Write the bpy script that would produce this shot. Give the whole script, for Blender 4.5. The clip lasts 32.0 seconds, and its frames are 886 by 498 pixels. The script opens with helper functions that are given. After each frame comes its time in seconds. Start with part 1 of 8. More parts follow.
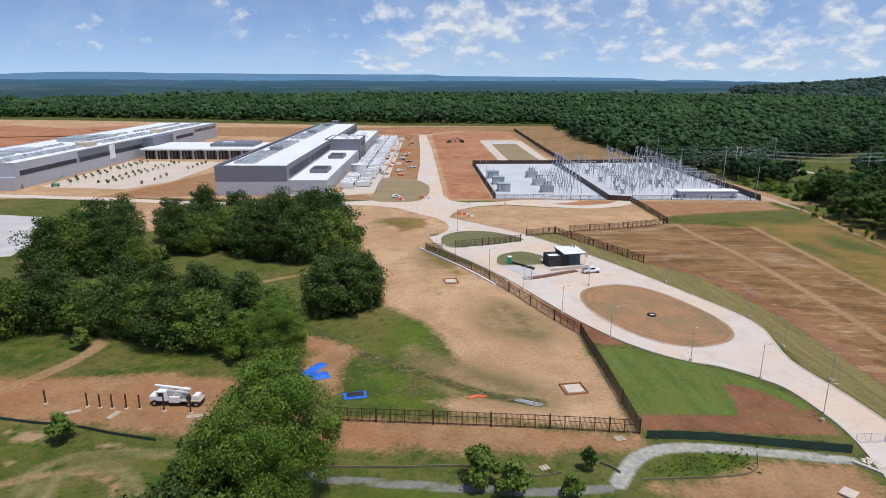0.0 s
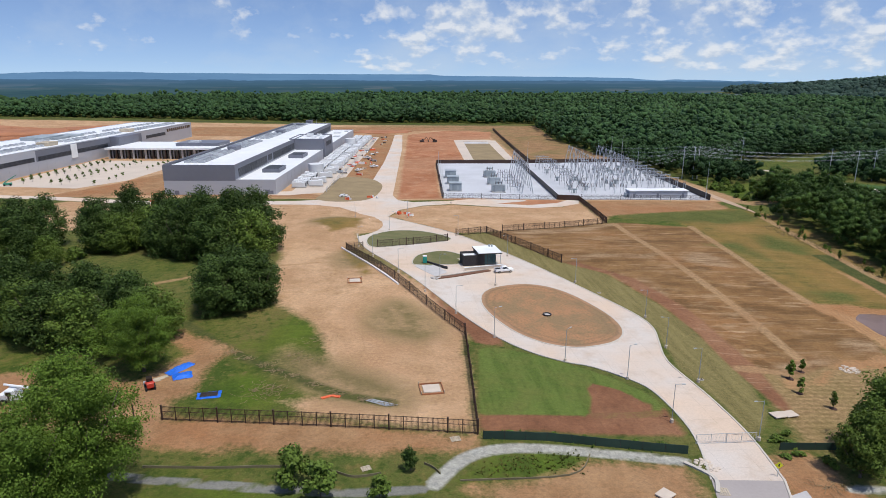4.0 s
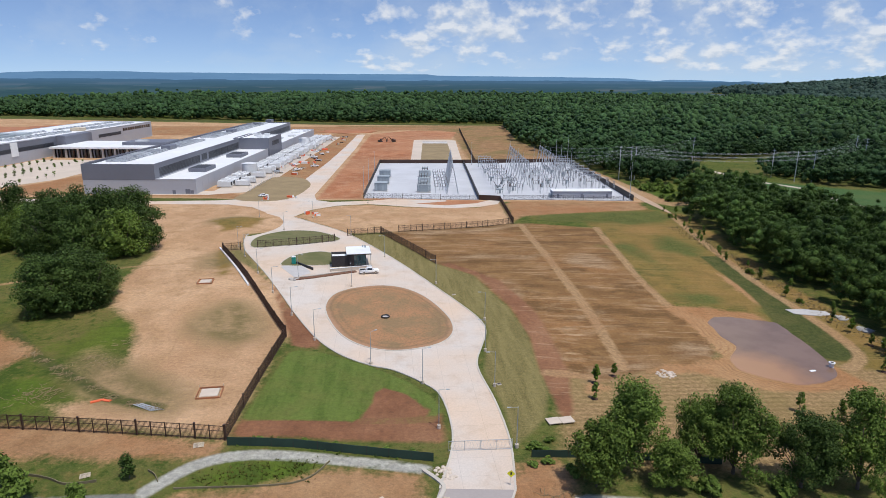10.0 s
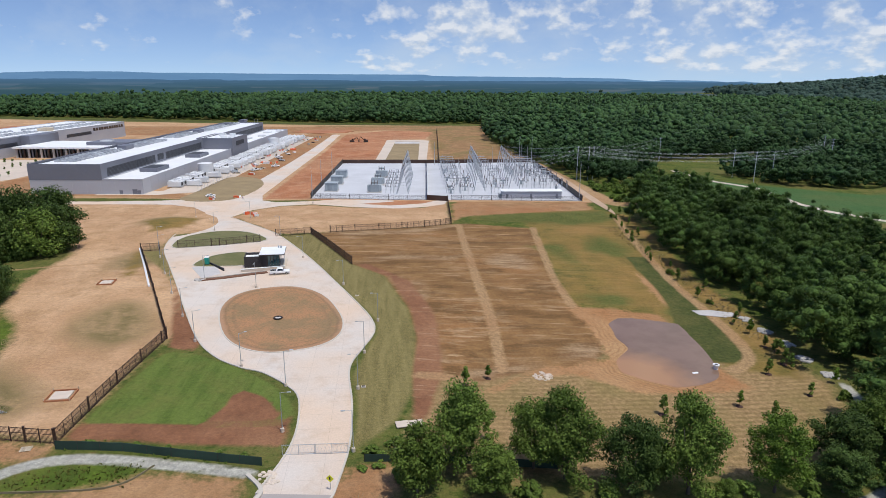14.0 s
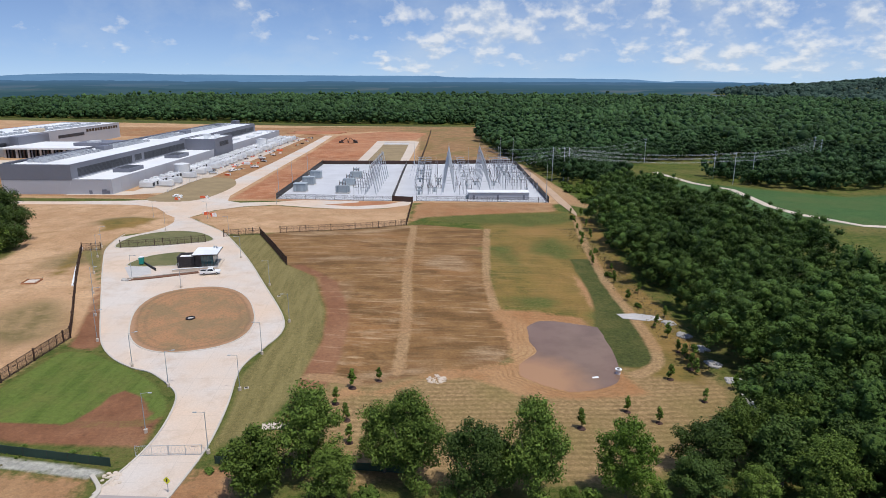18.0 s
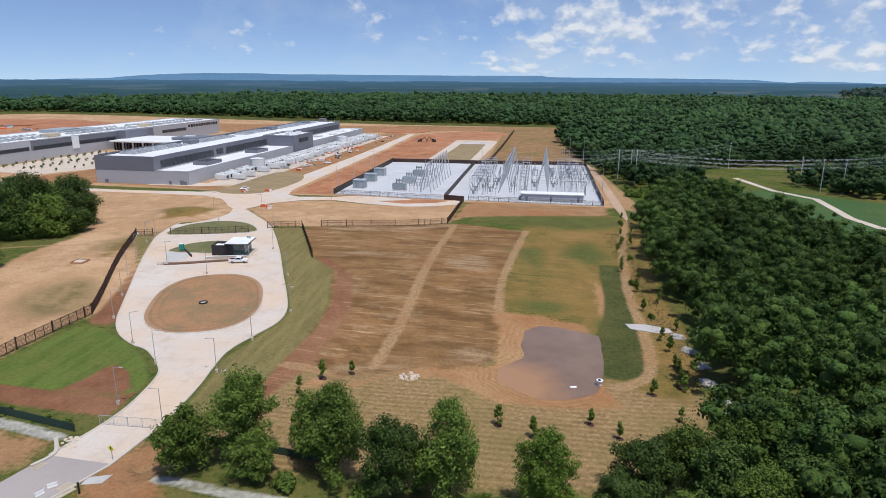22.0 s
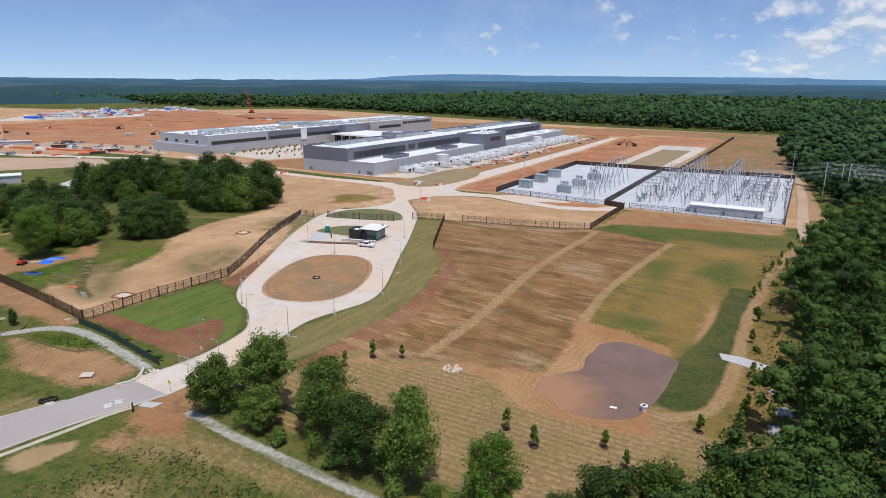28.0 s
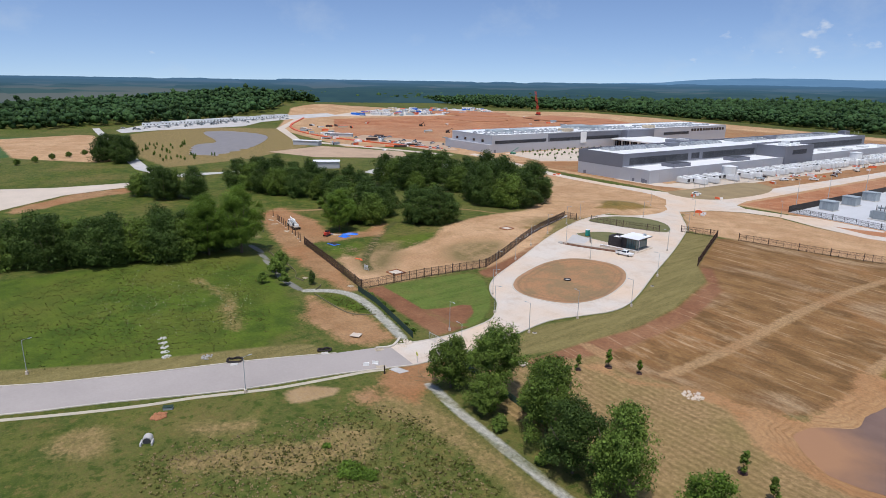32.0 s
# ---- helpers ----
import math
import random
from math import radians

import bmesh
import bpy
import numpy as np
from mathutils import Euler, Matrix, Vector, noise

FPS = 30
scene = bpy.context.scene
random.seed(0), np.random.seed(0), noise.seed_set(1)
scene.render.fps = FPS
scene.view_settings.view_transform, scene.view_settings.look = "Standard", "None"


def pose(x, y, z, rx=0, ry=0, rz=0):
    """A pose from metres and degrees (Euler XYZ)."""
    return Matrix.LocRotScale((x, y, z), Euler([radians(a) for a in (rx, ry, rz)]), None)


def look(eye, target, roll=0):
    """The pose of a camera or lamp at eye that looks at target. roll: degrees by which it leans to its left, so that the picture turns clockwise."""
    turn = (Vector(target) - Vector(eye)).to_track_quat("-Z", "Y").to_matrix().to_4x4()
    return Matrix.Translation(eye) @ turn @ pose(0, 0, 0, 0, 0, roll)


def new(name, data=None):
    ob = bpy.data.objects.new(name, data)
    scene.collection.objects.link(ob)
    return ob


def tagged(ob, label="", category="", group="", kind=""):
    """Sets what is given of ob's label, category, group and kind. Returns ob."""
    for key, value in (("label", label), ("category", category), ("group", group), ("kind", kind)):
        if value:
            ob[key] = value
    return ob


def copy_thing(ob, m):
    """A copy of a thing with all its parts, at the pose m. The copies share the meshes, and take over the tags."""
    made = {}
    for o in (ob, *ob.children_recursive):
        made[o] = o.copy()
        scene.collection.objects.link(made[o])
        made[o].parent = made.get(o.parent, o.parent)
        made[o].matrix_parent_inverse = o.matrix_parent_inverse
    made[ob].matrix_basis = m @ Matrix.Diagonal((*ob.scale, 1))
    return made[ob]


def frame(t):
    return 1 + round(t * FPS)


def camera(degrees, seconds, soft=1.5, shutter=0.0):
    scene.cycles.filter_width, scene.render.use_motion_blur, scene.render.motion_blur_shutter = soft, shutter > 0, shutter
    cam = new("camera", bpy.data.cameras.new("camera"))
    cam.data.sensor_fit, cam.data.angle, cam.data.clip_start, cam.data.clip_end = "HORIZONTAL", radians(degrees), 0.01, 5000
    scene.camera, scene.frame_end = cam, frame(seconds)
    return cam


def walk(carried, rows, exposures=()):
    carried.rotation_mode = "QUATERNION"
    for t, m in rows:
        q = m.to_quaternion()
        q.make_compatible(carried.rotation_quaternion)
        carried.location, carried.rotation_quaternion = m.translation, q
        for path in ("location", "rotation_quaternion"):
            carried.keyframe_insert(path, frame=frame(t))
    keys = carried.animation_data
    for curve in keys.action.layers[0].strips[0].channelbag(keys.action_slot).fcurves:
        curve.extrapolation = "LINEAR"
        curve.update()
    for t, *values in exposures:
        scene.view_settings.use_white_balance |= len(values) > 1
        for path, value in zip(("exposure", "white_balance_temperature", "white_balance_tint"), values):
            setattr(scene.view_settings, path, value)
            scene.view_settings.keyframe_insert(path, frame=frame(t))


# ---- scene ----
cam = camera(70.1, 32.0, soft=0.5)
PATH = [
    (0, (-65.965, -142.076, 57.331), (-65.781, -140.154, 56.808), 0.2),
    (3, (-45.917, -143.501, 57.1), (-45.738, -141.579, 56.577), 0.2),
    (5.5, (-29.48, -144.316, 57.053), (-29.3, -142.394, 56.529), 0.2),
    (6, (-26.098, -144.45, 57.044), (-25.919, -142.528, 56.52), 0.3),
    (9, (-5.872, -144.775, 56.834), (-5.697, -142.853, 56.311), 0.3),
    (13, (20.285, -145.503, 56.578), (20.461, -143.581, 56.055), 0.3),
    (14, (26.603, -145.684, 56.546), (26.778, -143.762, 56.024), 0.3),
    (17, (45.074, -146.231, 56.429), (45.241, -144.307, 55.908), 0.3),
    (18, (51.423, -146.412, 56.356), (51.549, -144.484, 55.837), 0.2),
    (19, (57.467, -146.376, 56.337), (57.522, -144.446, 55.817), 0.3),
    (20, (63.692, -146.431, 56.331), (63.651, -144.5, 55.811), 0.4),
    (21, (69.876, -146.428, 56.25), (69.756, -144.501, 55.73), 0.3),
    (22, (76.014, -146.104, 56.186), (75.826, -144.182, 55.666), 0.3),
    (23, (81.984, -145.48, 56.182), (81.702, -143.569, 55.662), 0.3),
    (24, (87.909, -144.746, 56.111), (87.52, -142.854, 55.591), 0.4),
    (27, (104.939, -140.814, 56.186), (104.238, -139.015, 55.664), 0.3),
    (28, (109.649, -139.244, 56.157), (108.791, -137.514, 55.636), 0.5),
    (29, (112.558, -138.23, 56.249), (111.522, -136.6, 55.729), 0.5),
    (30, (113.931, -137.882, 56.261), (112.711, -136.384, 55.741), 0.7),
    (31, (114.339, -137.579, 56.23), (112.947, -136.241, 55.709), 0.8),
    (32, (114.314, -137.229, 56.301), (112.803, -136.027, 55.781), 0.8),
]
walk(cam, [(t, look(eye, target, roll)) for t, eye, target, roll in PATH])

# daylight: noon sun high behind the camera, hazy blue sky with scattered cumulus
SUN_EL, SUN_AZ = radians(71), math.atan2(0.62, -0.78)
world = bpy.data.worlds.new("sky")
scene.world = world
world.use_nodes = True
wn, wl = world.node_tree.nodes, world.node_tree.links
wn.clear()
wout, wbg = wn.new("ShaderNodeOutputWorld"), wn.new("ShaderNodeBackground")
sky = wn.new("ShaderNodeTexSky")
sky.sky_type, sky.sun_disc, sky.sun_elevation, sky.sun_rotation = "NISHITA", False, SUN_EL, SUN_AZ
sky.air_density, sky.dust_density, sky.ozone_density = 1.0, 0.1, 3.0
wbg.inputs["Strength"].default_value = 0.125
coord = wn.new("ShaderNodeTexCoord")
split = wn.new("ShaderNodeSeparateXYZ")
wl.new(coord.outputs["Generated"], split.inputs[0])


def wmath(op, a, b=None, clamp=False):
    n = wn.new("ShaderNodeMath")
    n.operation, n.use_clamp = op, clamp
    for i, v in enumerate((a, b)):
        if v is None:
            continue
        if isinstance(v, (int, float)):
            n.inputs[i].default_value = v
        else:
            wl.new(v, n.inputs[i])
    return n.outputs[0]


# small cumulus in ranks, flatter and closer together towards the horizon
rise = wmath("MAXIMUM", wmath("ADD", split.outputs["Z"], 0.11), 0.06)
heading = wmath("ARCTAN2", split.outputs["X"], split.outputs["Y"])
across = wmath("MULTIPLY", heading, 7.5)
upward = wmath("MULTIPLY", wmath("LOGARITHM", rise, 2.718), 2.1)


def cloud_noise(shift, scale, detail, rough):
    v = wn.new("ShaderNodeCombineXYZ")
    wl.new(across, v.inputs[0])
    wl.new(wmath("ADD", upward, shift), v.inputs[1])
    v.inputs[2].default_value = scale
    k = wn.new("ShaderNodeTexNoise")
    k.inputs["Scale"].default_value, k.inputs["Detail"].default_value, k.inputs["Roughness"].default_value = scale, detail, rough
    wl.new(v.outputs[0], k.inputs["Vector"])
    return k.outputs["Fac"]


puff, puff_above, field, veil = cloud_noise(0.0, 3.7, 8.0, 0.54), cloud_noise(0.1, 3.7, 8.0, 0.54), cloud_noise(0.0, 0.75, 2.0, 0.5), cloud_noise(3.0, 0.9, 6.0, 0.6)
# more cloud over the far woods and hills than over the open plain, and none in the haze at the horizon
side = wmath("MULTIPLY", wmath("MINIMUM", wmath("MAXIMUM", heading, -0.9), 0.55), 0.17)
low = wmath("MULTIPLY", wmath("SUBTRACT", 0.022, split.outputs["Z"], True), 7.0)
common = wmath("SUBTRACT", wmath("ADD", side, wmath("MULTIPLY", wmath("SUBTRACT", field, 0.5), 0.5)), low)
cover = wmath("MULTIPLY", wmath("SUBTRACT", wmath("ADD", puff, common), 0.56), 5.5, True)
thin = wmath("MULTIPLY", wmath("SUBTRACT", wmath("ADD", veil, wmath("MULTIPLY", common, 0.9)), 0.42), 2.2, True)
lit = wmath("ADD", wmath("MULTIPLY", wmath("SUBTRACT", puff, puff_above), 5.0), 0.62, True)
shade = wn.new("ShaderNodeMix")
shade.data_type = "RGBA"
wl.new(lit, shade.inputs["Factor"])
shade.inputs["A"].default_value, shade.inputs["B"].default_value = (4.3, 5.0, 6.0, 1), (7.4, 7.5, 7.6, 1)
gauze = wn.new("ShaderNodeMix")
gauze.data_type = "RGBA"
wl.new(wmath("MULTIPLY", thin, 0.62), gauze.inputs["Factor"])
gauze.inputs["B"].default_value = (4.9, 5.7, 6.7, 1)
cmix = wn.new("ShaderNodeMix")
cmix.data_type = "RGBA"
# the lowest band of a clear sky: look up a little higher than the view, so that the horizon stays blue
lift_vec = wn.new("ShaderNodeCombineXYZ")
wl.new(split.outputs["X"], lift_vec.inputs[0]), wl.new(split.outputs["Y"], lift_vec.inputs[1])
wl.new(wmath("ADD", wmath("MULTIPLY", split.outputs["Z"], 1.35), 0.095), lift_vec.inputs[2])
wl.new(lift_vec.outputs[0], sky.inputs["Vector"])
tint = wn.new("ShaderNodeMix")
tint.data_type, tint.blend_type = "RGBA", "MULTIPLY"
tint.inputs["Factor"].default_value = 1.0
wl.new(sky.outputs[0], tint.inputs["A"])
tint.inputs["B"].default_value = (1.0, 1.0, 1.12, 1)
wl.new(tint.outputs["Result"], gauze.inputs["A"])
wl.new(wmath("MULTIPLY", cover, 0.72), cmix.inputs["Factor"])
wl.new(gauze.outputs["Result"], cmix.inputs["A"])
wl.new(shade.outputs["Result"], cmix.inputs["B"])
wl.new(cmix.outputs["Result"], wbg.inputs["Color"])
wl.new(wbg.outputs[0], wout.inputs[0])

sun = new("sun", bpy.data.lights.new("sun", "SUN"))
sun.data.energy, sun.data.angle, sun.data.color = 3.8, radians(0.6), (1.0, 0.965, 0.935)
to_sun = Vector((math.sin(SUN_AZ) * math.cos(SUN_EL), math.cos(SUN_AZ) * math.cos(SUN_EL), math.sin(SUN_EL)))
sun.matrix_world = look((0, 0, 300), Vector((0, 0, 300)) - to_sun)
scene.view_settings.exposure = -0.12

# ---- materials ----
def tree_of(name):
    m = bpy.data.materials.new(name)
    m.use_nodes = True
    return m, m.node_tree.nodes, m.node_tree.links, m.node_tree.nodes["Principled BSDF"]


def noise_node(n, l, scale, detail=4.0, rough=0.55, vec=None):
    t = n.new("ShaderNodeTexNoise")
    t.inputs["Scale"].default_value, t.inputs["Detail"].default_value, t.inputs["Roughness"].default_value = scale, detail, rough
    if vec is not None:
        l.new(vec, t.inputs["Vector"])
    return t.outputs["Fac"]


def mix_node(n, l, fac, a, b, blend="MIX"):
    m = n.new("ShaderNodeMix")
    m.data_type, m.blend_type = "RGBA", blend
    for key, v in (("Factor", fac), ("A", a), ("B", b)):
        if isinstance(v, (int, float)):
            m.inputs[key].default_value = v
        elif isinstance(v, tuple):
            m.inputs[key].default_value = (*v[:3], 1)
        else:
            l.new(v, m.inputs[key])
    return m.outputs["Result"]


def math_node(n, l, op, a, b=0.0, clamp=False):
    m = n.new("ShaderNodeMath")
    m.operation, m.use_clamp = op, clamp
    for i, v in enumerate((a, b)):
        if isinstance(v, (int, float)):
            m.inputs[i].default_value = v
        else:
            l.new(v, m.inputs[i])
    return m.outputs[0]


def span(n, l, v, a, b, c=0.0, d=1.0):
    m = n.new("ShaderNodeMapRange")
    l.new(v, m.inputs[0])
    for i, q in enumerate((a, b, c, d)):
        m.inputs[i + 1].default_value = q
    return m.outputs[0]


def surface(name, col, rough=0.7, metal=0.0, dark=0.75, light=1.15, big=0.15, small=3.0, bump=0.15, rnd=0.0, spec=0.4):
    """A weathered plain surface: base colour varied at two scales, with fine relief and, with rnd, a shade of its own for each object."""
    m, n, l, p = tree_of(name)
    tc = n.new("ShaderNodeTexCoord").outputs["Object"]
    a, b = noise_node(n, l, big, 5, 0.6, tc), noise_node(n, l, small, 4, 0.6, tc)
    k = math_node(n, l, "ADD", math_node(n, l, "MULTIPLY", a, 0.65), math_node(n, l, "MULTIPLY", b, 0.35))
    k = span(n, l, k, 0.3, 0.7)
    c = mix_node(n, l, k, tuple(x * dark for x in col), tuple(min(1.0, x * light) for x in col))
    if rnd:
        oi = n.new("ShaderNodeObjectInfo")
        v = span(n, l, oi.outputs["Random"], 0, 1, 1 - rnd, 1 + rnd)
        comb = n.new("ShaderNodeCombineColor")
        for i in range(3):
            l.new(v, comb.inputs[i])
        c = mix_node(n, l, 1.0, c, comb.outputs[0], "MULTIPLY")
    l.new(c, p.inputs["Base Color"])
    p.inputs["Metallic"].default_value = metal
    p.inputs["Specular IOR Level"].default_value = spec
    l.new(span(n, l, b, 0.2, 0.8, max(0.05, rough - 0.1), min(1, rough + 0.1)), p.inputs["Roughness"])
    if bump:
        bp = n.new("ShaderNodeBump")
        bp.inputs["Strength"].default_value, bp.inputs["Distance"].default_value = bump, 0.05
        l.new(b, bp.inputs["Height"])
        l.new(bp.outputs[0], p.inputs["Normal"])
    return m


def leafy(name, dark, light, yellow, tree_scale=0.12, toned=False):
    """Foliage: every leaf cluster differs a little, and shade and hue drift over some metres."""
    dark, light, yellow = ((c[0] * k * 0.86, c[1] * k * 0.81, c[2] * k * 0.8) for c, k in ((dark, 0.62), (light, 0.97), (yellow, 1.0)))
    m, n, l, p = tree_of(name)
    geo, oi = n.new("ShaderNodeNewGeometry"), n.new("ShaderNodeObjectInfo")
    tc = n.new("ShaderNodeTexCoord").outputs["Object"]
    c = mix_node(n, l, geo.outputs["Random Per Island"], dark, light)
    drift = span(n, l, noise_node(n, l, tree_scale, 3, 0.5, tc), 0.35, 0.68)
    c = mix_node(n, l, math_node(n, l, "MULTIPLY", drift, 0.6), c, yellow)
    v = span(n, l, oi.outputs["Random"], 0, 1, 0.78, 1.2)
    if toned:
        at = n.new("ShaderNodeAttribute")
        at.attribute_name = "tone"
        v = span(n, l, at.outputs["Fac"], 0, 1, 0.62, 1.4)
    comb = n.new("ShaderNodeCombineColor")
    for i in range(3):
        l.new(v, comb.inputs[i])
    c = mix_node(n, l, 1.0, c, comb.outputs[0], "MULTIPLY")
    l.new(c, p.inputs["Base Color"])
    p.inputs["Roughness"].default_value = 0.5
    p.inputs["Specular IOR Level"].default_value = 0.06
    if toned:
        bp = n.new("ShaderNodeBump")
        bp.inputs["Strength"].default_value, bp.inputs["Distance"].default_value = 1.0, 0.9
        l.new(noise_node(n, l, 0.9, 5, 0.7, tc), bp.inputs["Height"])
        l.new(bp.outputs[0], p.inputs["Normal"])
    tr = n.new("ShaderNodeBsdfTranslucent")
    l.new(mix_node(n, l, 0.35, c, yellow), tr.inputs["Color"])
    mx = n.new("ShaderNodeMixShader")
    mx.inputs[0].default_value = 0.06
    l.new(p.outputs[0], mx.inputs[1]), l.new(tr.outputs[0], mx.inputs[2])
    l.new(mx.outputs[0], n["Material Output"].inputs["Surface"])
    return m


def glassy(name, col, rough=0.06):
    m, n, l, p = tree_of(name)
    p.inputs["Base Color"].default_value = (*col, 1)
    p.inputs["Roughness"].default_value = rough
    p.inputs["Specular IOR Level"].default_value = 0.8
    return m


M = {
    "concrete": surface("concrete", (0.570, 0.482, 0.392), 0.85, dark=0.84, light=1.08, big=0.06, small=1.2),
    "bare_tan": surface("bare_tan", (0.44, 0.31, 0.21), 0.95, dark=0.78, light=1.15, big=0.05, small=0.4, bump=0.3),
    "concrete_grey": surface("concrete_grey", (0.50, 0.48, 0.46), 0.85, big=0.08, small=1.5),
    "asphalt_light": surface("asphalt_light", (0.345, 0.308, 0.288), 0.9, dark=0.88, big=0.05, small=2.0),
    "footway": surface("footway", (0.46, 0.41, 0.32), 0.9, dark=0.82, light=1.1, big=0.3, small=3.0),
    "kerb": surface("kerb", (0.50, 0.455, 0.39), 0.85, dark=0.85),
    "yard_gravel": surface("yard_gravel", (0.50, 0.51, 0.53), 0.95, dark=0.85, light=1.12, big=0.05, small=2.5),
    "clay": surface("clay", (0.36, 0.155, 0.075), 0.95, dark=0.72, light=1.25, big=0.06, small=0.5, bump=0.5),
    "wall_light": surface("wall_light", (0.42, 0.43, 0.465), 0.6, dark=0.94, light=1.05, big=0.03, small=0.6, bump=0.05),
    "wall_dark": surface("wall_dark", (0.165, 0.173, 0.205), 0.55, dark=0.9, light=1.1, big=0.03, small=0.6, bump=0.05),
    "joint_grey": surface("joint_grey", (0.42, 0.43, 0.45), 0.6, big=0.05, small=1.0),
    "slat_dark": surface("slat_dark", (0.085, 0.09, 0.105), 0.6, big=0.05, small=1.0),
    "louver": surface("louver", (0.05, 0.052, 0.058), 0.6, big=0.05, small=1.0),
    "roof_white": surface("roof_white", (0.80, 0.81, 0.81), 0.5, dark=0.88, light=1.05, big=0.05, small=0.4, bump=0.05),
    "unit_white": surface("unit_white", (0.74, 0.75, 0.75), 0.5, dark=0.85, light=1.05, rnd=0.12),
    "fan_grey": surface("fan_grey", (0.43, 0.45, 0.47), 0.5, dark=0.8, light=1.1, rnd=0.2),
    "unit_grey": surface("unit_grey", (0.32, 0.36, 0.38), 0.5, dark=0.8, rnd=0.15),
    "steel": surface("steel", (0.50, 0.52, 0.54), 0.45, metal=0.3, dark=0.8, light=1.1),
    "insulator": surface("insulator", (0.20, 0.17, 0.16), 0.3, rnd=0.1),
    "black_metal": surface("black_metal", (0.026, 0.018, 0.015), 0.55, dark=0.8, light=1.4),
    "rust_metal": surface("rust_metal", (0.055, 0.03, 0.022), 0.6, dark=0.7, light=1.4),
    "fabric_green": surface("fabric_green", (0.025, 0.05, 0.035), 0.9, dark=0.7, light=1.3, small=2.0),
    "white_paint": surface("white_paint", (0.80, 0.80, 0.79), 0.35, dark=0.92, light=1.03),
    "tyre": surface("tyre", (0.02, 0.02, 0.02), 0.9),
    "chrome": surface("chrome", (0.55, 0.56, 0.57), 0.25, metal=0.9),
    "glass": glassy("glass", (0.03, 0.05, 0.055)),
    "glass_blue": glassy("glass_blue", (0.05, 0.11, 0.12), 0.1),
    "brick_dark": surface("brick_dark", (0.045, 0.040, 0.042), 0.75, small=5.0),
    "red_paint": surface("red_paint", (0.55, 0.05, 0.03), 0.4, rnd=0.1),
    "orange_plastic": surface("orange_plastic", (0.75, 0.14, 0.05), 0.5, rnd=0.15),
    "blue_tarp": surface("blue_tarp", (0.02, 0.14, 0.62), 0.45, dark=0.7, light=1.3, small=1.5, bump=0.4),
    "teal_plastic": surface("teal_plastic", (0.02, 0.30, 0.24), 0.4),
    "yellow_sign": surface("yellow_sign", (0.75, 0.72, 0.03), 0.45),
    "machine_green": surface("machine_green", (0.05, 0.28, 0.19), 0.45),
    "bark": surface("bark", (0.11, 0.085, 0.065), 0.9, small=6.0, bump=0.6),
    "wood_pale": surface("wood_pale", (0.50, 0.42, 0.31), 0.8, rnd=0.1),
    "rock": surface("rock", (0.42, 0.40, 0.37), 0.9, big=0.8, small=6.0, bump=0.5, rnd=0.2),
    "window_dark": glassy("window_dark", (0.015, 0.018, 0.022), 0.12),
    "turf_dry": surface("turf_dry", (0.27, 0.20, 0.105), 0.95, dark=0.75, light=1.2, big=0.1, small=1.2, bump=0.4),
    "bed_soil": surface("bed_soil", (0.17, 0.085, 0.05), 0.95, bump=0.5),
    "silt_cloth": surface("silt_cloth", (0.17, 0.145, 0.085), 0.95, dark=0.7, light=1.4),
    "tuft_dry": surface("tuft_dry", (0.26, 0.195, 0.095), 0.9, rnd=0.0, bump=0),
    "tuft_pale": surface("tuft_pale", (0.52, 0.53, 0.38), 0.8, bump=0),
    "mulch": surface("mulch", (0.07, 0.035, 0.025), 0.95, bump=0.5),
    "leaf": leafy("leaf", (0.078, 0.142, 0.026), (0.160, 0.256, 0.050), (0.185, 0.272, 0.050)),
    "leaf_dark": leafy("leaf_dark", (0.044, 0.086, 0.022), (0.090, 0.156, 0.038), (0.108, 0.172, 0.040)),
    "leaf_light": leafy("leaf_light", (0.070, 0.140, 0.018), (0.150, 0.262, 0.040), (0.172, 0.278, 0.042)),
    "leaf_woods": leafy("leaf_woods", (0.040, 0.088, 0.024), (0.090, 0.176, 0.041), (0.115, 0.188, 0.040), 0.07, True),
    # bluer than leaf_woods: a little air haze is mixed into these leaf colours
    "leaf_forest_haze": leafy("leaf_forest_haze", (0.036, 0.082, 0.033), (0.064, 0.140, 0.051), (0.081, 0.152, 0.047), 0.05, True),
    "grass_blade": leafy("grass_blade", (0.074, 0.100, 0.018), (0.125, 0.145, 0.030), (0.160, 0.150, 0.045)),
    # foliage of the far hill, with distance haze put into the base colours as blue
    "leaf_far_haze": leafy("leaf_far_haze", (0.036, 0.074, 0.058), (0.054, 0.100, 0.074), (0.064, 0.110, 0.076), 0.02, True),
}

# sandy concrete of the drives: dust-stained in drifts, with darker wheel wear and fine speckle
cm, n, l, p = tree_of("concrete_drive")
tc = n.new("ShaderNodeTexCoord").outputs["Object"]
drift, stain, speck = noise_node(n, l, 0.035, 4, 0.55, tc), noise_node(n, l, 0.16, 7, 0.68, tc), noise_node(n, l, 3.0, 5, 0.7, tc)
c = mix_node(n, l, span(n, l, drift, 0.4, 0.6), (0.61, 0.475, 0.36), (0.575, 0.515, 0.455))
c = mix_node(n, l, math_node(n, l, "MULTIPLY", span(n, l, stain, 0.52, 0.68), 0.5), c, (0.47, 0.35, 0.25))
c = mix_node(n, l, 1.0, c, mix_node(n, l, span(n, l, speck, 0.35, 0.65), (0.93, 0.93, 0.93), (1.06, 1.06, 1.06)), "MULTIPLY")
slab = n.new("ShaderNodeTexBrick")
slab.offset = 0.0
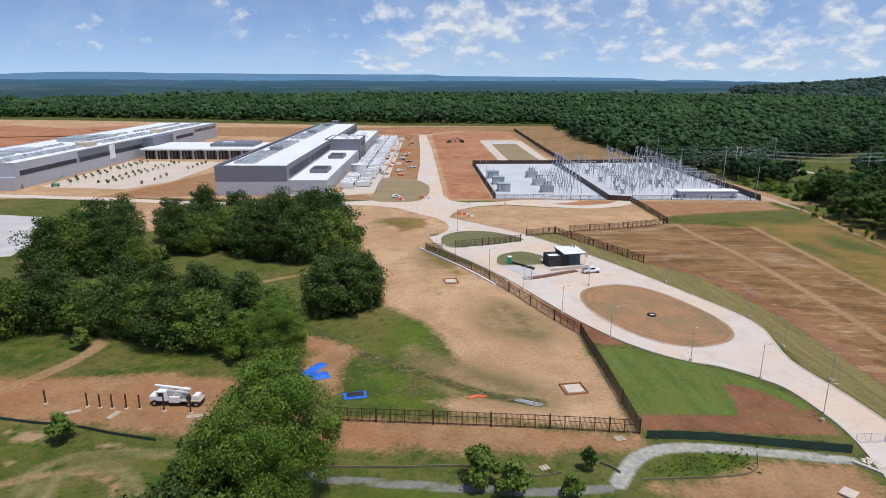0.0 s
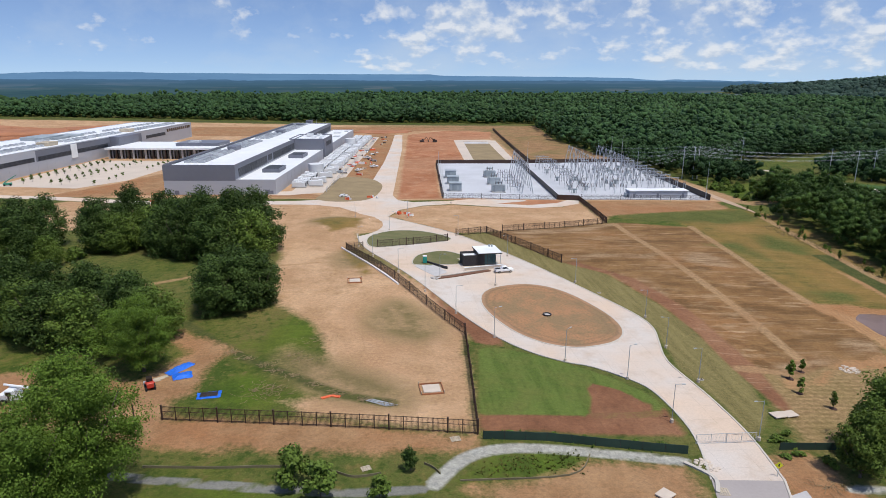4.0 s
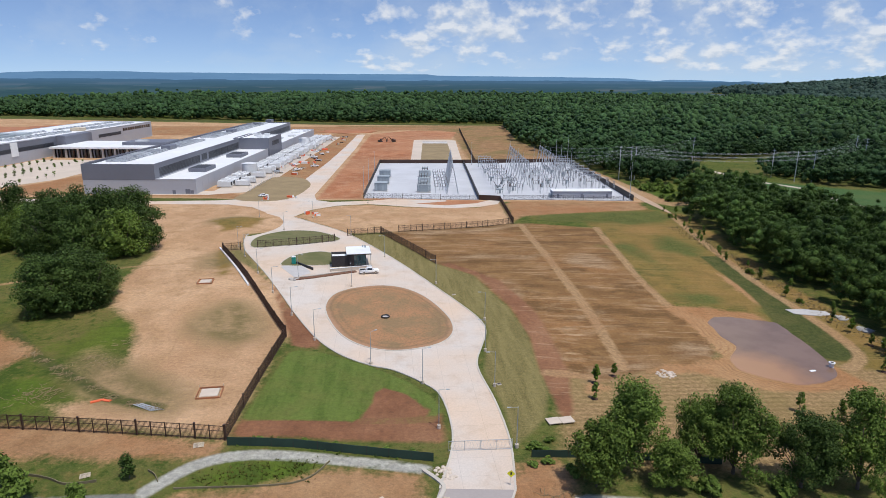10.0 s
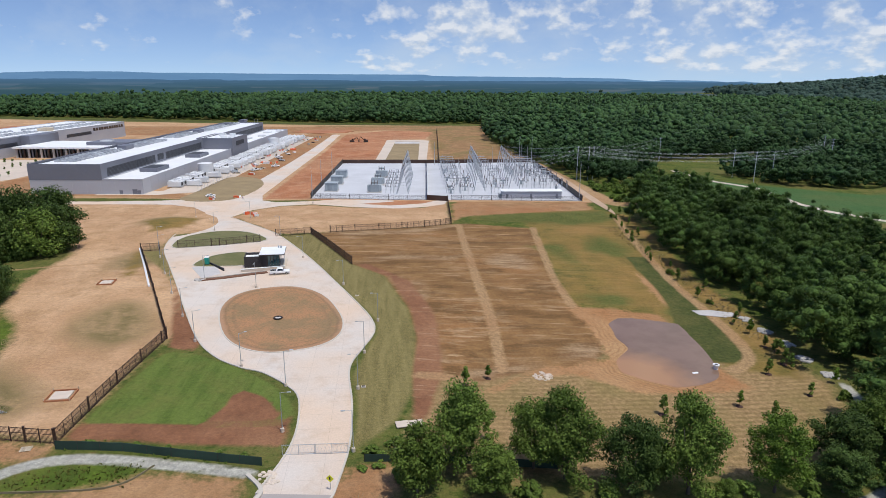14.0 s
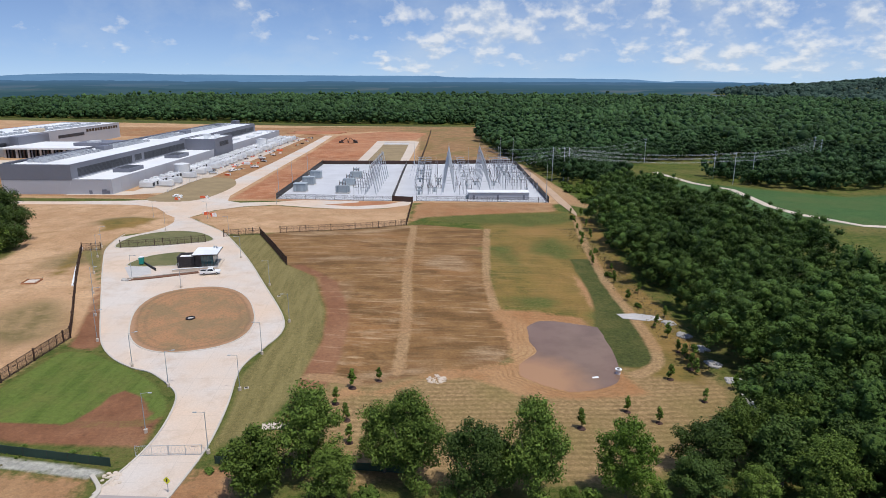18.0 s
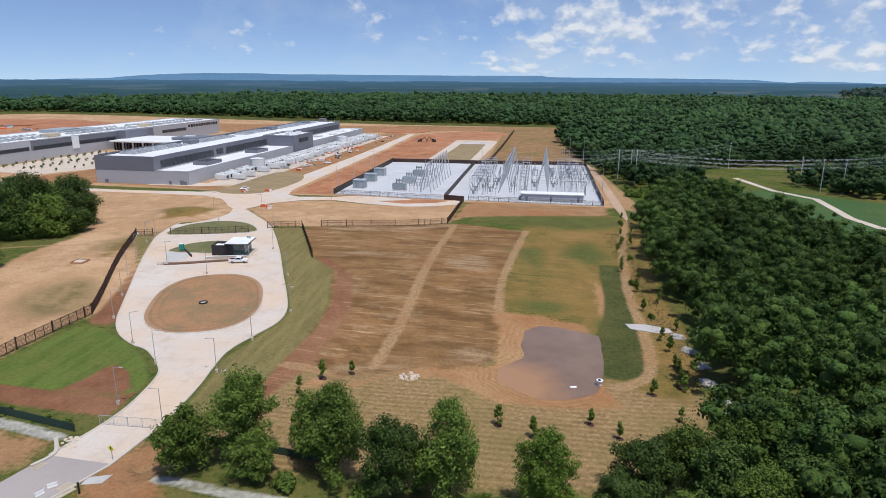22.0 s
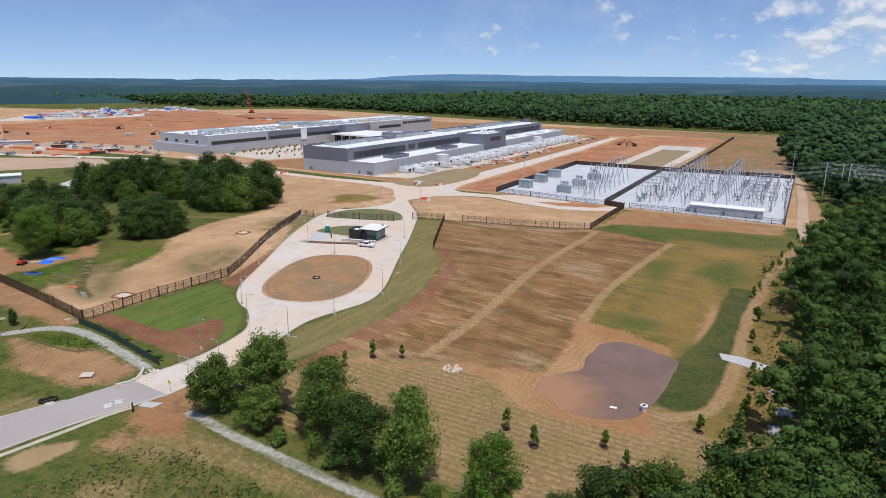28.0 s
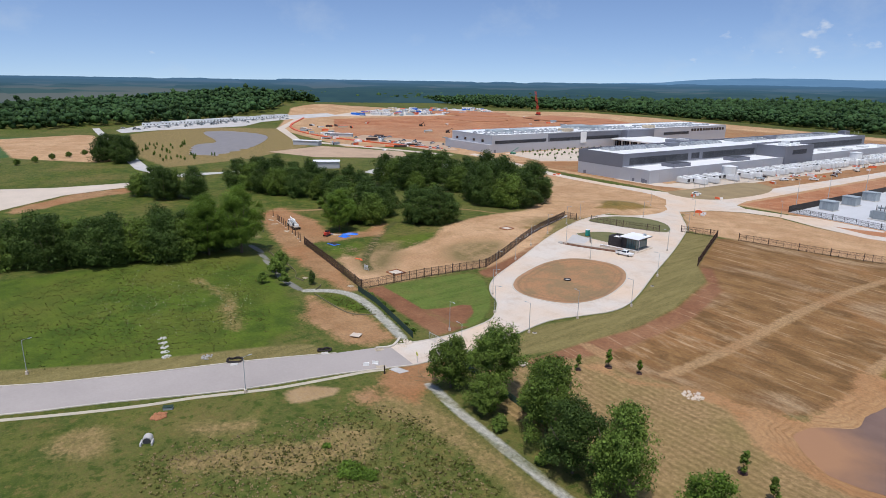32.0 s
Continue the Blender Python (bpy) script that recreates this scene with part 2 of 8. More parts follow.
slab.inputs["Scale"].default_value, slab.inputs["Brick Width"].default_value, slab.inputs["Row Height"].default_value, slab.inputs["Mortar Size"].default_value = 1.0, 5.5, 4.6, 0.03
slab.inputs["Color1"].default_value, slab.inputs["Color2"].default_value, slab.inputs["Mortar"].default_value = (1, 1, 1, 1), (0.965, 0.965, 0.965, 1), (0.8, 0.8, 0.8, 1)
l.new(tc, slab.inputs["Vector"])
c = mix_node(n, l, 1.0, c, slab.outputs["Color"], "MULTIPLY")
l.new(c, p.inputs["Base Color"])
p.inputs["Roughness"].default_value = 0.9
p.inputs["Specular IOR Level"].default_value = 0.25
M["concrete_drive"] = cm

# ---- helpers for meshes ----
KNOTS = [(0, 0, 0), (-25, -54, 1.5), (123, 155, -1.9), (-10, 165, -.9), (46, 162, -1.7), (53, 108, -1.7), (15.6, 43.4, .9), (96, -27, -3.9), (58, -30, -2.65),
         (17, -67, -.2), (-156, 190, -.5), (-225, 507, -1), (-618, 641, 0), (-31, -39, 2), (-48, 22, 3.9), (-5, 32.6, 1.4), (7, -35.7, .45), (9, -50.7, -.1),
         (-150, -20, 1), (-120, 60, 2), (150, 0, -4), (100, -100, -3), (0, -130, -1), (-100, -90, 1), (-150, -130, 1), (250, 250, -4), (100, 400, -2), (-100, 400, -1)]
HILLS = [(1180, 1830, 230, 13), (2050, 1950, 420, 50), (2700, 1600, 600, 60), (-420, 1150, 260, 9), (100, 1250, 280, 9), (650, 1200, 280, 8), (-960, 300, 110, 20), (-860, 60, 120, 6)]


def lie(x, y):
    """The height of the land, for numbers or arrays."""
    n = d = 0
    for a, b, c in KNOTS:
        w = ((x - a) ** 2 + (y - b) ** 2 + 18 ** 2) ** -1.6
        n, d = n + w * c, d + w
    z = n / d
    for a, b, s, h in HILLS:
        z = z + h * np.exp(-((x - a) ** 2 + (y - b) ** 2) / (2 * s * s))
    return z


def gz(x, y):
    return float(lie(float(x), float(y)))


def smooth_loop(pts, steps=5, closed=True):
    """A round curve through the points."""
    n, out = len(pts), []
    for i in range(n if closed else n - 1):
        p = [np.array(pts[(i + k) % n if closed else min(max(i + k, 0), n - 1)], float) for k in (-1, 0, 1, 2)]
        for s in range(steps):
            t = s / steps
            out.append(tuple(0.5 * (2 * p[1] + (p[2] - p[0]) * t + (2 * p[0] - 5 * p[1] + 4 * p[2] - p[3]) * t * t + (3 * p[1] - p[0] - 3 * p[2] + p[3]) * t ** 3)))
    if not closed:
        out.append(tuple(map(float, pts[-1])))
    return out


def sdf(X, Y, poly):
    """Signed distance to a polygon, positive inside."""
    P = np.array(poly, float)
    best, inside = np.full(X.shape, 1e18), np.zeros(X.shape, bool)
    for (ax, ay), (bx, by) in zip(P, np.roll(P, -1, 0)):
        ex, ey = bx - ax, by - ay
        t = np.clip(((X - ax) * ex + (Y - ay) * ey) / max(ex * ex + ey * ey, 1e-9), 0, 1)
        best = np.minimum(best, (X - ax - t * ex) ** 2 + (Y - ay - t * ey) ** 2)
        if ay != by:
            inside ^= ((ay > Y) != (by > Y)) & (X < (bx - ax) * (Y - ay) / (by - ay) + ax)
    return np.sqrt(best) * np.where(inside, 1, -1)


def line_sdf(X, Y, pts, half):
    best = np.full(X.shape, 1e18)
    for (ax, ay), (bx, by) in zip(pts, pts[1:]):
        ex, ey = bx - ax, by - ay
        t = np.clip(((X - ax) * ex + (Y - ay) * ey) / max(ex * ex + ey * ey, 1e-9), 0, 1)
        best = np.minimum(best, (X - ax - t * ex) ** 2 + (Y - ay - t * ey) ** 2)
    return half - np.sqrt(best)


def mesh_of(name, verts, faces, mat, smooth=False):
    me = bpy.data.meshes.new(name)
    me.from_pydata(verts, [], faces)
    me.materials.append(mat)
    if smooth:
        me.polygons.foreach_set("use_smooth", [True] * len(me.polygons))
    me.update()
    return me


def quads_mesh(name, V, mat):
    """A mesh of loose four-cornered faces, V of shape (n, 4, 3)."""
    n = len(V)
    me = bpy.data.meshes.new(name)
    me.vertices.add(n * 4), me.loops.add(n * 4), me.polygons.add(n)
    me.vertices.foreach_set("co", np.ascontiguousarray(V, np.float32).ravel())
    me.loops.foreach_set("vertex_index", np.arange(n * 4, dtype=np.int32))
    me.polygons.foreach_set("loop_start", np.arange(0, n * 4, 4, dtype=np.int32))
    me.polygons.foreach_set("loop_total", np.full(n, 4, np.int32))
    me.materials.append(mat)
    me.update(calc_edges=True)
    return me


def bm_mesh(name, bm, mat, smooth=False):
    me = bpy.data.meshes.new(name)
    bm.normal_update()
    if smooth:
        for f in bm.faces:
            f.smooth = True
    bm.to_mesh(me)
    bm.free()
    me.materials.append(mat)
    return me


def box(bm, x0, x1, y0, y1, z0, z1, bevel=0.0):
    r = bmesh.ops.create_cube(bm, size=1.0)
    for v in r["verts"]:
        v.co = Vector(((x0 + x1) / 2 + v.co.x * (x1 - x0), (y0 + y1) / 2 + v.co.y * (y1 - y0), (z0 + z1) / 2 + v.co.z * (z1 - z0)))
    if bevel:
        es = list({e for v in r["verts"] for e in v.link_edges})
        bmesh.ops.bevel(bm, geom=es, offset=bevel, segments=1, affect="EDGES")
    return bm


def rod(bm, a, b, r0, r1=None, seg=8):
    """A straight, tapered rod from a to b."""
    a, b = Vector(a), Vector(b)
    d = b - a
    m = Matrix.Translation((a + b) / 2) @ d.to_track_quat("Z", "Y").to_matrix().to_4x4()
    bmesh.ops.create_cone(bm, cap_ends=True, segments=seg, radius1=r0, radius2=r0 if r1 is None else r1, depth=d.length, matrix=m)
    return bm


def part(name, bm, mat, parent, label="", smooth=False):
    """Links a bmesh, or a finished mesh, as one mesh object under a thing or a part."""
    me = bm if isinstance(bm, bpy.types.Mesh) else bm_mesh(name, bm, mat, smooth)
    ob = new(name, me)
    ob.parent = parent
    return tagged(ob, label)


def thing(name, label, category, m=None, group="", kind=""):
    ob = new(name)
    ob.empty_display_size = 0.3
    if m is not None:
        ob.matrix_basis = m
    return tagged(ob, label, category, group, kind)


def drape(name, outline, mat, lift, thick, cell=6.0):
    """A slab that follows the land inside an outline."""
    bm = bmesh.new()
    vs = [bm.verts.new((x, y, 0)) for x, y in outline]
    f = bm.faces.new(vs)
    if f.normal.z < 0:
        f.normal_flip()
    xs, ys = [p[0] for p in outline], [p[1] for p in outline]
    for lo, hi, ax in ((min(xs), max(xs), 0), (min(ys), max(ys), 1)):
        k = math.ceil(lo / cell) * cell
        while k < hi:
            co, no = ((k, 0, 0), (1, 0, 0)) if ax == 0 else ((0, k, 0), (0, 1, 0))
            bmesh.ops.bisect_plane(bm, geom=bm.verts[:] + bm.edges[:] + bm.faces[:], plane_co=co, plane_no=no)
            k += cell
    for v in bm.verts:
        v.co.z = gz(v.co.x, v.co.y) + lift
    bmesh.ops.triangulate(bm, faces=bm.faces[:])
    bm.normal_update()
    if sum(f.normal.z for f in bm.faces) < 0:
        bmesh.ops.reverse_faces(bm, faces=bm.faces[:])
    rim = [e for e in bm.edges if e.is_boundary]
    r = bmesh.ops.extrude_edge_only(bm, edges=rim)
    for v in r["geom"]:
        if isinstance(v, bmesh.types.BMVert):
            v.co.z -= thick
    bmesh.ops.recalc_face_normals(bm, faces=bm.faces[:])
    return bm_mesh(name, bm, mat)


def ribbon(name, pts, width, mat, lift, height, closed=False):
    """A kerb or path: a strip of that width and height along a line, on the land."""
    P = [Vector((x, y, 0)) for x, y in pts]
    n, V, F = len(P), [], []
    for i, p in enumerate(P):
        a, b = (P[i - 1], P[(i + 1) % n]) if closed else (P[max(i - 1, 0)], P[min(i + 1, n - 1)])
        d = (b - a).normalized()
        s = Vector((-d.y, d.x, 0)) * width / 2
        z = gz(p.x, p.y) + lift
        for q, h in ((p - s, -0.15), (p - s, height), (p + s, height), (p + s, -0.15)):
            V.append((q.x, q.y, z + h))
    for i in range(n if closed else n - 1):
        j = (i + 1) % n
        for k in range(3):
            F.append((i * 4 + k, j * 4 + k, j * 4 + k + 1, i * 4 + k + 1))
    if not closed:
        F += [(0, 1, 2, 3), (n * 4 - 1, n * 4 - 2, n * 4 - 3, n * 4 - 4)]
    return mesh_of(name, V, F, mat)


# ---- the ground: one sheet to the horizon, with soil and turf told apart by distance to their outlines ----
def axis(lo, hi, step, grow, end):
    a, s = list(np.arange(lo, hi + 0.1, step)), step
    up = [a[-1]]
    while up[-1] < end:
        s = min(s * grow, 150)
        up.append(up[-1] + s)
    s, down = step, [a[0]]
    while down[-1] > -end:
        s = min(s * grow, 150)
        down.append(down[-1] - s)
    return np.array(sorted(set(down[1:] + a + up[1:])))


GX, GY = axis(-130, 134, 1.8, 1.045, 4850), axis(-150, 175, 1.8, 1.035, 4850)
XX, YY = np.meshgrid(GX, GY)
ZZ = lie(XX, YY)
POND = [(81.5, -5), (82, 0), (85.5, 3.3), (90.3, 2.9), (99.6, -1.8), (99.2, -9), (98.8, -16), (97.3, -25), (95, -31), (90.5, -33.8), (84.5, -34.9), (79.3, -31.5), (75.3, -27.2), (76, -22), (79, -18.5), (81.5, -15), (80.8, -9)]
BASIN = [(-360, 2), (-348, 20), (-400, 70), (-488, 117), (-560, 100), (-546, 75), (-450, 55), (-430, 30)]
ZZ -= np.clip(sdf(XX, YY, BASIN) * 0.1, 0, 0.6)
POND_LEVEL = gz(90, -15) + 0.05
near_pond = sdf(XX, YY, POND)
hold = np.clip(1 + near_pond / 5, 0, 1)
ZZ = ZZ * (1 - hold) + (POND_LEVEL - np.clip(near_pond * 0.15 + 0.02, -0.12, 0.5)) * hold
# a low grassed mound by the crossing, and the swale below it
ZZ += 1.6 * np.exp(-(((XX + 60) / 11) ** 2 + ((YY - 103) / 15) ** 2))
TAN = [(-25.5, -53), (-22.5, -12), (-52.5, 58), (-48, 60), (-50, 86), (-47, 101), (-46, 122), (-56, 146), (-84, 153), (-150, 157), (-190, 168), (-205, 150), (-172, 95), (-120, 105),
       (-85, 80), (-72, 55), (-72, 30), (-66, 6), (-58, -3), (-55, -8), (-51, -27), (-47, -37), (-42, -41), (-53, -40), (-59, -40), (-54, -45), (-40, -50)]
zones = {
    "straw": np.maximum.reduce([sdf(XX, YY, TAN), sdf(XX, YY, [(-50, 84), (-44, 88), (-36, 96), (-35, 118), (-42, 126), (-52, 128)]), sdf(XX, YY, [(-25, -12), (-54, 58), (-45, 59), (-28, 19.5), (-19.5, -14)]),
        sdf(XX, YY, [(-37, 120), (-14, 86), (-1, 88), (53, 108), (56, 160), (44, 142), (10, 142), (-8, 149), (-22, 146), (-33, 136)]),
        sdf(XX, YY, [(-80, 165), (140, 150), (133, 310), (126, 470), (148, 640), (-60, 650), (-300, 700), (-640, 770), (-980, 500), (-820, 300), (-560, 160), (-350, 130), (-330, 180), (-200, 180)]),
        sdf(XX, YY, [(-350, -60), (-400, -100), (-560, -100), (-575, -20), (-345, -42)])]),
    "brown": sdf(XX, YY, [(5, 91), (-1, 84), (15.5, 43), (25.5, 31), (31.6, 5), (32.8, -12), (31.4, -27), (31, -40), (36, -32), (43.5, -33), (55, -27.5), (70, -25.5), (78.6, -10), (77.5, 6),
                          (77, 33), (84, 97), (60, 108), (53, 107.5)]),
    "worked": np.maximum.reduce([sdf(XX, YY, [(61, 306), (133, 308), (127, 470), (148, 640), (72, 640), (69, 478)]), sdf(XX, YY, [(-60, 560), (28, 576), (84, 560), (148, 640), (-60, 640)]) - 3]),
    "maroon": np.maximum.reduce([
        sdf(XX, YY, [(31, -30), (33, -14), (32.5, 4), (27, 30), (17, 42), (20, 44), (33, 26), (38, 2), (38, -15), (37, -31), (33, -47), (30.5, -50)]),
        sdf(XX, YY, [(-31, 22), (-22, -9), (-20, -17), (-14.5, -18.5), (-14, -14), (-21.5, 1.4), (-29, 19)]),
        sdf(XX, YY, [(-24, -47.5), (-6, -48), (-3.2, -43), (-2, -35.5), (4, -38.6), (9.8, -47), (9.4, -55.2), (-12.8, -53.8), (-25, -52.8)])]),
    "clay": np.maximum.reduce([
        sdf(XX, YY, [(-33, 165), (-12, 165), (-4, 298), (18, 300), (28, 470), (66, 485), (80, 560), (30, 575), (-14, 528)]),
        sdf(XX, YY, [(-485, 190), (-384, 196), (-340, 240), (-322, 300), (-310, 560), (-500, 663), (-562, 584), (-655, 583), (-692, 467), (-676, 296)]),
        sdf(XX, YY, [(-10, 164), (48, 160), (48, 151), (20, 146), (-2, 158)])]),
    "red": np.maximum.reduce([
        sdf(XX, YY, [(53, 109), (62, 122), (122, 133), (126, 153), (60, 157), (57, 150)]) - 1,
        sdf(XX, YY, [(-82, 190), (-40, 205), (-24, 528), (-50, 545), (-58, 500)]),
        sdf(XX, YY, [(-210, 178), (-155, 182), (-70, 165), (-60, 172), (-92, 186), (-150, 186), (-188, 222)]),
        sdf(XX, YY, [(-188, 186), (-154, 190), (-146, 285), (-160, 290), (-186, 232)]),
        sdf(XX, YY, [(-29, -67.6), (-17, -66), (-9, -62), (5, -63.5), (5.5, -68.5), (2, -74), (-6, -74), (-17, -75.5), (-27, -69)]),
        sdf(XX, YY, [(-142, -24), (-112, -24), (-78, -33), (-78, -44), (-55, -47), (-26, -55), (-25, -58.5), (-45, -58), (-75, -53.5), (-104, -46.5), (-134, -38)]),
        sdf(XX, YY, [(-87, -6), (-77, -13), (-72, -19), (-75, -27), (-74, -36), (-80, -40), (-94, -36), (-84, -27), (-80, -18), (-86, -12)]),
        sdf(XX, YY, [(20, -61), (26, -60), (27, -70), (31, -77), (25, -80), (18, -76), (17, -70)]),
        sdf(XX, YY, smooth_loop([(22.2, -84.3), (20.9, -82.1), (22.2, -80.1), (24.7, -79.5), (26.8, -82.3), (25.3, -84.5)])),
        sdf(XX, YY, [(-300, 575), (-230, 520), (-120, 505), (-60, 540), (60, 590), (60, 620), (-300, 640)]) - 4,
        sdf(XX, YY, [(-200, -118), (-228, -88), (-232, -60), (-222, -60), (-212, -88), (-190, -118)]) + 1]),
    "lawn": np.maximum(
        sdf(XX, YY, [(-24, -48), (-20, -19.2), (-13.4, -20.3), (-8.8, -23.6), (-2.9, -27.6), (4, -34), (8.6, -40.8), (10, -45.4), (9.6, -48.8), (7.5, -45.3), (3.6, -39), (-1.5, -35.9), (-2.2, -38.8), (-2.7, -42.9), (-5, -48.4)]),
        sdf(XX, YY, [(-5.5, -47.6), (9.6, -47.6), (9.6, -48.9), (-5.5, -49)])),
    "sod": np.maximum.reduce([
        sdf(XX, YY, [(-46, -175), (-22.5, -136.5), (-13.8, -118), (-3.4, -94.5), (3.4, -80), (-3, -80), (-9, -92), (-19, -115), (-29, -134), (-54, -172)]),
        sdf(XX, YY, [(20.8, -57), (20.8, -43), (19.6, -30.5), (21.8, -19), (24, -10), (23.4, -1), (13.5, 23), (3, 49), (-8, 74), (-13, 83), (-1.5, 85.5), (15.4, 43.2), (25.3, 31), (31.4, 5), (32.6, -12), (31.2, -27), (30.5, -39), (27.5, -49)]),
        sdf(XX, YY, [(-52, 57.5), (-47, 59), (-38, 40), (-29, 19.5), (-31, 22)])]),
    "weed": np.maximum.reduce([
        sdf(XX, YY, [(62, 118), (69, 127), (121, 136), (133, 120), (126, 66), (121, 30), (122, 3), (118, -20), (112, -34), (98, -24), (97, -2), (90, 7), (76, 11), (77, 46), (84, 88), (84, 108), (66, 114)]),
        sdf(XX, YY, [(-72, 106), (-58, 118), (-46, 117), (-47, 95), (-60, 84)]) - 3,
        sdf(XX, YY, [(-54, 56), (-47, 26), (-42, 22), (-45, 40), (-52, 62)]) - 1]),
    "rush": np.maximum.reduce([
        line_sdf(XX, YY, smooth_loop([(-86.4, -1.8), (-71.5, -18.9), (-57.9, -30.7), (-48.6, -38.7), (-39, -43.2)], 4, False), 1.25),
        sdf(XX, YY, [(107.6, 54), (106.3, 40), (105.6, 27), (103.4, 10.8), (100, -1), (99, -12), (98, -23.5), (101.5, -24), (106.4, -21.5), (108.6, -6), (109.6, 6), (111.4, 25), (113.8, 54)]) + 0.6,
        sdf(XX, YY, [(-300, 712), (-640, 780), (-640, 800), (-300, 735), (-60, 678), (148, 655), (146, 640), (-60, 655)])]),
    "herb": np.maximum.reduce([
        sdf(XX, YY, [(79.5, 15.5), (86, 18), (92.5, 16.5), (92, 12), (88, 10), (82.5, 10.4)]),
        sdf(XX, YY, [(62.5, 119), (72, 128), (125, 130), (126, 113), (104, 101), (94, 106), (81, 108), (70, 109)]),
        sdf(XX, YY, [(77, 69), (90, 72), (89.5, 57), (87, 46), (82, 58)]) - 0.5,
        sdf(XX, YY, [(94, 62), (107, 50), (113, 64), (108, 84), (98, 76)]) - 1.5,
        sdf(XX, YY, [(99, -4), (101, 6), (104, 10), (101, -2), (98.8, -20), (97.5, -24)])]),
    "stain": np.maximum.reduce([
        sdf(XX, YY, smooth_loop([(-48, 66), (-40, 52), (-44, 40), (-52, 36), (-55, 50)])) + 1.2,
        sdf(XX, YY, smooth_loop([(-36, 8), (-28, -6), (-32, -16), (-44, -8), (-42, 2)])) + 1.2,
        sdf(XX, YY, smooth_loop([(-60, -20), (-40, -34), (-36, -44), (-46, -42), (-58, -30)])) + 1.2,
        sdf(XX, YY, smooth_loop([(-60, 118), (-50, 112), (-52, 100), (-66, 98), (-70, 110)]))]),
    "mud": np.maximum.reduce([
        sdf(XX, YY, [(73, 8), (86, 8.5), (97, 4), (98, -1), (96, -24), (100, -36), (86, -38), (74, -37), (64, -29), (55, -29.5), (47, -37), (40, -34), (37, -40), (46, -35), (58, -26), (68, -25), (75, -21), (76, -4)]),
        sdf(XX, YY, [(104.4, 37.2), (105.5, 32.2), (105, 18.2), (101.7, 8.5), (102, 18), (102.4, 28.6)])]),
    "shore": -sdf(XX, YY, POND),
    "dry": np.maximum.reduce([
        sdf(XX, YY, smooth_loop([(22, -116), (30, -99), (29, -93), (35, -88), (40, -92), (36, -97), (38, -102), (30, -112)])),
        sdf(XX, YY, smooth_loop([(13, -111), (19, -102), (22, -104), (17, -112)])) - 0.5,
        sdf(XX, YY, smooth_loop([(4, -126), (9, -122), (14, -126), (8, -132)])),
        sdf(XX, YY, smooth_loop([(26, -76), (33, -74.5), (55, -76), (80, -77), (80, -79.5), (50, -79), (36, -80), (30, -84), (24, -80)])),
        sdf(XX, YY, smooth_loop([(62, -92), (72, -86), (84, -92), (74, -100)])),
        sdf(XX, YY, [(-300, -28), (-315, 30), (-380, 110), (-560, 165), (-620, 80), (-560, 10), (-430, -28)]),
        sdf(XX, YY, [(-62, -85), (-40, -82), (-18, -89), (-22, -93), (-42, -87), (-62, -88)]) - 1.2]),
    "litter": np.maximum.reduce([
        sdf(XX, YY, smooth_loop([(64, -21), (68, -16), (74, -15), (74, -20), (69, -22)])),
        sdf(XX, YY, smooth_loop([(60, 54), (70, 56), (74, 46), (66, 40), (58, 44)])) - 1,
        sdf(XX, YY, smooth_loop([(32, 24), (37, 26), (36, 12), (35, -4), (38, -22), (34, -22), (36, -6), (34.5, 8)])) - 0.4,
        sdf(XX, YY, smooth_loop([(20, 52), (38, 54), (48, 52), (47, 47), (34, 48), (22, 47)])) - 1.0,
        sdf(XX, YY, smooth_loop([(8, 92), (34, 98), (54, 107), (54, 103), (38, 92), (14, 84)])) - 0.5,
        sdf(XX, YY, smooth_loop([(40, -34), (44, -32), (58, -25), (50, -25), (42, -29)]))]),
    "hay": sdf(XX, YY, [(30.5, -51), (33, -33), (43, -29), (56, -24), (72, -24), (84, -36), (93, -33.5), (98, -22), (112, -12), (117, -35), (108, -58), (80, -66), (40, -66), (27, -60)]),
    "gravel": np.maximum.reduce([
        line_sdf(XX, YY, smooth_loop([(27, -70.5), (36, -72), (46, -73), (63, -74), (80, -74), (97, -72), (112, -60), (119, -36)], 4, False), 1.0),
        line_sdf(XX, YY, smooth_loop([(-33.5, -66.5), (-28.7, -60.8), (-23.4, -58.4), (-15.5, -58.4), (-2.4, -60.4), (5.7, -62.2)], 4, False), 1.25)]),
    "ring": np.maximum(line_sdf(XX, YY, smooth_loop([(-116, -72), (-117.6, -61.4), (-118.3, -56.8), (-117.2, -53.9), (-114.4, -52.1), (-110, -51.7), (-103, -51.9), (-95, -54)], 4, False), 0.8),
                       line_sdf(XX, YY, smooth_loop([(-112, -66), (-114.3, -60), (-114, -56.5), (-112, -55.1), (-108.1, -55.5), (-104.1, -57.7), (-101.5, -62)], 4, False), 1.0)),
    "path": line_sdf(XX, YY, smooth_loop([(-88, -59.5), (-80, -60), (-73, -61.6), (-57, -65), (-45, -67), (-35, -67.3)], 4, False), 1.0),
    "track": np.maximum.reduce([
        line_sdf(XX, YY, smooth_loop([(56, 106), (54, 70), (52.6, 37), (52, 2), (50, -27)], 4, False), 1.35),
        line_sdf(XX, YY, smooth_loop([(85, 98), (79, 55), (76.1, 30), (75.4, 9)], 4, False), 1.3),
        line_sdf(XX, YY, smooth_loop([(127, 120), (119, 80), (112.5, 32), (111, 4), (108, -20), (100, -28)], 4, False), 1.5),
        sdf(XX, YY, [(31, -29.5), (36, -29), (43, -31), (43, -33.5), (36, -32.5), (31, -32)]),
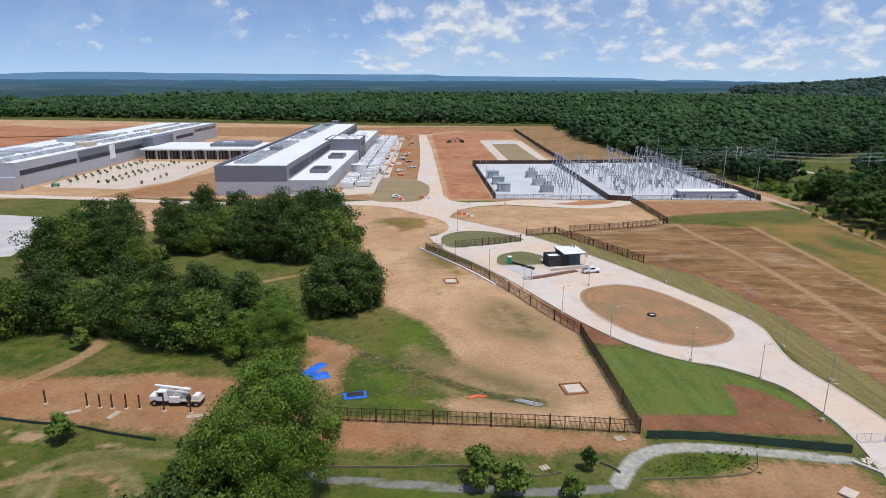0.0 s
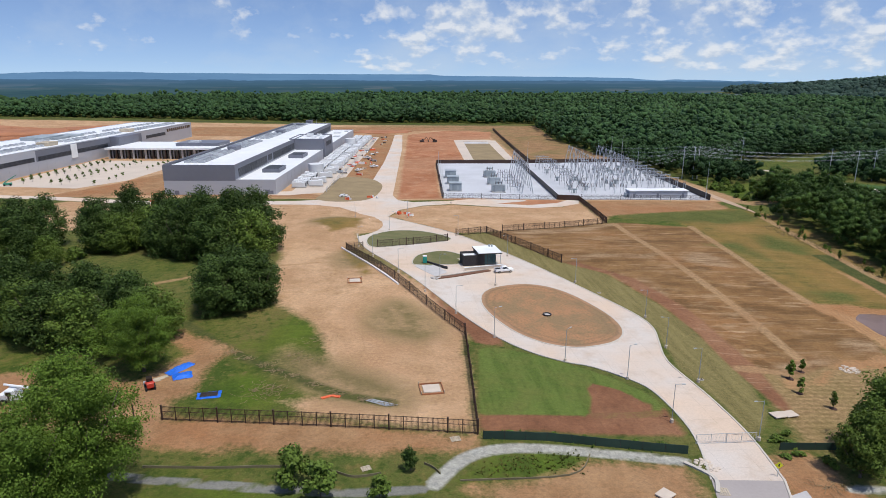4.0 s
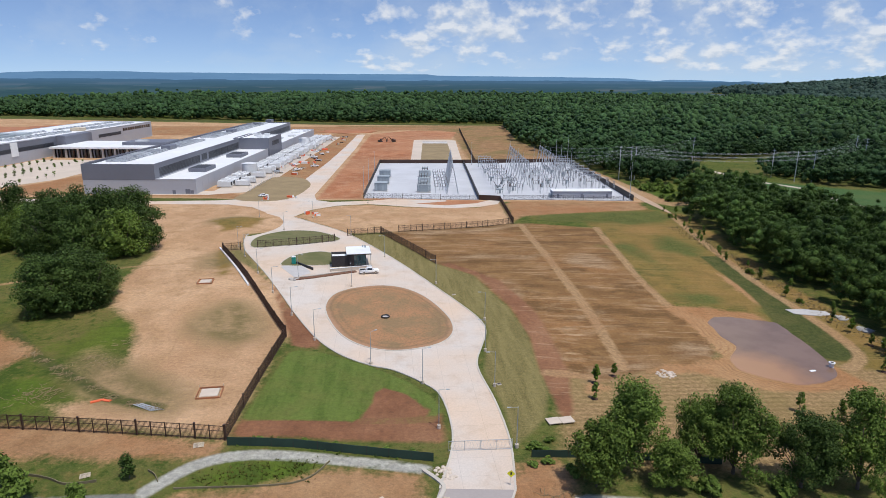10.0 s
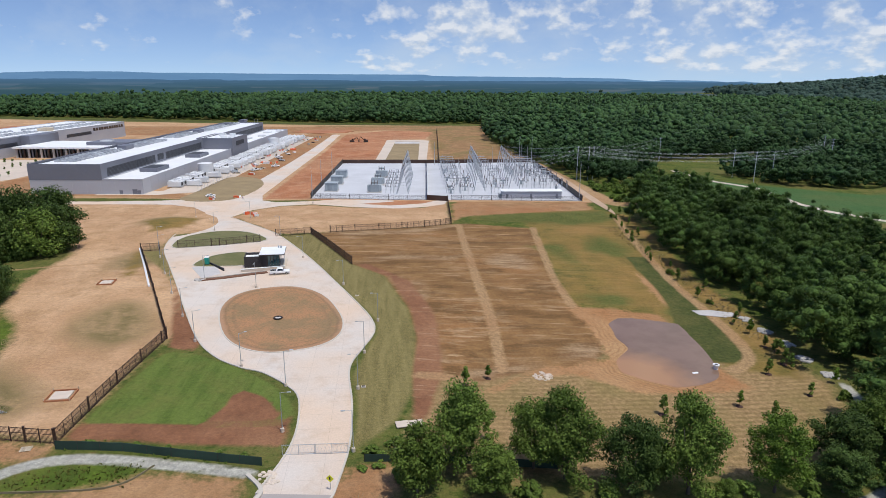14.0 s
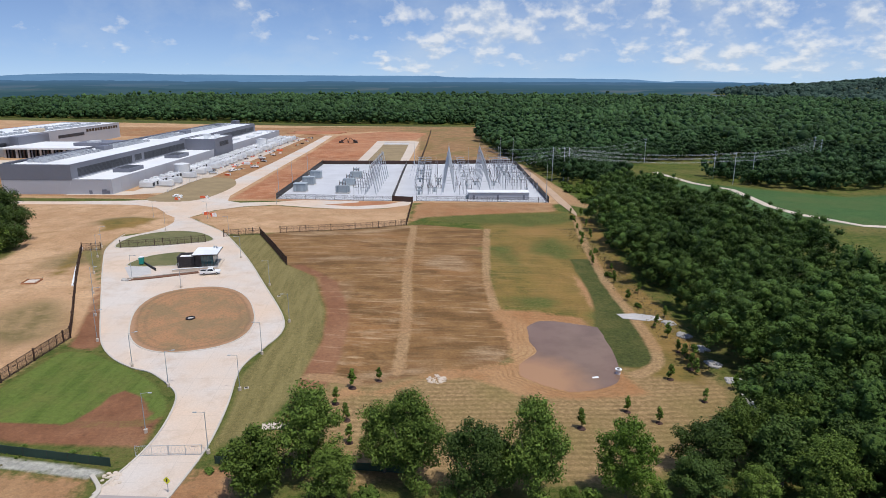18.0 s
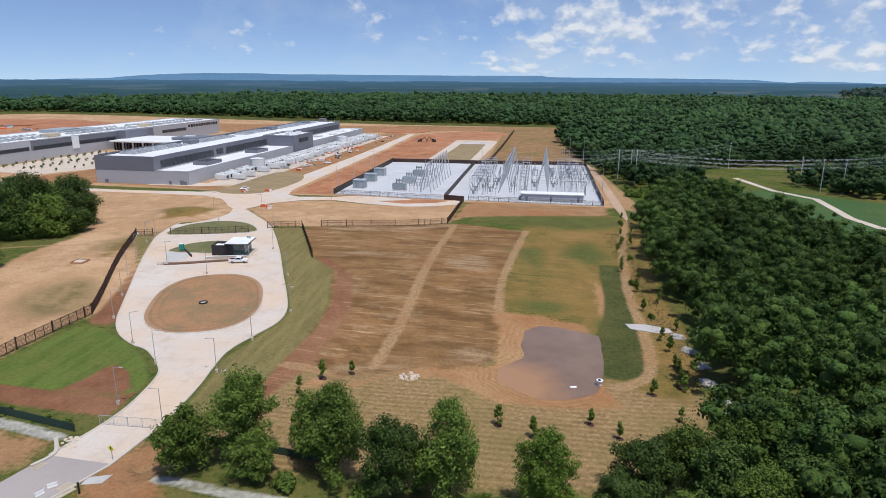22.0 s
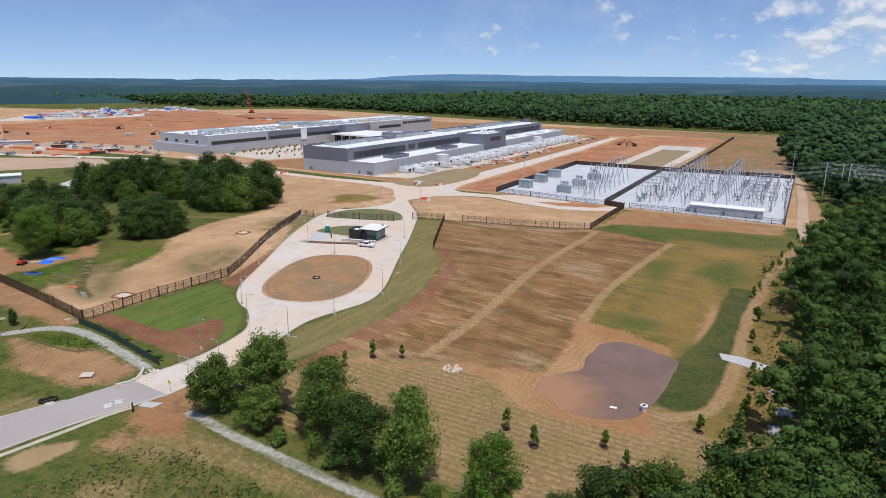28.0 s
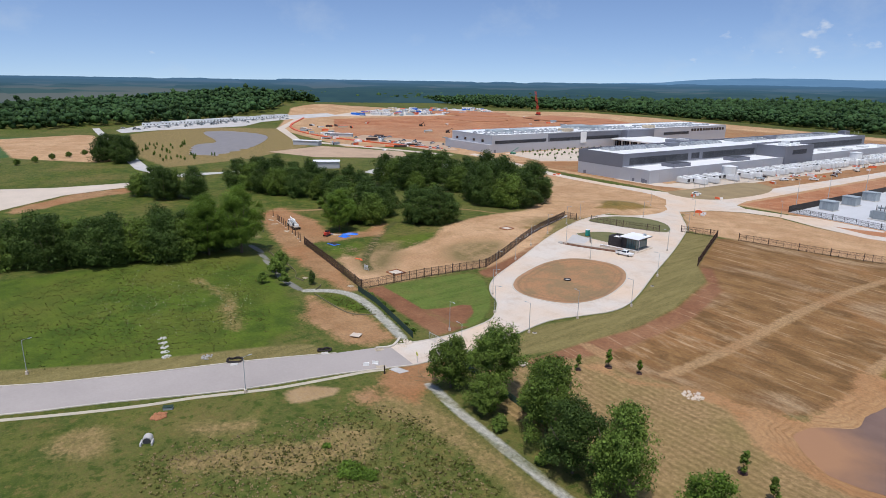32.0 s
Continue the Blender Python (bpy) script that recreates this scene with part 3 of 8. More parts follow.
        line_sdf(XX, YY, smooth_loop([(-135, 18), (-128, -10), (-138, -30)], 4, False), 1.6),
        line_sdf(XX, YY, smooth_loop([(-60, 42), (-85, 38), (-110, 25)], 4, False), 0.9),
        sdf(XX, YY, [(128, 153), (137, 140), (170, 150), (168, 156), (140, 150), (137, 300), (60, 310), (62, 302), (131, 303)]),
        line_sdf(XX, YY, smooth_loop([(-126, -77), (-112, -72), (-104, -62), (-112, -56), (-124, -60), (-122, -70), (-112, -68)], 4, False), 0.8),
        sdf(XX, YY, [(-360, 230), (-330, 300), (-312, 560), (-240, 560), (-262, 205), (-330, 205)]) - 2]),
    "sand": np.maximum.reduce([sdf(XX, YY, q) for q in ([(-130, -42.3), (-128.8, -42), (-125.7, -45.4), (-127, -45.9)], [(-124.6, -43.6), (-121.4, -45.1), (-120.8, -46.8), (-126.5, -46.7)], [(-112, -49.3), (-109.7, -48.5), (-105.8, -49.8), (-104.9, -51.1), (-108.7, -51)], [(-124, -52.7), (-123.5, -51.3), (-122.3, -52.1), (-122.5, -53.9)], [(13.2, -94.2), (13.1, -89.8), (17.3, -85.1), (19.7, -86.1), (19.2, -90.7), (17.8, -95)])]),
    "lush": np.maximum.reduce([sdf(XX, YY, [(-28.6, -65.5), (-27.2, -63), (-21.7, -60.2), (-9.4, -59.6), (-10.9, -64.6), (-17.6, -65.8)]), sdf(XX, YY, [(-73, -33), (-69, -41), (-54, -44), (-52, -41), (-58, -36), (-66, -30)]), sdf(XX, YY, [(136, 152), (150, 206), (176, 204), (168, 150)]), sdf(XX, YY, [(-70, -16), (-62, -3), (-56, -7), (-52, -27), (-58, -29)]), sdf(XX, YY, [(-84, -64), (-70, -63.5), (-46, -69), (-28, -72), (-12, -80), (-6, -92), (-22, -130), (-50, -180), (-120, -200), (-92, -135), (-88, -100)])]),
    "crop": np.maximum.reduce([
        sdf(XX, YY, [(172, 150), (185, 200), (224, 228), (258, 195), (285, 168), (430, 200), (460, 220), (420, 60), (245, 95), (215, 110), (190, 120)]),
        sdf(XX, YY, [(-420, -55), (-560, -30), (-600, -160), (-380, -190)]) - 2]),
}
nx, ny = len(GX), len(GY)
idx = np.arange(nx * ny).reshape(ny, nx)
quads = np.stack([idx[:-1, :-1], idx[:-1, 1:], idx[1:, 1:], idx[1:, :-1]], -1).reshape(-1, 4)
ground_me = bpy.data.meshes.new("ground")
ground_me.vertices.add(nx * ny), ground_me.loops.add(len(quads) * 4), ground_me.polygons.add(len(quads))
ground_me.vertices.foreach_set("co", np.stack([XX, YY, ZZ], -1).astype(np.float32).ravel())
ground_me.loops.foreach_set("vertex_index", quads.astype(np.int32).ravel())
ground_me.polygons.foreach_set("loop_start", np.arange(0, len(quads) * 4, 4, dtype=np.int32))
ground_me.polygons.foreach_set("loop_total", np.full(len(quads), 4, np.int32))
ground_me.polygons.foreach_set("use_smooth", np.ones(len(quads), bool))
ground_me.update(calc_edges=True)
for zone, field in zones.items():
    ground_me.attributes.new(zone, "FLOAT", "POINT").data.foreach_set("value", np.clip(field, -60, 60).astype(np.float32).ravel())

gm, n, l, p = tree_of("ground_cover")
tc = n.new("ShaderNodeTexCoord").outputs["Object"]
fine, mid, wide, vast = noise_node(n, l, 1.3, 6, 0.65, tc), noise_node(n, l, 0.16, 6, 0.6, tc), noise_node(n, l, 0.035, 5, 0.6, tc), noise_node(n, l, 0.006, 5, 0.6, tc)
streak = n.new("ShaderNodeMapping")
streak.inputs["Scale"].default_value = (0.07, 0.36, 1)
streak.inputs["Rotation"].default_value = (0, 0, radians(3))
l.new(tc, streak.inputs["Vector"])
rows = noise_node(n, l, 1.0, 8, 0.72, streak.outputs[0])
wisp_map = n.new("ShaderNodeMapping")
wisp_map.inputs["Scale"].default_value = (0.045, 0.85, 1)
wisp_map.inputs["Rotation"].default_value = (0, 0, radians(5))
l.new(tc, wisp_map.inputs["Vector"])
wisps = noise_node(n, l, 1.0, 7, 0.66, wisp_map.outputs[0])
drift_map = n.new("ShaderNodeMapping")
drift_map.inputs["Scale"].default_value = (0.028, 0.17, 1)
drift_map.inputs["Rotation"].default_value = (0, 0, radians(4))
l.new(tc, drift_map.inputs["Vector"])
swaths = noise_node(n, l, 1.0, 5, 0.6, drift_map.outputs[0])
crumb = noise_node(n, l, 4.5, 8, 0.78, tc)
along = n.new("ShaderNodeMapping")
along.inputs["Scale"].default_value = (0.55, 0.05, 1)
along.inputs["Rotation"].default_value = (0, 0, radians(-20))
l.new(tc, along.inputs["Vector"])
stripes = noise_node(n, l, 1.0, 4, 0.6, along.outputs[0])
mow = n.new("ShaderNodeTexWave")
mow.inputs["Scale"].default_value, mow.inputs["Distortion"].default_value, mow.inputs["Detail"].default_value = 0.19, 9.0, 3.0
mow.inputs["Detail Scale"].default_value = 0.035
mow.bands_direction = "Y"
l.new(tc, mow.inputs["Vector"])


def blend3(a, b, c, f1, f2, lo=0.36, hi=0.64):
    x = mix_node(n, l, span(n, l, f1, lo, hi), a, b)
    return mix_node(n, l, span(n, l, f2, 0.45, 0.7), x, c)


meadow = blend3((0.042, 0.074, 0.010), (0.098, 0.116, 0.021), (0.180, 0.138, 0.054), mid, wide, 0.4, 0.6)
meadow = mix_node(n, l, math_node(n, l, "MULTIPLY", span(n, l, fine, 0.46, 0.62), 0.6), meadow, (0.056, 0.082, 0.014))
meadow = mix_node(n, l, math_node(n, l, "MULTIPLY", span(n, l, crumb, 0.55, 0.72), 0.6), meadow, (0.21, 0.19, 0.075))
meadow = mix_node(n, l, math_node(n, l, "MULTIPLY", span(n, l, vast, 0.45, 0.6), 0.5), meadow, (0.115, 0.12, 0.04))
tussock = noise_node(n, l, 0.5, 9, 0.74, tc)
meadow = mix_node(n, l, math_node(n, l, "MULTIPLY", span(n, l, tussock, 0.54, 0.62), 0.75), meadow, (0.160, 0.126, 0.046))
meadow = mix_node(n, l, math_node(n, l, "MULTIPLY", span(n, l, tussock, 0.48, 0.40), 0.75), meadow, (0.034, 0.064, 0.009))
brown_field = blend3((0.178, 0.097, 0.043), (0.238, 0.135, 0.062), (0.258, 0.134, 0.062), mid, wide, 0.38, 0.6)
brown_field = mix_node(n, l, math_node(n, l, "MULTIPLY", span(n, l, swaths, 0.50, 0.40), 0.7), brown_field, (0.118, 0.065, 0.028))
brown_field = mix_node(n, l, math_node(n, l, "MULTIPLY", math_node(n, l, "MULTIPLY", span(n, l, rows, 0.50, 0.62), span(n, l, wide, 0.40, 0.58)), 0.7), brown_field, (0.36, 0.245, 0.155))
brown_field = mix_node(n, l, math_node(n, l, "MULTIPLY", math_node(n, l, "MULTIPLY", span(n, l, wisps, 0.57, 0.66), span(n, l, swaths, 0.42, 0.56)), 0.85), brown_field, (0.43, 0.30, 0.195))
parted = n.new("ShaderNodeSeparateXYZ")
l.new(tc, parted.inputs[0])
east = parted.outputs["X"]
shore_at = n.new("ShaderNodeAttribute")
shore_at.attribute_name = "shore"
ripple = math_node(n, l, "SINE", math_node(n, l, "MULTIPLY", math_node(n, l, "ADD", shore_at.outputs["Fac"], math_node(n, l, "MULTIPLY", wide, 9.0)), 5.2))
covers = [  # zone, colours, which noise, edge softness in metres, raggedness in metres
    ("lush", mix_node(n, l, math_node(n, l, "MULTIPLY", span(n, l, crumb, 0.6, 0.72), 0.75), blend3((0.052, 0.086, 0.012), (0.080, 0.120, 0.016), (0.108, 0.120, 0.024), mid, wide, 0.42, 0.58), (0.20, 0.215, 0.085)), 2.0, 5.0),
    ("crop", blend3((0.046, 0.100, 0.034), (0.058, 0.114, 0.039), (0.078, 0.112, 0.040), mid, wide), 3.0, 6.0),
    ("hay", mix_node(n, l, math_node(n, l, "MULTIPLY", math_node(n, l, "MULTIPLY", mow.outputs["Fac"], span(n, l, mid, 0.3, 0.6, 0.3, 1.0)), 0.5), blend3((0.265, 0.172, 0.090), (0.335, 0.228, 0.128), (0.220, 0.170, 0.072), fine, wide, 0.4, 0.6), (0.135, 0.095, 0.038)), 1.5, 5.0),
    ("straw", blend3((0.400, 0.242, 0.146), (0.500, 0.328, 0.214), (0.345, 0.214, 0.124), wide, mid, 0.4, 0.6), 1.2, 4.0),
    ("stain", mix_node(n, l, span(n, l, mid, 0.42, 0.6), (0.185, 0.140, 0.070), (0.30, 0.205, 0.118)), 3.0, 6.0),
    ("brown", brown_field, 0.8, 1.5),
    ("worked", blend3((0.235, 0.135, 0.072), (0.315, 0.190, 0.105), (0.170, 0.140, 0.058), mid, wide, 0.4, 0.6), 2.0, 6.0),
    ("litter", mix_node(n, l, span(n, l, rows, 0.42, 0.58), (0.20, 0.115, 0.063), (0.34, 0.235, 0.15)), 2.2, 5.0),
    ("weed", mix_node(n, l, math_node(n, l, "MULTIPLY", span(n, l, wisps, 0.5, 0.62), 0.45), blend3((0.122, 0.104, 0.030), (0.190, 0.134, 0.042), (0.255, 0.150, 0.056), mid, wide, 0.40, 0.56), (0.29, 0.19, 0.085)), 1.2, 4.0),
    ("mud", mix_node(n, l, math_node(n, l, "MULTIPLY", math_node(n, l, "MULTIPLY", span(n, l, ripple, -0.1, 0.9), span(n, l, shore_at.outputs["Fac"], 3.0, 7.0, 0.5, 0.0)), span(n, l, mid, 0.4, 0.6)), blend3((0.30, 0.150, 0.074), (0.355, 0.198, 0.104), (0.39, 0.240, 0.135), mid, wide), (0.225, 0.112, 0.056)), 0.8, 3.0),
    ("herb", blend3((0.062, 0.086, 0.020), (0.092, 0.110, 0.030), (0.150, 0.120, 0.044), mid, fine, 0.4, 0.6), 3.0, 11.0),
    ("rush", blend3((0.050, 0.062, 0.020), (0.072, 0.082, 0.026), (0.098, 0.096, 0.034), fine, mid), 0.5, 1.6),
    ("dry", blend3((0.205, 0.150, 0.070), (0.275, 0.200, 0.100), (0.135, 0.122, 0.042), fine, tussock), 1.4, 6.0),
    ("red", blend3((0.265, 0.148, 0.080), (0.350, 0.212, 0.122), (0.300, 0.138, 0.068), mid, wide), 1.2, 5.0),
    ("clay", mix_node(n, l, math_node(n, l, "MULTIPLY", span(n, l, mid, 0.5, 0.66), 0.45), blend3((0.30, 0.118, 0.062), (0.40, 0.182, 0.104), (0.38, 0.215, 0.136), wide, vast, 0.42, 0.58), (0.47, 0.285, 0.19)), 1.0, 4.0),
    ("maroon", mix_node(n, l, math_node(n, l, "MULTIPLY", math_node(n, l, "MULTIPLY", span(n, l, wisps, 0.58, 0.64), span(n, l, east, 20.0, 24.0)), 0.75), blend3((0.175, 0.080, 0.047), (0.225, 0.106, 0.063), (0.275, 0.145, 0.088), mid, wide), (0.36, 0.235, 0.16)), 0.6, 1.2),
    ("sod", blend3((0.135, 0.116, 0.044), (0.195, 0.165, 0.070), (0.245, 0.200, 0.100), stripes, crumb, 0.4, 0.6), 0.5, 0.6),
    ("lawn", blend3((0.084, 0.122, 0.027), (0.110, 0.150, 0.036), (0.125, 0.142, 0.040), stripes, mid, 0.42, 0.56), 0.35, 0.7),
    ("sand", blend3((0.33, 0.225, 0.135), (0.40, 0.285, 0.18), (0.28, 0.19, 0.105), mid, fine), 0.5, 1.6),
    ("track", blend3((0.30, 0.190, 0.108), (0.385, 0.256, 0.152), (0.31, 0.175, 0.095), fine, wide), 0.45, 0.9),
    ("gravel", blend3((0.33, 0.325, 0.32), (0.40, 0.395, 0.385), (0.29, 0.28, 0.265), fine, mid), 0.3, 0.5),
    ("ring", blend3((0.21, 0.17, 0.085), (0.27, 0.215, 0.12), (0.16, 0.16, 0.06), mid, wide), 0.8, 0.8),
    ("path", blend3((0.17, 0.17, 0.17), (0.21, 0.21, 0.205), (0.19, 0.18, 0.17), mid, wide), 0.2, 0.3),
]
colour = meadow
ragged = math_node(n, l, "SUBTRACT", math_node(n, l, "ADD", math_node(n, l, "MULTIPLY", mid, 0.6), math_node(n, l, "MULTIPLY", fine, 0.4)), 0.5)
for zone, c, soft_edge, rag in covers:
    at = n.new("ShaderNodeAttribute")
    at.attribute_name = zone
    f = math_node(n, l, "ADD", at.outputs["Fac"], math_node(n, l, "MULTIPLY", ragged, rag * 2.2))
    f = span(n, l, f, -soft_edge, soft_edge)
    if zone == "track":
        f = math_node(n, l, "MULTIPLY", f, 0.85)
    colour = mix_node(n, l, f, colour, c)
grain = mix_node(n, l, span(n, l, crumb, 0.36, 0.64), (0.82, 0.82, 0.80), (1.18, 1.18, 1.14))
colour = mix_node(n, l, 1.0, colour, grain, "MULTIPLY")
combed = n.new("ShaderNodeMapping")
combed.inputs["Scale"].default_value = (0.3, 2.2, 1)
combed.inputs["Rotation"].default_value = (0, 0, radians(6))
l.new(tc, combed.inputs["Vector"])
comb_marks = noise_node(n, l, 1.0, 6, 0.7, combed.outputs[0])
colour = mix_node(n, l, 1.0, colour, mix_node(n, l, span(n, l, comb_marks, 0.36, 0.64), (0.95, 0.95, 0.95), (1.05, 1.05, 1.05)), "MULTIPLY")
clods = mix_node(n, l, span(n, l, fine, 0.36, 0.64), (0.88, 0.88, 0.82), (1.14, 1.12, 1.0))
colour = mix_node(n, l, 1.0, colour, clods, "MULTIPLY")
l.new(colour, p.inputs["Base Color"])
p.inputs["Roughness"].default_value = 0.95
p.inputs["Specular IOR Level"].default_value = 0.15
bp = n.new("ShaderNodeBump")
bp.inputs["Strength"].default_value, bp.inputs["Distance"].default_value = 0.7, 0.25
l.new(math_node(n, l, "ADD", math_node(n, l, "ADD", fine, math_node(n, l, "MULTIPLY", mid, 1.5)), math_node(n, l, "MULTIPLY", crumb, 0.5)), bp.inputs["Height"])
l.new(bp.outputs[0], p.inputs["Normal"])
ground_me.materials.append(gm)
tagged(new("ground", ground_me), "grass meadow with bare clay, straw-covered soil and mown fields", "ground", kind="structure")

# ponds: muddy water just above their beds
wm, n, l, p = tree_of("muddy_water")
tc = n.new("ShaderNodeTexCoord").outputs["Object"]
l.new(mix_node(n, l, span(n, l, noise_node(n, l, 0.09, 3, 0.5, tc), 0.35, 0.65), (0.140, 0.080, 0.056), (0.172, 0.100, 0.072)), p.inputs["Base Color"])
# the shallow corner shows its clay bed
far_off = n.new("ShaderNodeVectorMath")
far_off.operation = "DISTANCE"
l.new(tc, far_off.inputs[0])
far_off.inputs[1].default_value = (76, -30, -3)
shoal = math_node(n, l, "ADD", far_off.outputs["Value"], math_node(n, l, "MULTIPLY", noise_node(n, l, 0.25, 4, 0.6, tc), 6.0))
l.new(mix_node(n, l, span(n, l, shoal, 11, 19, 1.0, 0.0), mix_node(n, l, span(n, l, noise_node(n, l, 0.12, 5, 0.6, tc), 0.38, 0.62), (0.165, 0.100, 0.066), (0.205, 0.126, 0.086)), (0.360, 0.190, 0.090)), p.inputs["Base Color"])
p.inputs["Roughness"].default_value = 0.12
bp = n.new("ShaderNodeBump")
bp.inputs["Strength"].default_value, bp.inputs["Distance"].default_value = 0.08, 0.05
l.new(noise_node(n, l, 2.5, 3, 0.6, tc), bp.inputs["Height"])
l.new(bp.outputs[0], p.inputs["Normal"])
M["water_mud"] = wm
M["water_grey"] = surface("water_grey", (0.27, 0.235, 0.205), 0.38, bump=0.05)


def flat_water(name, outline, z, mat, label):
    loop = smooth_loop(outline, 4)
    me = mesh_of(name, [(x, y, z) for x, y in loop] + [(x, y, z - 0.4) for x, y in loop],
                 [tuple(range(len(loop)))] + [(i, i + len(loop), (i + 1) % len(loop) + len(loop), (i + 1) % len(loop)) for i in range(len(loop))], mat)
    return tagged(new(name, me), label, "water", kind="structure")


flat_water("water", POND, POND_LEVEL, wm, "muddy reddish brown water of a small detention pond")
flat_water("water", BASIN, gz(-450, 60) + 0.05, M["water_grey"], "grey water of a shallow basin among young trees")

# ---- roads and paved ground ----
MAIN_L = [(7.6, -67), (10.3, -57.5), (11, -49.5), (10.0, -40), (7.2, -35.1), (1.7, -29.4), (-3, -27), (-8.9, -22.2), (-14.5, -14.2), (-21, 0), (-29.3, 19.8), (-38, 40.5), (-46.6, 62.8), (-50, 85.5), (-47.5, 101), (-46, 116)]
MAIN_R = [(-38.5, 120), (-27, 104.5), (-16, 89), (-8, 73), (2.6, 49), (12.2, 25), (18.9, 8.8), (22.6, -2), (23.2, -9.6), (21, -18), (19, -25), (18.6, -31), (19.8, -43), (20, -56), (18.4, -68)]
entrance_outline = smooth_loop(MAIN_L, 4, False) + smooth_loop(MAIN_R, 4, False)
road = tagged(new("road_entrance", drape("road_entrance", entrance_outline, M["concrete_drive"], 0.07, 0.3, 5)), "pale sandy concrete entrance drive looping round an oval island", "road", kind="structure")
CROSS = [(-46, 116), (-52, 131), (-60, 143), (-72, 149.5), (-108, 151.5), (-150, 157), (-200, 172), (-262, 186), (-262, 193), (-196, 179), (-150, 164.5), (-108, 159), (-80, 160), (-68, 164), (-62, 172), (-54, 190), (-48, 204), (-40, 300), (-34, 400), (-28, 525), (-20, 525),
         (-24, 400), (-29, 300), (-34, 202), (-35.5, 175), (-33, 161), (-26, 156), (-8, 158), (2, 162), (30, 160.5), (30, 158), (14, 151), (28, 147.5), (44, 152.5), (52, 160.5), (57, 160), (54, 150), (44, 143.5), (29.6, 140.5), (10, 143.5), (-8, 150), (-22, 147), (-33, 137), (-38.5, 120)]
tagged(new("road_crossing", drape("road_crossing", CROSS, M["concrete_drive"], 0.06, 0.3, 10)), "pale concrete site road branching at a crossing", "road", kind="structure")
STREET = [(7.6, -67), (18.4, -68), (16, -74), (12.6, -83), (7.6, -99), (-3, -120), (-10.5, -138), (-30, -175), (-70, -230), (-84, -222), (-46, -175), (-22.5, -136.5), (-13.8, -118), (-3.4, -94.5), (4.2, -78)]
tagged(new("road_street", drape("road_street", STREET, M["asphalt_light"], 0.06, 0.3, 6)), "worn light grey asphalt street with pale kerbs", "road", kind="structure")
kerb = thing("kerb", "pale concrete kerb along the drive and the street", "kerb", kind="structure")
OVAL = []
for i in range(64):
    a = i * math.tau / 64
    ca, sa = math.copysign(abs(math.cos(a)) ** 0.82, math.cos(a)), math.copysign(abs(math.sin(a)) ** 0.82, math.sin(a))
    OVAL.append((0.4 + ca * 14.0 * 0.954 - sa * 21.3 * 0.30, 1.2 + ca * 14.0 * 0.30 + sa * 21.3 * 0.954))
for pts, closed in ((smooth_loop(MAIN_L, 4, False), False), (smooth_loop(MAIN_R, 4, False), False), (OVAL, True), (smooth_loop(STREET[1:8], 3, False), False), (smooth_loop(STREET[9:], 3, False), False)):
    part("kerb_stone", ribbon("kerb_stone", pts, 0.32, M["kerb"], 0.07, 0.1, closed), M["kerb"], kerb)

# islands: soil and turf raised behind their kerbs
im, n, l, p = tree_of("island_soil")
tc = n.new("ShaderNodeTexCoord").outputs["Object"]
rim_at = n.new("ShaderNodeAttribute")
rim_at.attribute_name = "rim"
patch, crumbs = noise_node(n, l, 0.11, 6, 0.65, tc), noise_node(n, l, 2.0, 8, 0.75, tc)
c = mix_node(n, l, span(n, l, patch, 0.42, 0.58), (0.385, 0.195, 0.092), (0.260, 0.165, 0.080))
c = mix_node(n, l, math_node(n, l, "MULTIPLY", span(n, l, crumbs, 0.46, 0.64), 0.7), c, (0.150, 0.115, 0.050))
# wheel rings round the rim, and a bare edge
wob = math_node(n, l, "ADD", rim_at.outputs["Fac"], math_node(n, l, "MULTIPLY", patch, 2.4))
ringed = math_node(n, l, "SINE", math_node(n, l, "MULTIPLY", wob, 3.1))
near_rim = span(n, l, wob, 3.2, 7.0, 0.42, 0.0)
c = mix_node(n, l, math_node(n, l, "MULTIPLY", span(n, l, ringed, -0.2, 0.9), near_rim), c, (0.17, 0.105, 0.058))
c = mix_node(n, l, span(n, l, wob, 1.4, 2.6, 0.85, 0.0), c, (0.36, 0.215, 0.125))
l.new(c, p.inputs["Base Color"])
p.inputs["Roughness"].default_value = 0.95
bp = n.new("ShaderNodeBump")
bp.inputs["Strength"].default_value, bp.inputs["Distance"].default_value = 0.8, 0.2
l.new(noise_node(n, l, 1.5, 5, 0.6, tc), bp.inputs["Height"])
l.new(bp.outputs[0], p.inputs["Normal"])
tm, n, l, p = tree_of("island_turf")
tc = n.new("ShaderNodeTexCoord").outputs["Object"]
c = mix_node(n, l, span(n, l, noise_node(n, l, 0.2, 5, 0.6, tc), 0.38, 0.62), (0.12, 0.12, 0.04), (0.175, 0.155, 0.065))
c = mix_node(n, l, span(n, l, noise_node(n, l, 1.6, 5, 0.7, tc), 0.4, 0.75), c, (0.10, 0.11, 0.035))
l.new(c, p.inputs["Base Color"])
p.inputs["Roughness"].default_value = 0.95
M["island_soil"], M["island_turf"] = im, tm
oval_me = drape("island_oval", OVAL, im, 0.16, 0.2, 1.6)
oval_at = np.array([v.co[:2] for v in oval_me.vertices])
oval_me.attributes.new("rim", "FLOAT", "POINT").data.foreach_set("value", sdf(oval_at[:, 0], oval_at[:, 1], OVAL).astype(np.float32))
tagged(new("island_oval", oval_me), "oval island of bare reddish soil and sparse dry grass", "traffic island", kind="structure")
SLIVER = smooth_loop([(-42.5, 62.5), (-30, 67.5), (-17, 73.5), (-17.5, 80), (-25.5, 89), (-36, 90.5), (-44.5, 82), (-46, 70)], 4)
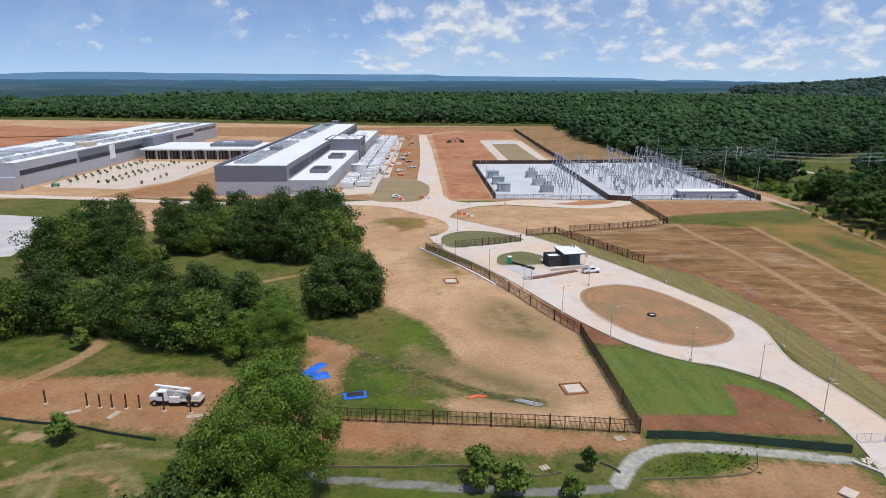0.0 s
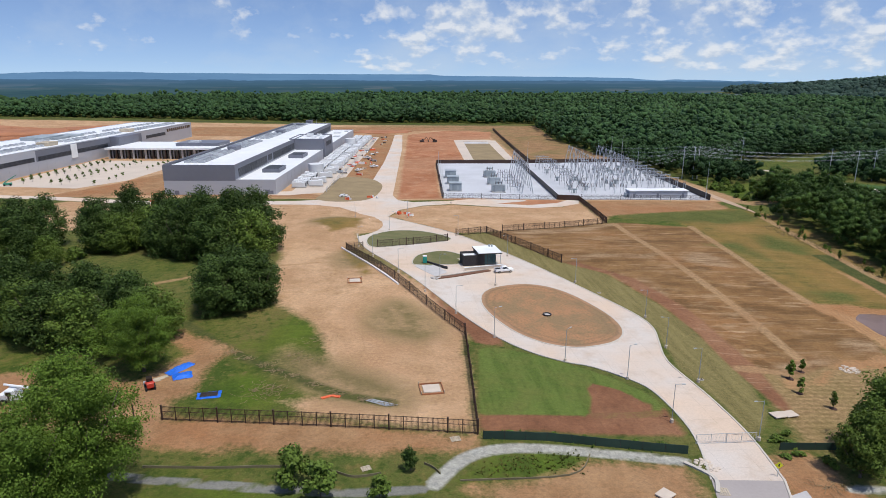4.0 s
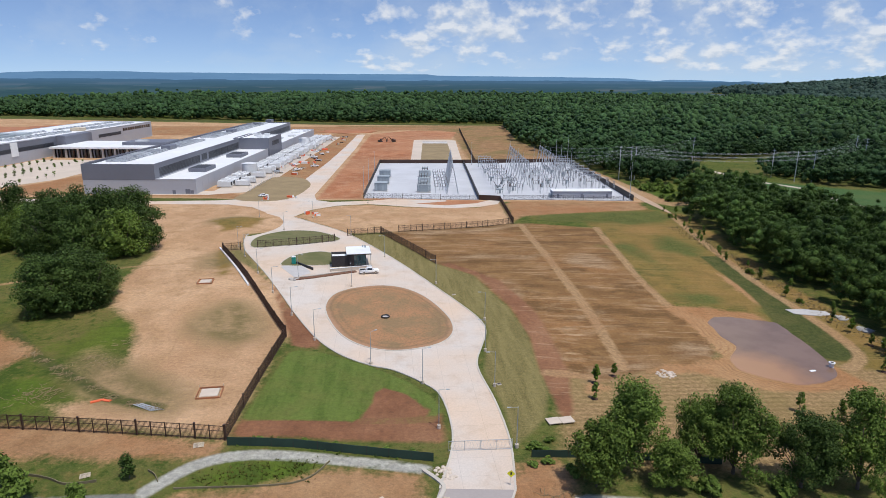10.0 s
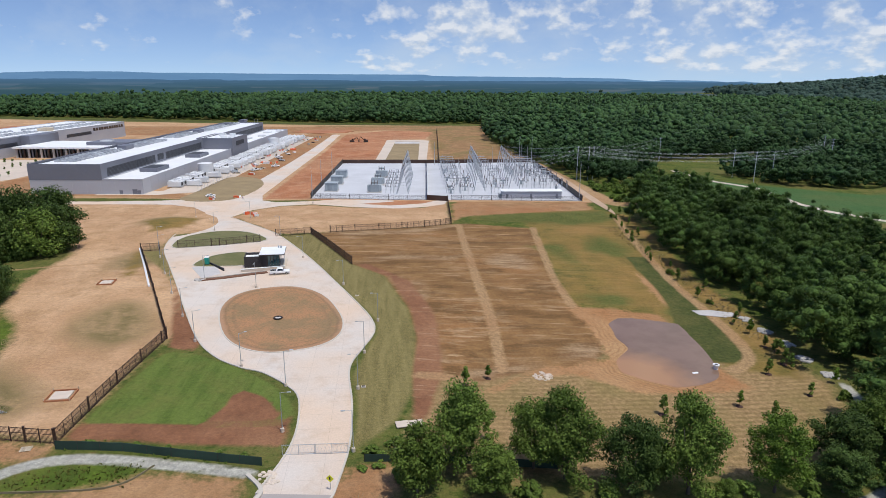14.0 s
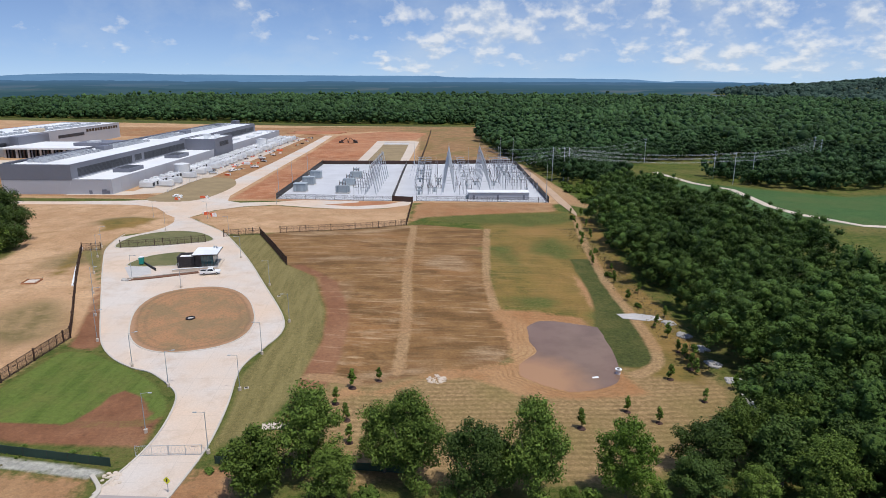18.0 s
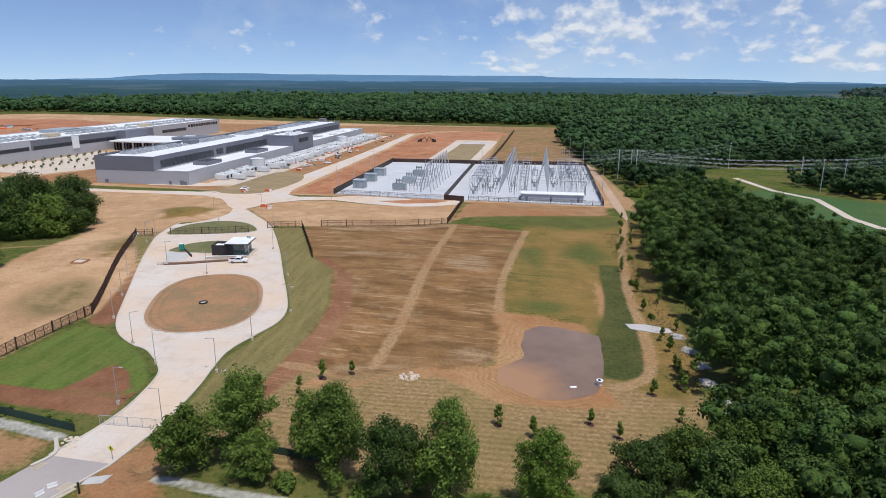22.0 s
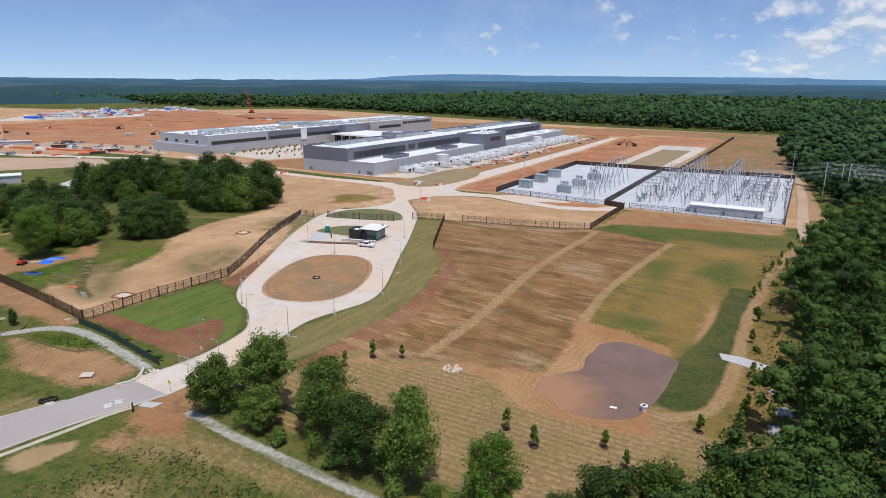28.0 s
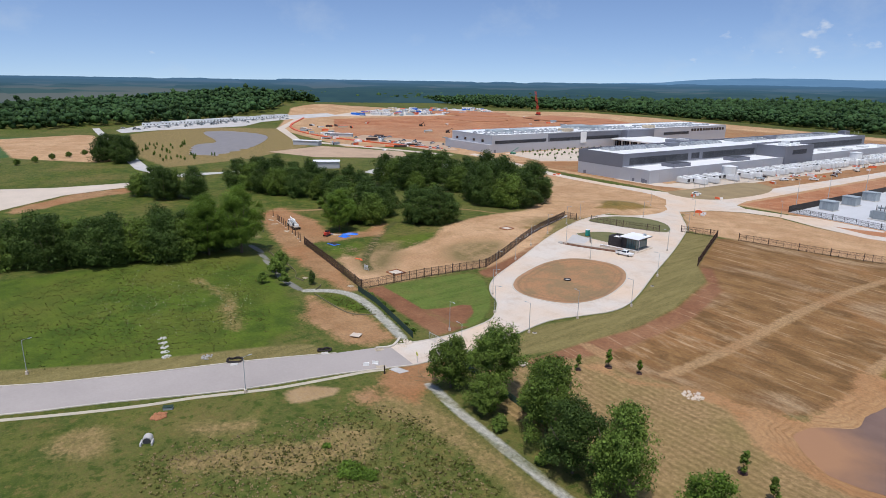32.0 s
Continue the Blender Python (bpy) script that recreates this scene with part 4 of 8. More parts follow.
MID = smooth_loop([(-31.5, 41.5), (-28, 40), (-23.5, 41), (-16.5, 42.3), (-13, 46), (-15, 53), (-21, 58), (-29, 52.5)], 4)
for name, loop in (("island_sliver", SLIVER), ("island_middle", MID)):
    tagged(new(name, drape(name, loop, tm, 0.15, 0.2, 5)), "kerbed island of olive green turf", "traffic island", kind="structure")
    part("kerb_stone", ribbon("kerb_stone", loop, 0.3, M["kerb"], 0.07, 0.13, True), M["kerb"], kerb)
# verge on the roads near the big building: a light apron and the bare oval by the crossing
tagged(new("pavement_apron", drape("pavement_apron", [(-118, 178), (-88, 176), (-66, 186), (-44, 500), (-58, 502), (-88, 188), (-116, 183)], M["concrete"], 0.08, 0.25, 14)), "pale concrete apron beside the plant yard", "pavement", kind="structure")
tagged(new("verge_crossing", drape("verge_crossing", smooth_loop([(-73, 165), (-64, 158), (-52, 160), (-45, 170), (-41, 195), (-42, 214), (-50, 232), (-66, 233), (-71, 182)], 3), M["turf_dry"], 0.12, 0.2, 8)), "dry straw-coloured verge by the crossing", "verge", kind="structure")
tagged(new("pad_rear", drape("pad_rear", [(18, 300), (28, 470), (34, 473), (60, 473), (68, 466), (55, 300), (49, 300), (59, 460), (36, 460), (25, 300)], M["concrete"], 0.1, 0.3, 20)), "pale concrete drive round a grass pad", "road", kind="structure")
tagged(new("pad_grass", drape("pad_grass", [(25, 300), (34, 440), (60, 440), (49, 300)], M["turf_dry"], 0.08, 0.2, 20)), "dry grass pad behind the substation", "verge", kind="structure")
tagged(new("pad_dark", drape("pad_dark", [(34, 440), (35, 458), (60, 458), (60, 440)], M["concrete_grey"], 0.08, 0.2, 20)), "grey gravel pad behind the substation", "pavement", kind="structure")
PLAZA = [(-250, 214), (-203, 205), (-186, 232), (-176, 318), (-244, 326)]
tagged(new("pavement_plaza", drape("pavement_plaza", PLAZA, M["concrete"], 0.08, 0.2, 15)), "pale paved plaza with rows of young trees", "pavement", kind="structure")
FAR_LOT = [(-735, 330), (-900, 560), (-815, 705), (-697, 623), (-690, 470), (-715, 318)]
# white service road and clearing at the left, farm tracks at the right, and the haul roads of the far site
for name, outline, mat, label in (
        ("road_white", [(-199, -124), (-226, -95), (-233, -72), (-236, -57), (-248, -54), (-250, -75), (-252, -95), (-262, -118), (-320, -160), (-300, -180), (-240, -150)], "concrete", "white stone access road being laid"),
        ("road_lane", [(-252, -52), (-270, -41), (-302, -46), (-640, -9), (-642, -2), (-300, -38), (-268, -33), (-262, -6), (-256, 30), (-250, 30), (-256, -8), (-254, -40)], "concrete_grey", "narrow grey lane between trees"),
        ("road_farm", [(220, 270), (225, 221), (236, 196), (226, 143), (228, 122), (242, 97), (330, 70), (330, 73.5), (244, 100.5), (232, 124), (230, 143), (240, 197), (229, 223), (224, 271)], "concrete", "pale farm track between green fields"),
        ("road_haul", [(-421, 116), (-340, 140), (-262, 166), (-262, 172), (-345, 148), (-425, 124), (-560, 170), (-700, 260), (-706, 254), (-565, 162)], "concrete", "pale haul road across the building site"),
        ("pavement_works", [(-350, 60), (-300, 75), (-262, 130), (-300, 150), (-370, 115)], "bare_tan", "pale gravel yard of the building site"),
        ("pavement_trailers", [(-575, 5), (-612, 8), (-655, 42), (-668, 128), (-735, 240), (-760, 330), (-720, 330), (-690, 240), (-660, 185), (-606, 140), (-593, 45)], "concrete_grey", "grey gravel strip with site trailers"),
        ("pavement_cars", FAR_LOT, "concrete", "pale gravel car park of the building site"),
        ("road_gravel", [(127.4, 155), (127.9, 121.5), (129.6, 128), (131.4, 145), (133, 183), (134.8, 233), (135.6, 280), (133.2, 322), (126.9, 335), (124, 329), (130, 314), (131.4, 283), (130, 216)], "bare_tan", "pale gravel track beside the substation fence"),
        ("pavement_gravel", [(-186, 66), (-189, 90), (-208, 132), (-232, 140), (-244, 108), (-215, 62)], "concrete_grey", "pale gravel lot beyond the grove"),
        ("road_red_lot", [(-300, 175), (-420, 175), (-450, 205), (-340, 225), (-285, 195)], "bare_tan", "pale trampled ground at the edge of the building site")):
    tagged(new(name, drape(name, outline, M[mat], 0.1, 0.3, 40)), label, "road", kind="structure")
# narrow pale footway beyond the grass strip along the street
part("footway", ribbon("footway", smooth_loop([(16.6, -73.9), (15.2, -77.5), (13.5, -84.9), (11.3, -93.3), (8.8, -99.3), (4.3, -108.7), (1.3, -116.9), (-8.2, -137.5), (-27.6, -176)], 4, False), 1.0, M["footway"], 0.0, 0.06), M["footway"], kerb)

# ---- the two long halls, their link and the plant beside them ----
def panel_lines(bm_name, parent, mat, runs, z0, z1, step, fixed, axis_x, label=""):
    """Narrow upright joint strips on a wall."""
    bm = bmesh.new()
    a, b = runs
    k = a + step
    while k < b - 0.1:
        if axis_x:
            box(bm, k - 0.04, k + 0.04, fixed - 0.02, fixed + 0.02, z0, z1)
        else:
            box(bm, fixed - 0.02, fixed + 0.02, k - 0.04, k + 0.04, z0, z1)
        k += step
    return tagged(part(bm_name, bm, mat, parent, label), kind="stuff")


def one_box(name, parent, mat, x0, x1, y0, y1, z0, z1, label="", bevel=0.0):
    return part(name, box(bmesh.new(), x0, x1, y0, y1, z0, z1, bevel), M[mat], parent, label)


def parapet_roof(parent, x0, x1, y0, y1, z, wall, rim=0.45, h=0.7, inset=0.35):
    """A white roof sheet inside a low parapet."""
    one_box("roof", parent, "roof_white", x0 + inset, x1 - inset, y0 + inset, y1 - inset, z - 0.3, z, "white membrane roof")
    bm = bmesh.new()
    box(bm, x0, x1, y0, y0 + inset, z - 0.3, z + h), box(bm, x0, x1, y1 - inset, y1, z - 0.3, z + h)
    box(bm, x0, x0 + inset, y0 + inset, y1 - inset, z - 0.3, z + h), box(bm, x1 - inset, x1, y0 + inset, y1 - inset, z - 0.3, z + h)
    part("parapet", bm, M[wall], parent)


def fan_mesh():
    bm = bmesh.new()
    box(bm, -1.5, 1.5, -1.3, 1.3, 0, 1.1, 0.06)
    rod(bm, (0, 0, 1.1), (0, 0, 1.55), 1.05, 1.1, 12)
    rod(bm, (0, 0, 1.55), (0, 0, 1.6), 0.25, 0.25, 8)
    return bm_mesh("fan", bm, M["fan_grey"])


FAN = fan_mesh()


def louvre_band(parent, x, y0, y1, z0, z1, face=1, label="dark recessed louvre band"):
    """A recessed band of slats in a wall that faces along x."""
    band = one_box("louvre_band", parent, "louver", x - 0.05, x + 0.06 * face, y0, y1, z0, z1, label)
    bm = bmesh.new()
    for z in np.arange(z0 + 0.5, z1, 0.7):
        box(bm, min(x, x + 0.16 * face), max(x, x + 0.16 * face), y0, y1, z, z + 0.16)
    k = y0
    while k <= y1 + 0.01:
        box(bm, min(x, x + 0.2 * face), max(x, x + 0.2 * face), k - 0.12, k + 0.12, z0, z1)
        k += (y1 - y0) / max(1, round((y1 - y0) / 12))
    part("slat", bm, M["slat_dark"], band)


SITE = pose(-150, 183, 0, 0, 0, -4.5)
BASE = -0.6
hall = thing("data_hall", "long grey metal-clad hall with a white roof and dark louvre bands", "building", SITE @ pose(0, 0, BASE))
hall.scale.z = 0.89
one_box("wall", hall, "wall_light", 0, 56, 0, 318, -1.5, 8.2, "light grey metal wall panels")
one_box("upper_wall", hall, "wall_dark", -0.06, 36, -0.06, 305, 8.2, 16.3, "dark grey metal wall panels")
parapet_roof(hall, 0, 36, 0, 305, 16.35, "wall_dark", h=0.8)
parapet_roof(hall, 36.05, 56, 0, 318, 8.3, "wall_light", h=0.6)
panel_lines("joint", hall, M["joint_grey"], (0, 56), -0.5, 8.0, 7.0, -0.02, True)
panel_lines("joint", hall, M["joint_grey"], (0, 318), -0.5, 8.0, 9.0, 56.02, False)
louvre_band(hall, 36.02, 6, 62, 9.6, 14.2)
louvre_band(hall, 36.02, 66, 74, 10.2, 14.2)
louvre_band(hall, 36.02, 78, 138, 9.6, 14.2)
louvre_band(hall, 36.02, 182, 196, 9.6, 14.2)
louvre_band(hall, 36.02, 204, 300, 9.6, 14.2)
bump = one_box("stair_block", hall, "wall_dark", 32, 57.2, 141, 178, 0, 16.4, "dark grey projecting block")
parapet_roof(hall, 32, 57.2, 141, 178, 16.5, "wall_dark", h=0.7)
louvre_band(hall, 57.25, 150, 168, 10.5, 14)
for v in (28, 92):
    unit = one_box("roof_vent", hall, "wall_dark", 42, 51.5, v, v + 16, 8.3, 10.6, "dark rooftop vent housing", 0.1)
    one_box("vent_top", unit, "louver", 42.8, 50.7, v + 0.8, v + 15.2, 10.6, 10.7)
for v in (8, 64, 130, 205, 250):
    unit = one_box("penthouse", hall, "wall_dark", 10.5, 16, v + 62, v + 72, 16.4, 19.2, "dark grey rooftop box", 0.1) if v < 64 or v > 100 else None
for col in (7.5, 11.2, 15.0):
    v = 14
    while v < 296:
        if not (66 < v < 84 or 128 < v < 146 or 188 < v < 206):
            f = part("fan", FAN, None, hall)
            f.location = (col, v, 16.4)
        v += 4.2
fin = bm_mesh("screen_fin", box(bmesh.new(), 0, 2.0, -0.08, 0.08, 0, 1.7), M["wall_dark"])
for i in range(122):
    f = part("screen_fin", fin, None, hall)
    f.location, f.rotation_euler = (0.8, 3 + i * 2.4, 16.35), (radians(38), 0, 0)
for u, w, z in ((5, 2.2, 2.6), (44, 1.6, 2.6), (50.5, 2.4, 3.2), (53, 1.6, 2.6)):
    d = one_box("door", hall, "wall_dark", u, u + w, -0.1, -0.02, 0.3, z, "dark steel door")
    one_box("frame", d, "wall_light", u - 0.12, u + w + 0.12, -0.14, -0.1, z, z + 0.15)
for u, v, s in ((46, 150, 2.5), (51, 158, 2.0), (40, 165, 3.0), (47, 168, 2.4), (52, 148, 1.6)):
    one_box("roof_unit", hall, "unit_white", u, u + s * 1.6, v, v + s, 16.55, 16.55 + s * 0.8, "white rooftop plant", 0.1)
for u, v, s in ((42, 215, 6), (48, 240, 5), (43, 275, 6), (50, 296, 4), (45, 190, 4)):
    one_box("roof_unit", hall, "unit_white", u, u + s, v, v + s * 1.6, 8.35, 9.8, "white rooftop plant", 0.1)
for u, v in ((30, 298), (32, 301), (24, 296)):
    part("mast", rod(bmesh.new(), (u, v, 16.3), (u, v, 21.5), 0.09, 0.05), M["steel"], hall)

# plant yard: white generator boxes on pads beside the hall
gen_bm = bmesh.new()
box(gen_bm, -3.6, 3.6, -1.6, 1.6, 0.35, 2.7, 0.08)
GEN_BODY = bm_mesh("enclosure", gen_bm, M["unit_white"])
GEN_BASE = bm_mesh("skid", box(bmesh.new(), -3.9, 3.9, -1.8, 1.8, 0, 0.35), M["concrete_grey"])
cap = bmesh.new()
box(cap, -3.4, -1.2, -1.2, 1.2, 2.7, 3.3, 0.06), rod(cap, (2.4, 0, 2.7), (2.4, 0, 3.7), 0.28, 0.28, 10), box(cap, -0.6, 1.4, -1.0, 1.0, 2.7, 3.0, 0.05)
GEN_TOP = bm_mesh("exhaust_hood", cap, M["unit_white"])
GEN_LOUVRE = bm_mesh("louvre", box(bmesh.new(), 3.6, 3.68, -1.2, 1.2, 0.7, 2.4), M["louver"])


def generator(m):
    g = thing("generator", "white generator enclosure on a concrete skid in the plant yard", "generator", m, "generators in the plant yard")
    part("skid", GEN_BASE, None, g), part("enclosure", GEN_BODY, None, g), part("exhaust_hood", GEN_TOP, None, g), part("louvre", GEN_LOUVRE, None, g)
    return g


gen = generator(SITE @ pose(63, 22, BASE + 0.5))
rg = random.Random(4)
v = 27.5
while v < 305:
    if not 58 < v < 70:
        if rg.random() < 0.93:
            copy_thing(gen, SITE @ pose(63 + rg.uniform(-0.4, 0.4), v, BASE + 0.5))
        if rg.random() < 0.8:
            copy_thing(gen, SITE @ pose(71.5 + rg.uniform(-0.4, 0.4), v + rg.uniform(-0.5, 0.5), BASE + 0.5, 0, 0, 180))
    v += 5.3 if v % 40 < 33 else 8.5
tank = thing("water_tank", "white cylindrical storage tank beside the hall", "tank", SITE @ pose(64.5, 64.5, BASE + 0.3))
part("shell", rod(bmesh.new(), (0, 0, 0), (0, 0, 7.2), 4.4, 4.4, 40), M["unit_white"], tank)
part("roof_cone", rod(bmesh.new(), (0, 0, 7.2), (0, 0, 7.9), 4.5, 0.4, 40), M["unit_white"], tank)
part("ladder", box(bmesh.new(), 4.35, 4.6, -0.3, 0.3, 0.3, 7.3), M["steel"], tank)
copy_thing(tank, SITE @ pose(64.5, 228, BASE + 0.3))
yf = thing("yard_fence", "pale galvanised chain-link fence along the plant yard", "fence", SITE @ pose(0, 0, BASE + 0.3))
post = bm_mesh("post", rod(bmesh.new(), (0, 0, 0), (0, 0, 2.6), 0.07, 0.07, 6), M["steel"])
for i in range(62):
    part("post", post, None, yf).location = (80, 8 + i * 4.8, 0)
for z in (0.2, 1.3, 2.5):
    part("rail", box(bmesh.new(), 79.96, 80.04, 8, 301, z, z + 0.06), M["steel"], yf)

# second hall, beyond the plaza
SITE_B = pose(-257, 203, 0, 0, 0, -5.0)
hall_b = thing("data_hall", "long light grey metal-clad hall with a dark window band", "building", SITE_B @ pose(0, 0, BASE))
hall_b.scale.z = 0.86
one_box("wall", hall_b, "wall_light", -62, 0, 0, 312, -1.5, 8.2, "light grey metal wall panels")
one_box("upper_wall", hall_b, "wall_light", -56, 0.05, 3, 62, 8.2, 16.2, "light grey metal wall panels")
one_box("upper_wall", hall_b, "wall_dark", -56, 0.05, 62, 190, 8.2, 15.8, "dark grey metal wall panels")
one_box("upper_wall", hall_b, "wall_light", -56, 0.05, 190, 312, 8.2, 16.2, "light grey metal wall panels")
parapet_roof(hall_b, -56, 0.05, 3, 312, 16.3, "wall_light", h=0.5)
parapet_roof(hall_b, -62, -56.05, 0, 312, 8.3, "wall_light", h=0.4)
panel_lines("joint", hall_b, M["joint_grey"], (0, 312), -0.5, 8.0, 9.0, 0.06, False)
louvre_band(hall_b, 0.06, 6, 60, 8.6, 11.6)
louvre_band(hall_b, 0.06, 64, 148, 8.6, 11.6)
louvre_band(hall_b, 0.06, 212, 250, 8.6, 11.6)
one_box("stair_block", hall_b, "wall_dark", -1, 7, 152, 189, 0, 16.4, "dark grey projecting block")
one_box("white_panel", hall_b, "roof_white", 0.1, 0.5, 100, 107, 5.5, 16.0, "white cladding panel")
for i in range(12):
    one_box("window", hall_b, "window_dark", 0.06, 0.14, 254 + i * 4.6, 257.6 + i * 4.6, 11.3, 14.2)
for i in range(12):
    one_box("window", hall_b, "window_dark", -50 + i * 4, -47 + i * 4, 2.9, 2.96, 9.6, 12.0) if i % 3 == 0 else None
for col in (-10, -15, -30):
    for i in range(52):
        if i not in (17, 18, 33, 34):
            f = part("fan", FAN, None, hall_b)
            f.location = (col, 8 + i * 5.6, 16.3)
for v, w, c in ((86, 7, "wood_pale"), (196, 6, "wood_pale"), (120, 16, "unit_grey")):
    one_box("penthouse", hall_b, c, -14 if w < 10 else -46, -6 if w < 10 else -30, v, v + w * 1.6, 16.4, 19.2, "boxy rooftop housing", 0.1)
for v in (26, 52, 128, 148):
    one_box("roof_unit", hall_b, "unit_grey", -40, -26, v, v + 18, 16.3, 18.0, "grey rooftop plant", 0.1)
one_box("door", hall_b, "wall_dark", 0.06, 0.14, 5, 7, 0.4, 3.2)

# low glazed link between the halls
link = thing("link_building", "low white-roofed link building with a dark glazed front and columns", "building", SITE @ pose(-101, 147, BASE))
one_box("wall", link, "window_dark", 0.5, 100, 1.2, 46, -1, 6.6, "dark glazing")
one_box("roof", link, "roof_white", -1.5, 100.8, -1.2, 47, 6.6, 7.8, "white overhanging roof")
for i in range(34):
    one_box("column", link, ("concrete_grey", "wall_dark", "rust_metal")[i % 3], i * 2.95, i * 2.95 + (0.6 if i % 3 else 1.3), 0, 0.9, -1, 6.58)
one_box("penthouse", link, "wall_dark", 44, 76, 14, 40, 7.8, 10.0, "dark rooftop plant screen")
one_box("roof_unit", link, "unit_white", 52, 60, 18, 24, 10.0, 11.0)

# ---- trees ----
def leaf_quads(rs, centres, radius, per, size, squash=0.8, lift=0.35, wild=0.42):
    """Leaf clusters as small four-cornered faces over clumps: (n, 4, 3)."""
    k = len(centres)
    C = np.repeat(np.array(centres, float), per, 0)
    R = np.repeat(np.array(radius, float), per)
    D = rs.normal(size=(k * per, 3))
    D /= np.linalg.norm(D, axis=1, keepdims=True)
    pos = C + D * (R * rs.uniform(0.5, 1.18, k * per))[:, None] * np.array([1, 1, squash])
    N = D + rs.normal(scale=wild, size=D.shape) + np.array([0, 0, lift])
    N /= np.linalg.norm(N, axis=1, keepdims=True)
    A = np.cross(N, rs.normal(size=N.shape))
    A /= np.linalg.norm(A, axis=1, keepdims=True)
    B = np.cross(N, A)
    s = size * rs.uniform(0.6, 1.35, k * per)[:, None]
    A, B = A * s, B * s * rs.uniform(0.55, 0.9, (k * per, 1))
    droop = N * s * 0.25
    return np.stack([pos - A - B * 0.6, pos + A * 0.2 - B - droop, pos + A + B * 0.5, pos - A * 0.3 + B - droop], 1)


def clumps(rs, r, h, low, count, size, taper=0.25, dome=0.25):
    """Centres and radii of the clumps of a crown that reaches from low to h: several lobes on their own limbs round a leader, with gaps between them."""
    lobes = [((rs.uniform(-.12, .12) * r, rs.uniform(-.12, .12) * r, h - (h - low) * 0.24), r * 0.5, (h - low) * 0.24), ((0, 0, (h + low) / 2), r * 0.62, (h - low) * 0.40)]
    k = 10 if count > 50 else 4
    turn = rs.uniform(0, 6.28)
    for i in range(k):
        f = (i + rs.uniform(0.1, 0.9)) / k
        a = turn + i * 2.4 + rs.uniform(-.4, .4)
        out = r * rs.uniform(0.52, 0.86) * (1 - taper * f)
        z = low + (h - low) * (0.16 + 0.62 * f)
        lobes.append(((math.cos(a) * out, math.sin(a) * out, z), r * rs.uniform(0.27, 0.44), (h - low) * rs.uniform(0.10, 0.19)))
    share = np.array([b * b * c for _, b, c in lobes]) ** 0.75
    pick = rs.choice(len(lobes), count, p=share / share.sum())
    out, rad = [], []
    for i in pick:
        c, b, v = lobes[i]
        d = rs.normal(size=3)
        d /= np.linalg.norm(d)
        q = rs.uniform(0.55, 1.0)
        if rs.uniform() < dome:
            c, b, v, q = (0, 0, (h + low) / 2), r * (0.95 - taper * max(0, d[2])), (h - low) / 2, rs.uniform(0.6, 0.95)
        out.append((c[0] + d[0] * b * q, c[1] + d[1] * b * q, max(low + 0.1, c[2] + d[2] * v * q)))
        rad.append(size * rs.uniform(0.55, 1.2))
    return out, rad


def trunk_mesh(rs, h, r, spread, fork):
    bm = bmesh.new()
    rod(bm, (0, 0, -0.4), (0, 0, fork), r, r * 0.72, 8)
    rod(bm, (0, 0, fork), (rs.uniform(-.3, .3), rs.uniform(-.3, .3), h * 0.8), r * 0.7, r * 0.15, 6)
    for i in range(7):
        a, z = i * 2.4 + rs.uniform(-.4, .4), fork * rs.uniform(0.75, 1.5)
        e = Vector((math.cos(a) * spread * 0.7, math.sin(a) * spread * 0.7, z + (h - z) * rs.uniform(0.35, 0.7)))
        rod(bm, (0, 0, z), e, r * 0.4, r * 0.1, 5)
    return bm_mesh("trunk", bm, M["bark"], True)


def tree_meshes(seed, h, r, low, count, size, per, leaf, mat, trunk_r, taper=0.35, dome=0.1):
    rs = np.random.RandomState(seed)
    c, rad = clumps(rs, r, h - size * 0.6, low, count, size, taper, dome)
    return trunk_mesh(rs, h, trunk_r, r, max(low, 0.5) * 1.05), quads_mesh("crown", leaf_quads(rs, c, rad, per, leaf), M[mat])


KINDS = {
    "tall": tree_meshes(11, 14, 4.9, 1.2, 150, 1.25, 120, 0.145, "leaf", 0.3),
    "broad": tree_meshes(12, 12, 5.6, 0.9, 150, 1.25, 92, 0.175, "leaf_dark", 0.34),
    "bushy": tree_meshes(13, 9, 4.2, 0.4, 110, 1.1, 110, 0.145, "leaf", 0.22),
    "ash": tree_meshes(26, 15, 4.7, 1.0, 150, 1.15, 115, 0.14, "leaf_light", 0.28),
    "tall_b": tree_meshes(27, 14, 4.9, 1.0, 160, 1.2, 120, 0.14, "leaf", 0.3),
    "dark": tree_meshes(28, 13, 5.4, 0.8, 150, 1.2, 120, 0.14, "leaf_dark", 0.3),
    "pale": tree_meshes(14, 12, 5.4, 1.0, 150, 1.25, 80, 0.19, "leaf_light", 0.3),
    "big": tree_meshes(22, 21, 8.0, 2.0, 200, 1.75, 330, 0.115, "leaf_light", 0.45, dome=0.42),
    "grove": tree_meshes(15, 15, 6.0, -0.6, 105, 1.9, 112, 0.205, "leaf_dark", 0.3, dome=0.66),
    "grove_b": tree_meshes(16, 13, 5.8, -0.6, 105, 1.85, 112, 0.205, "leaf", 0.28, dome=0.66),
    "grove_c": tree_meshes(23, 16, 5.6, -0.4, 105, 1.9, 112, 0.205, "leaf_dark", 0.28, dome=0.66),
    "small": tree_meshes(17, 5.0, 1.9, 0.9, 34, 0.75, 80, 0.19, "leaf", 0.09),
    "sapling": tree_meshes(18, 3.6, 0.62, 0.5, 22, 0.34, 26, 0.14, "leaf", 0.04, 0.75),
    "sapling_pale": tree_meshes(19, 3.6, 0.66, 0.5, 22, 0.34, 26, 0.14, "leaf_light", 0.04, 0.75),
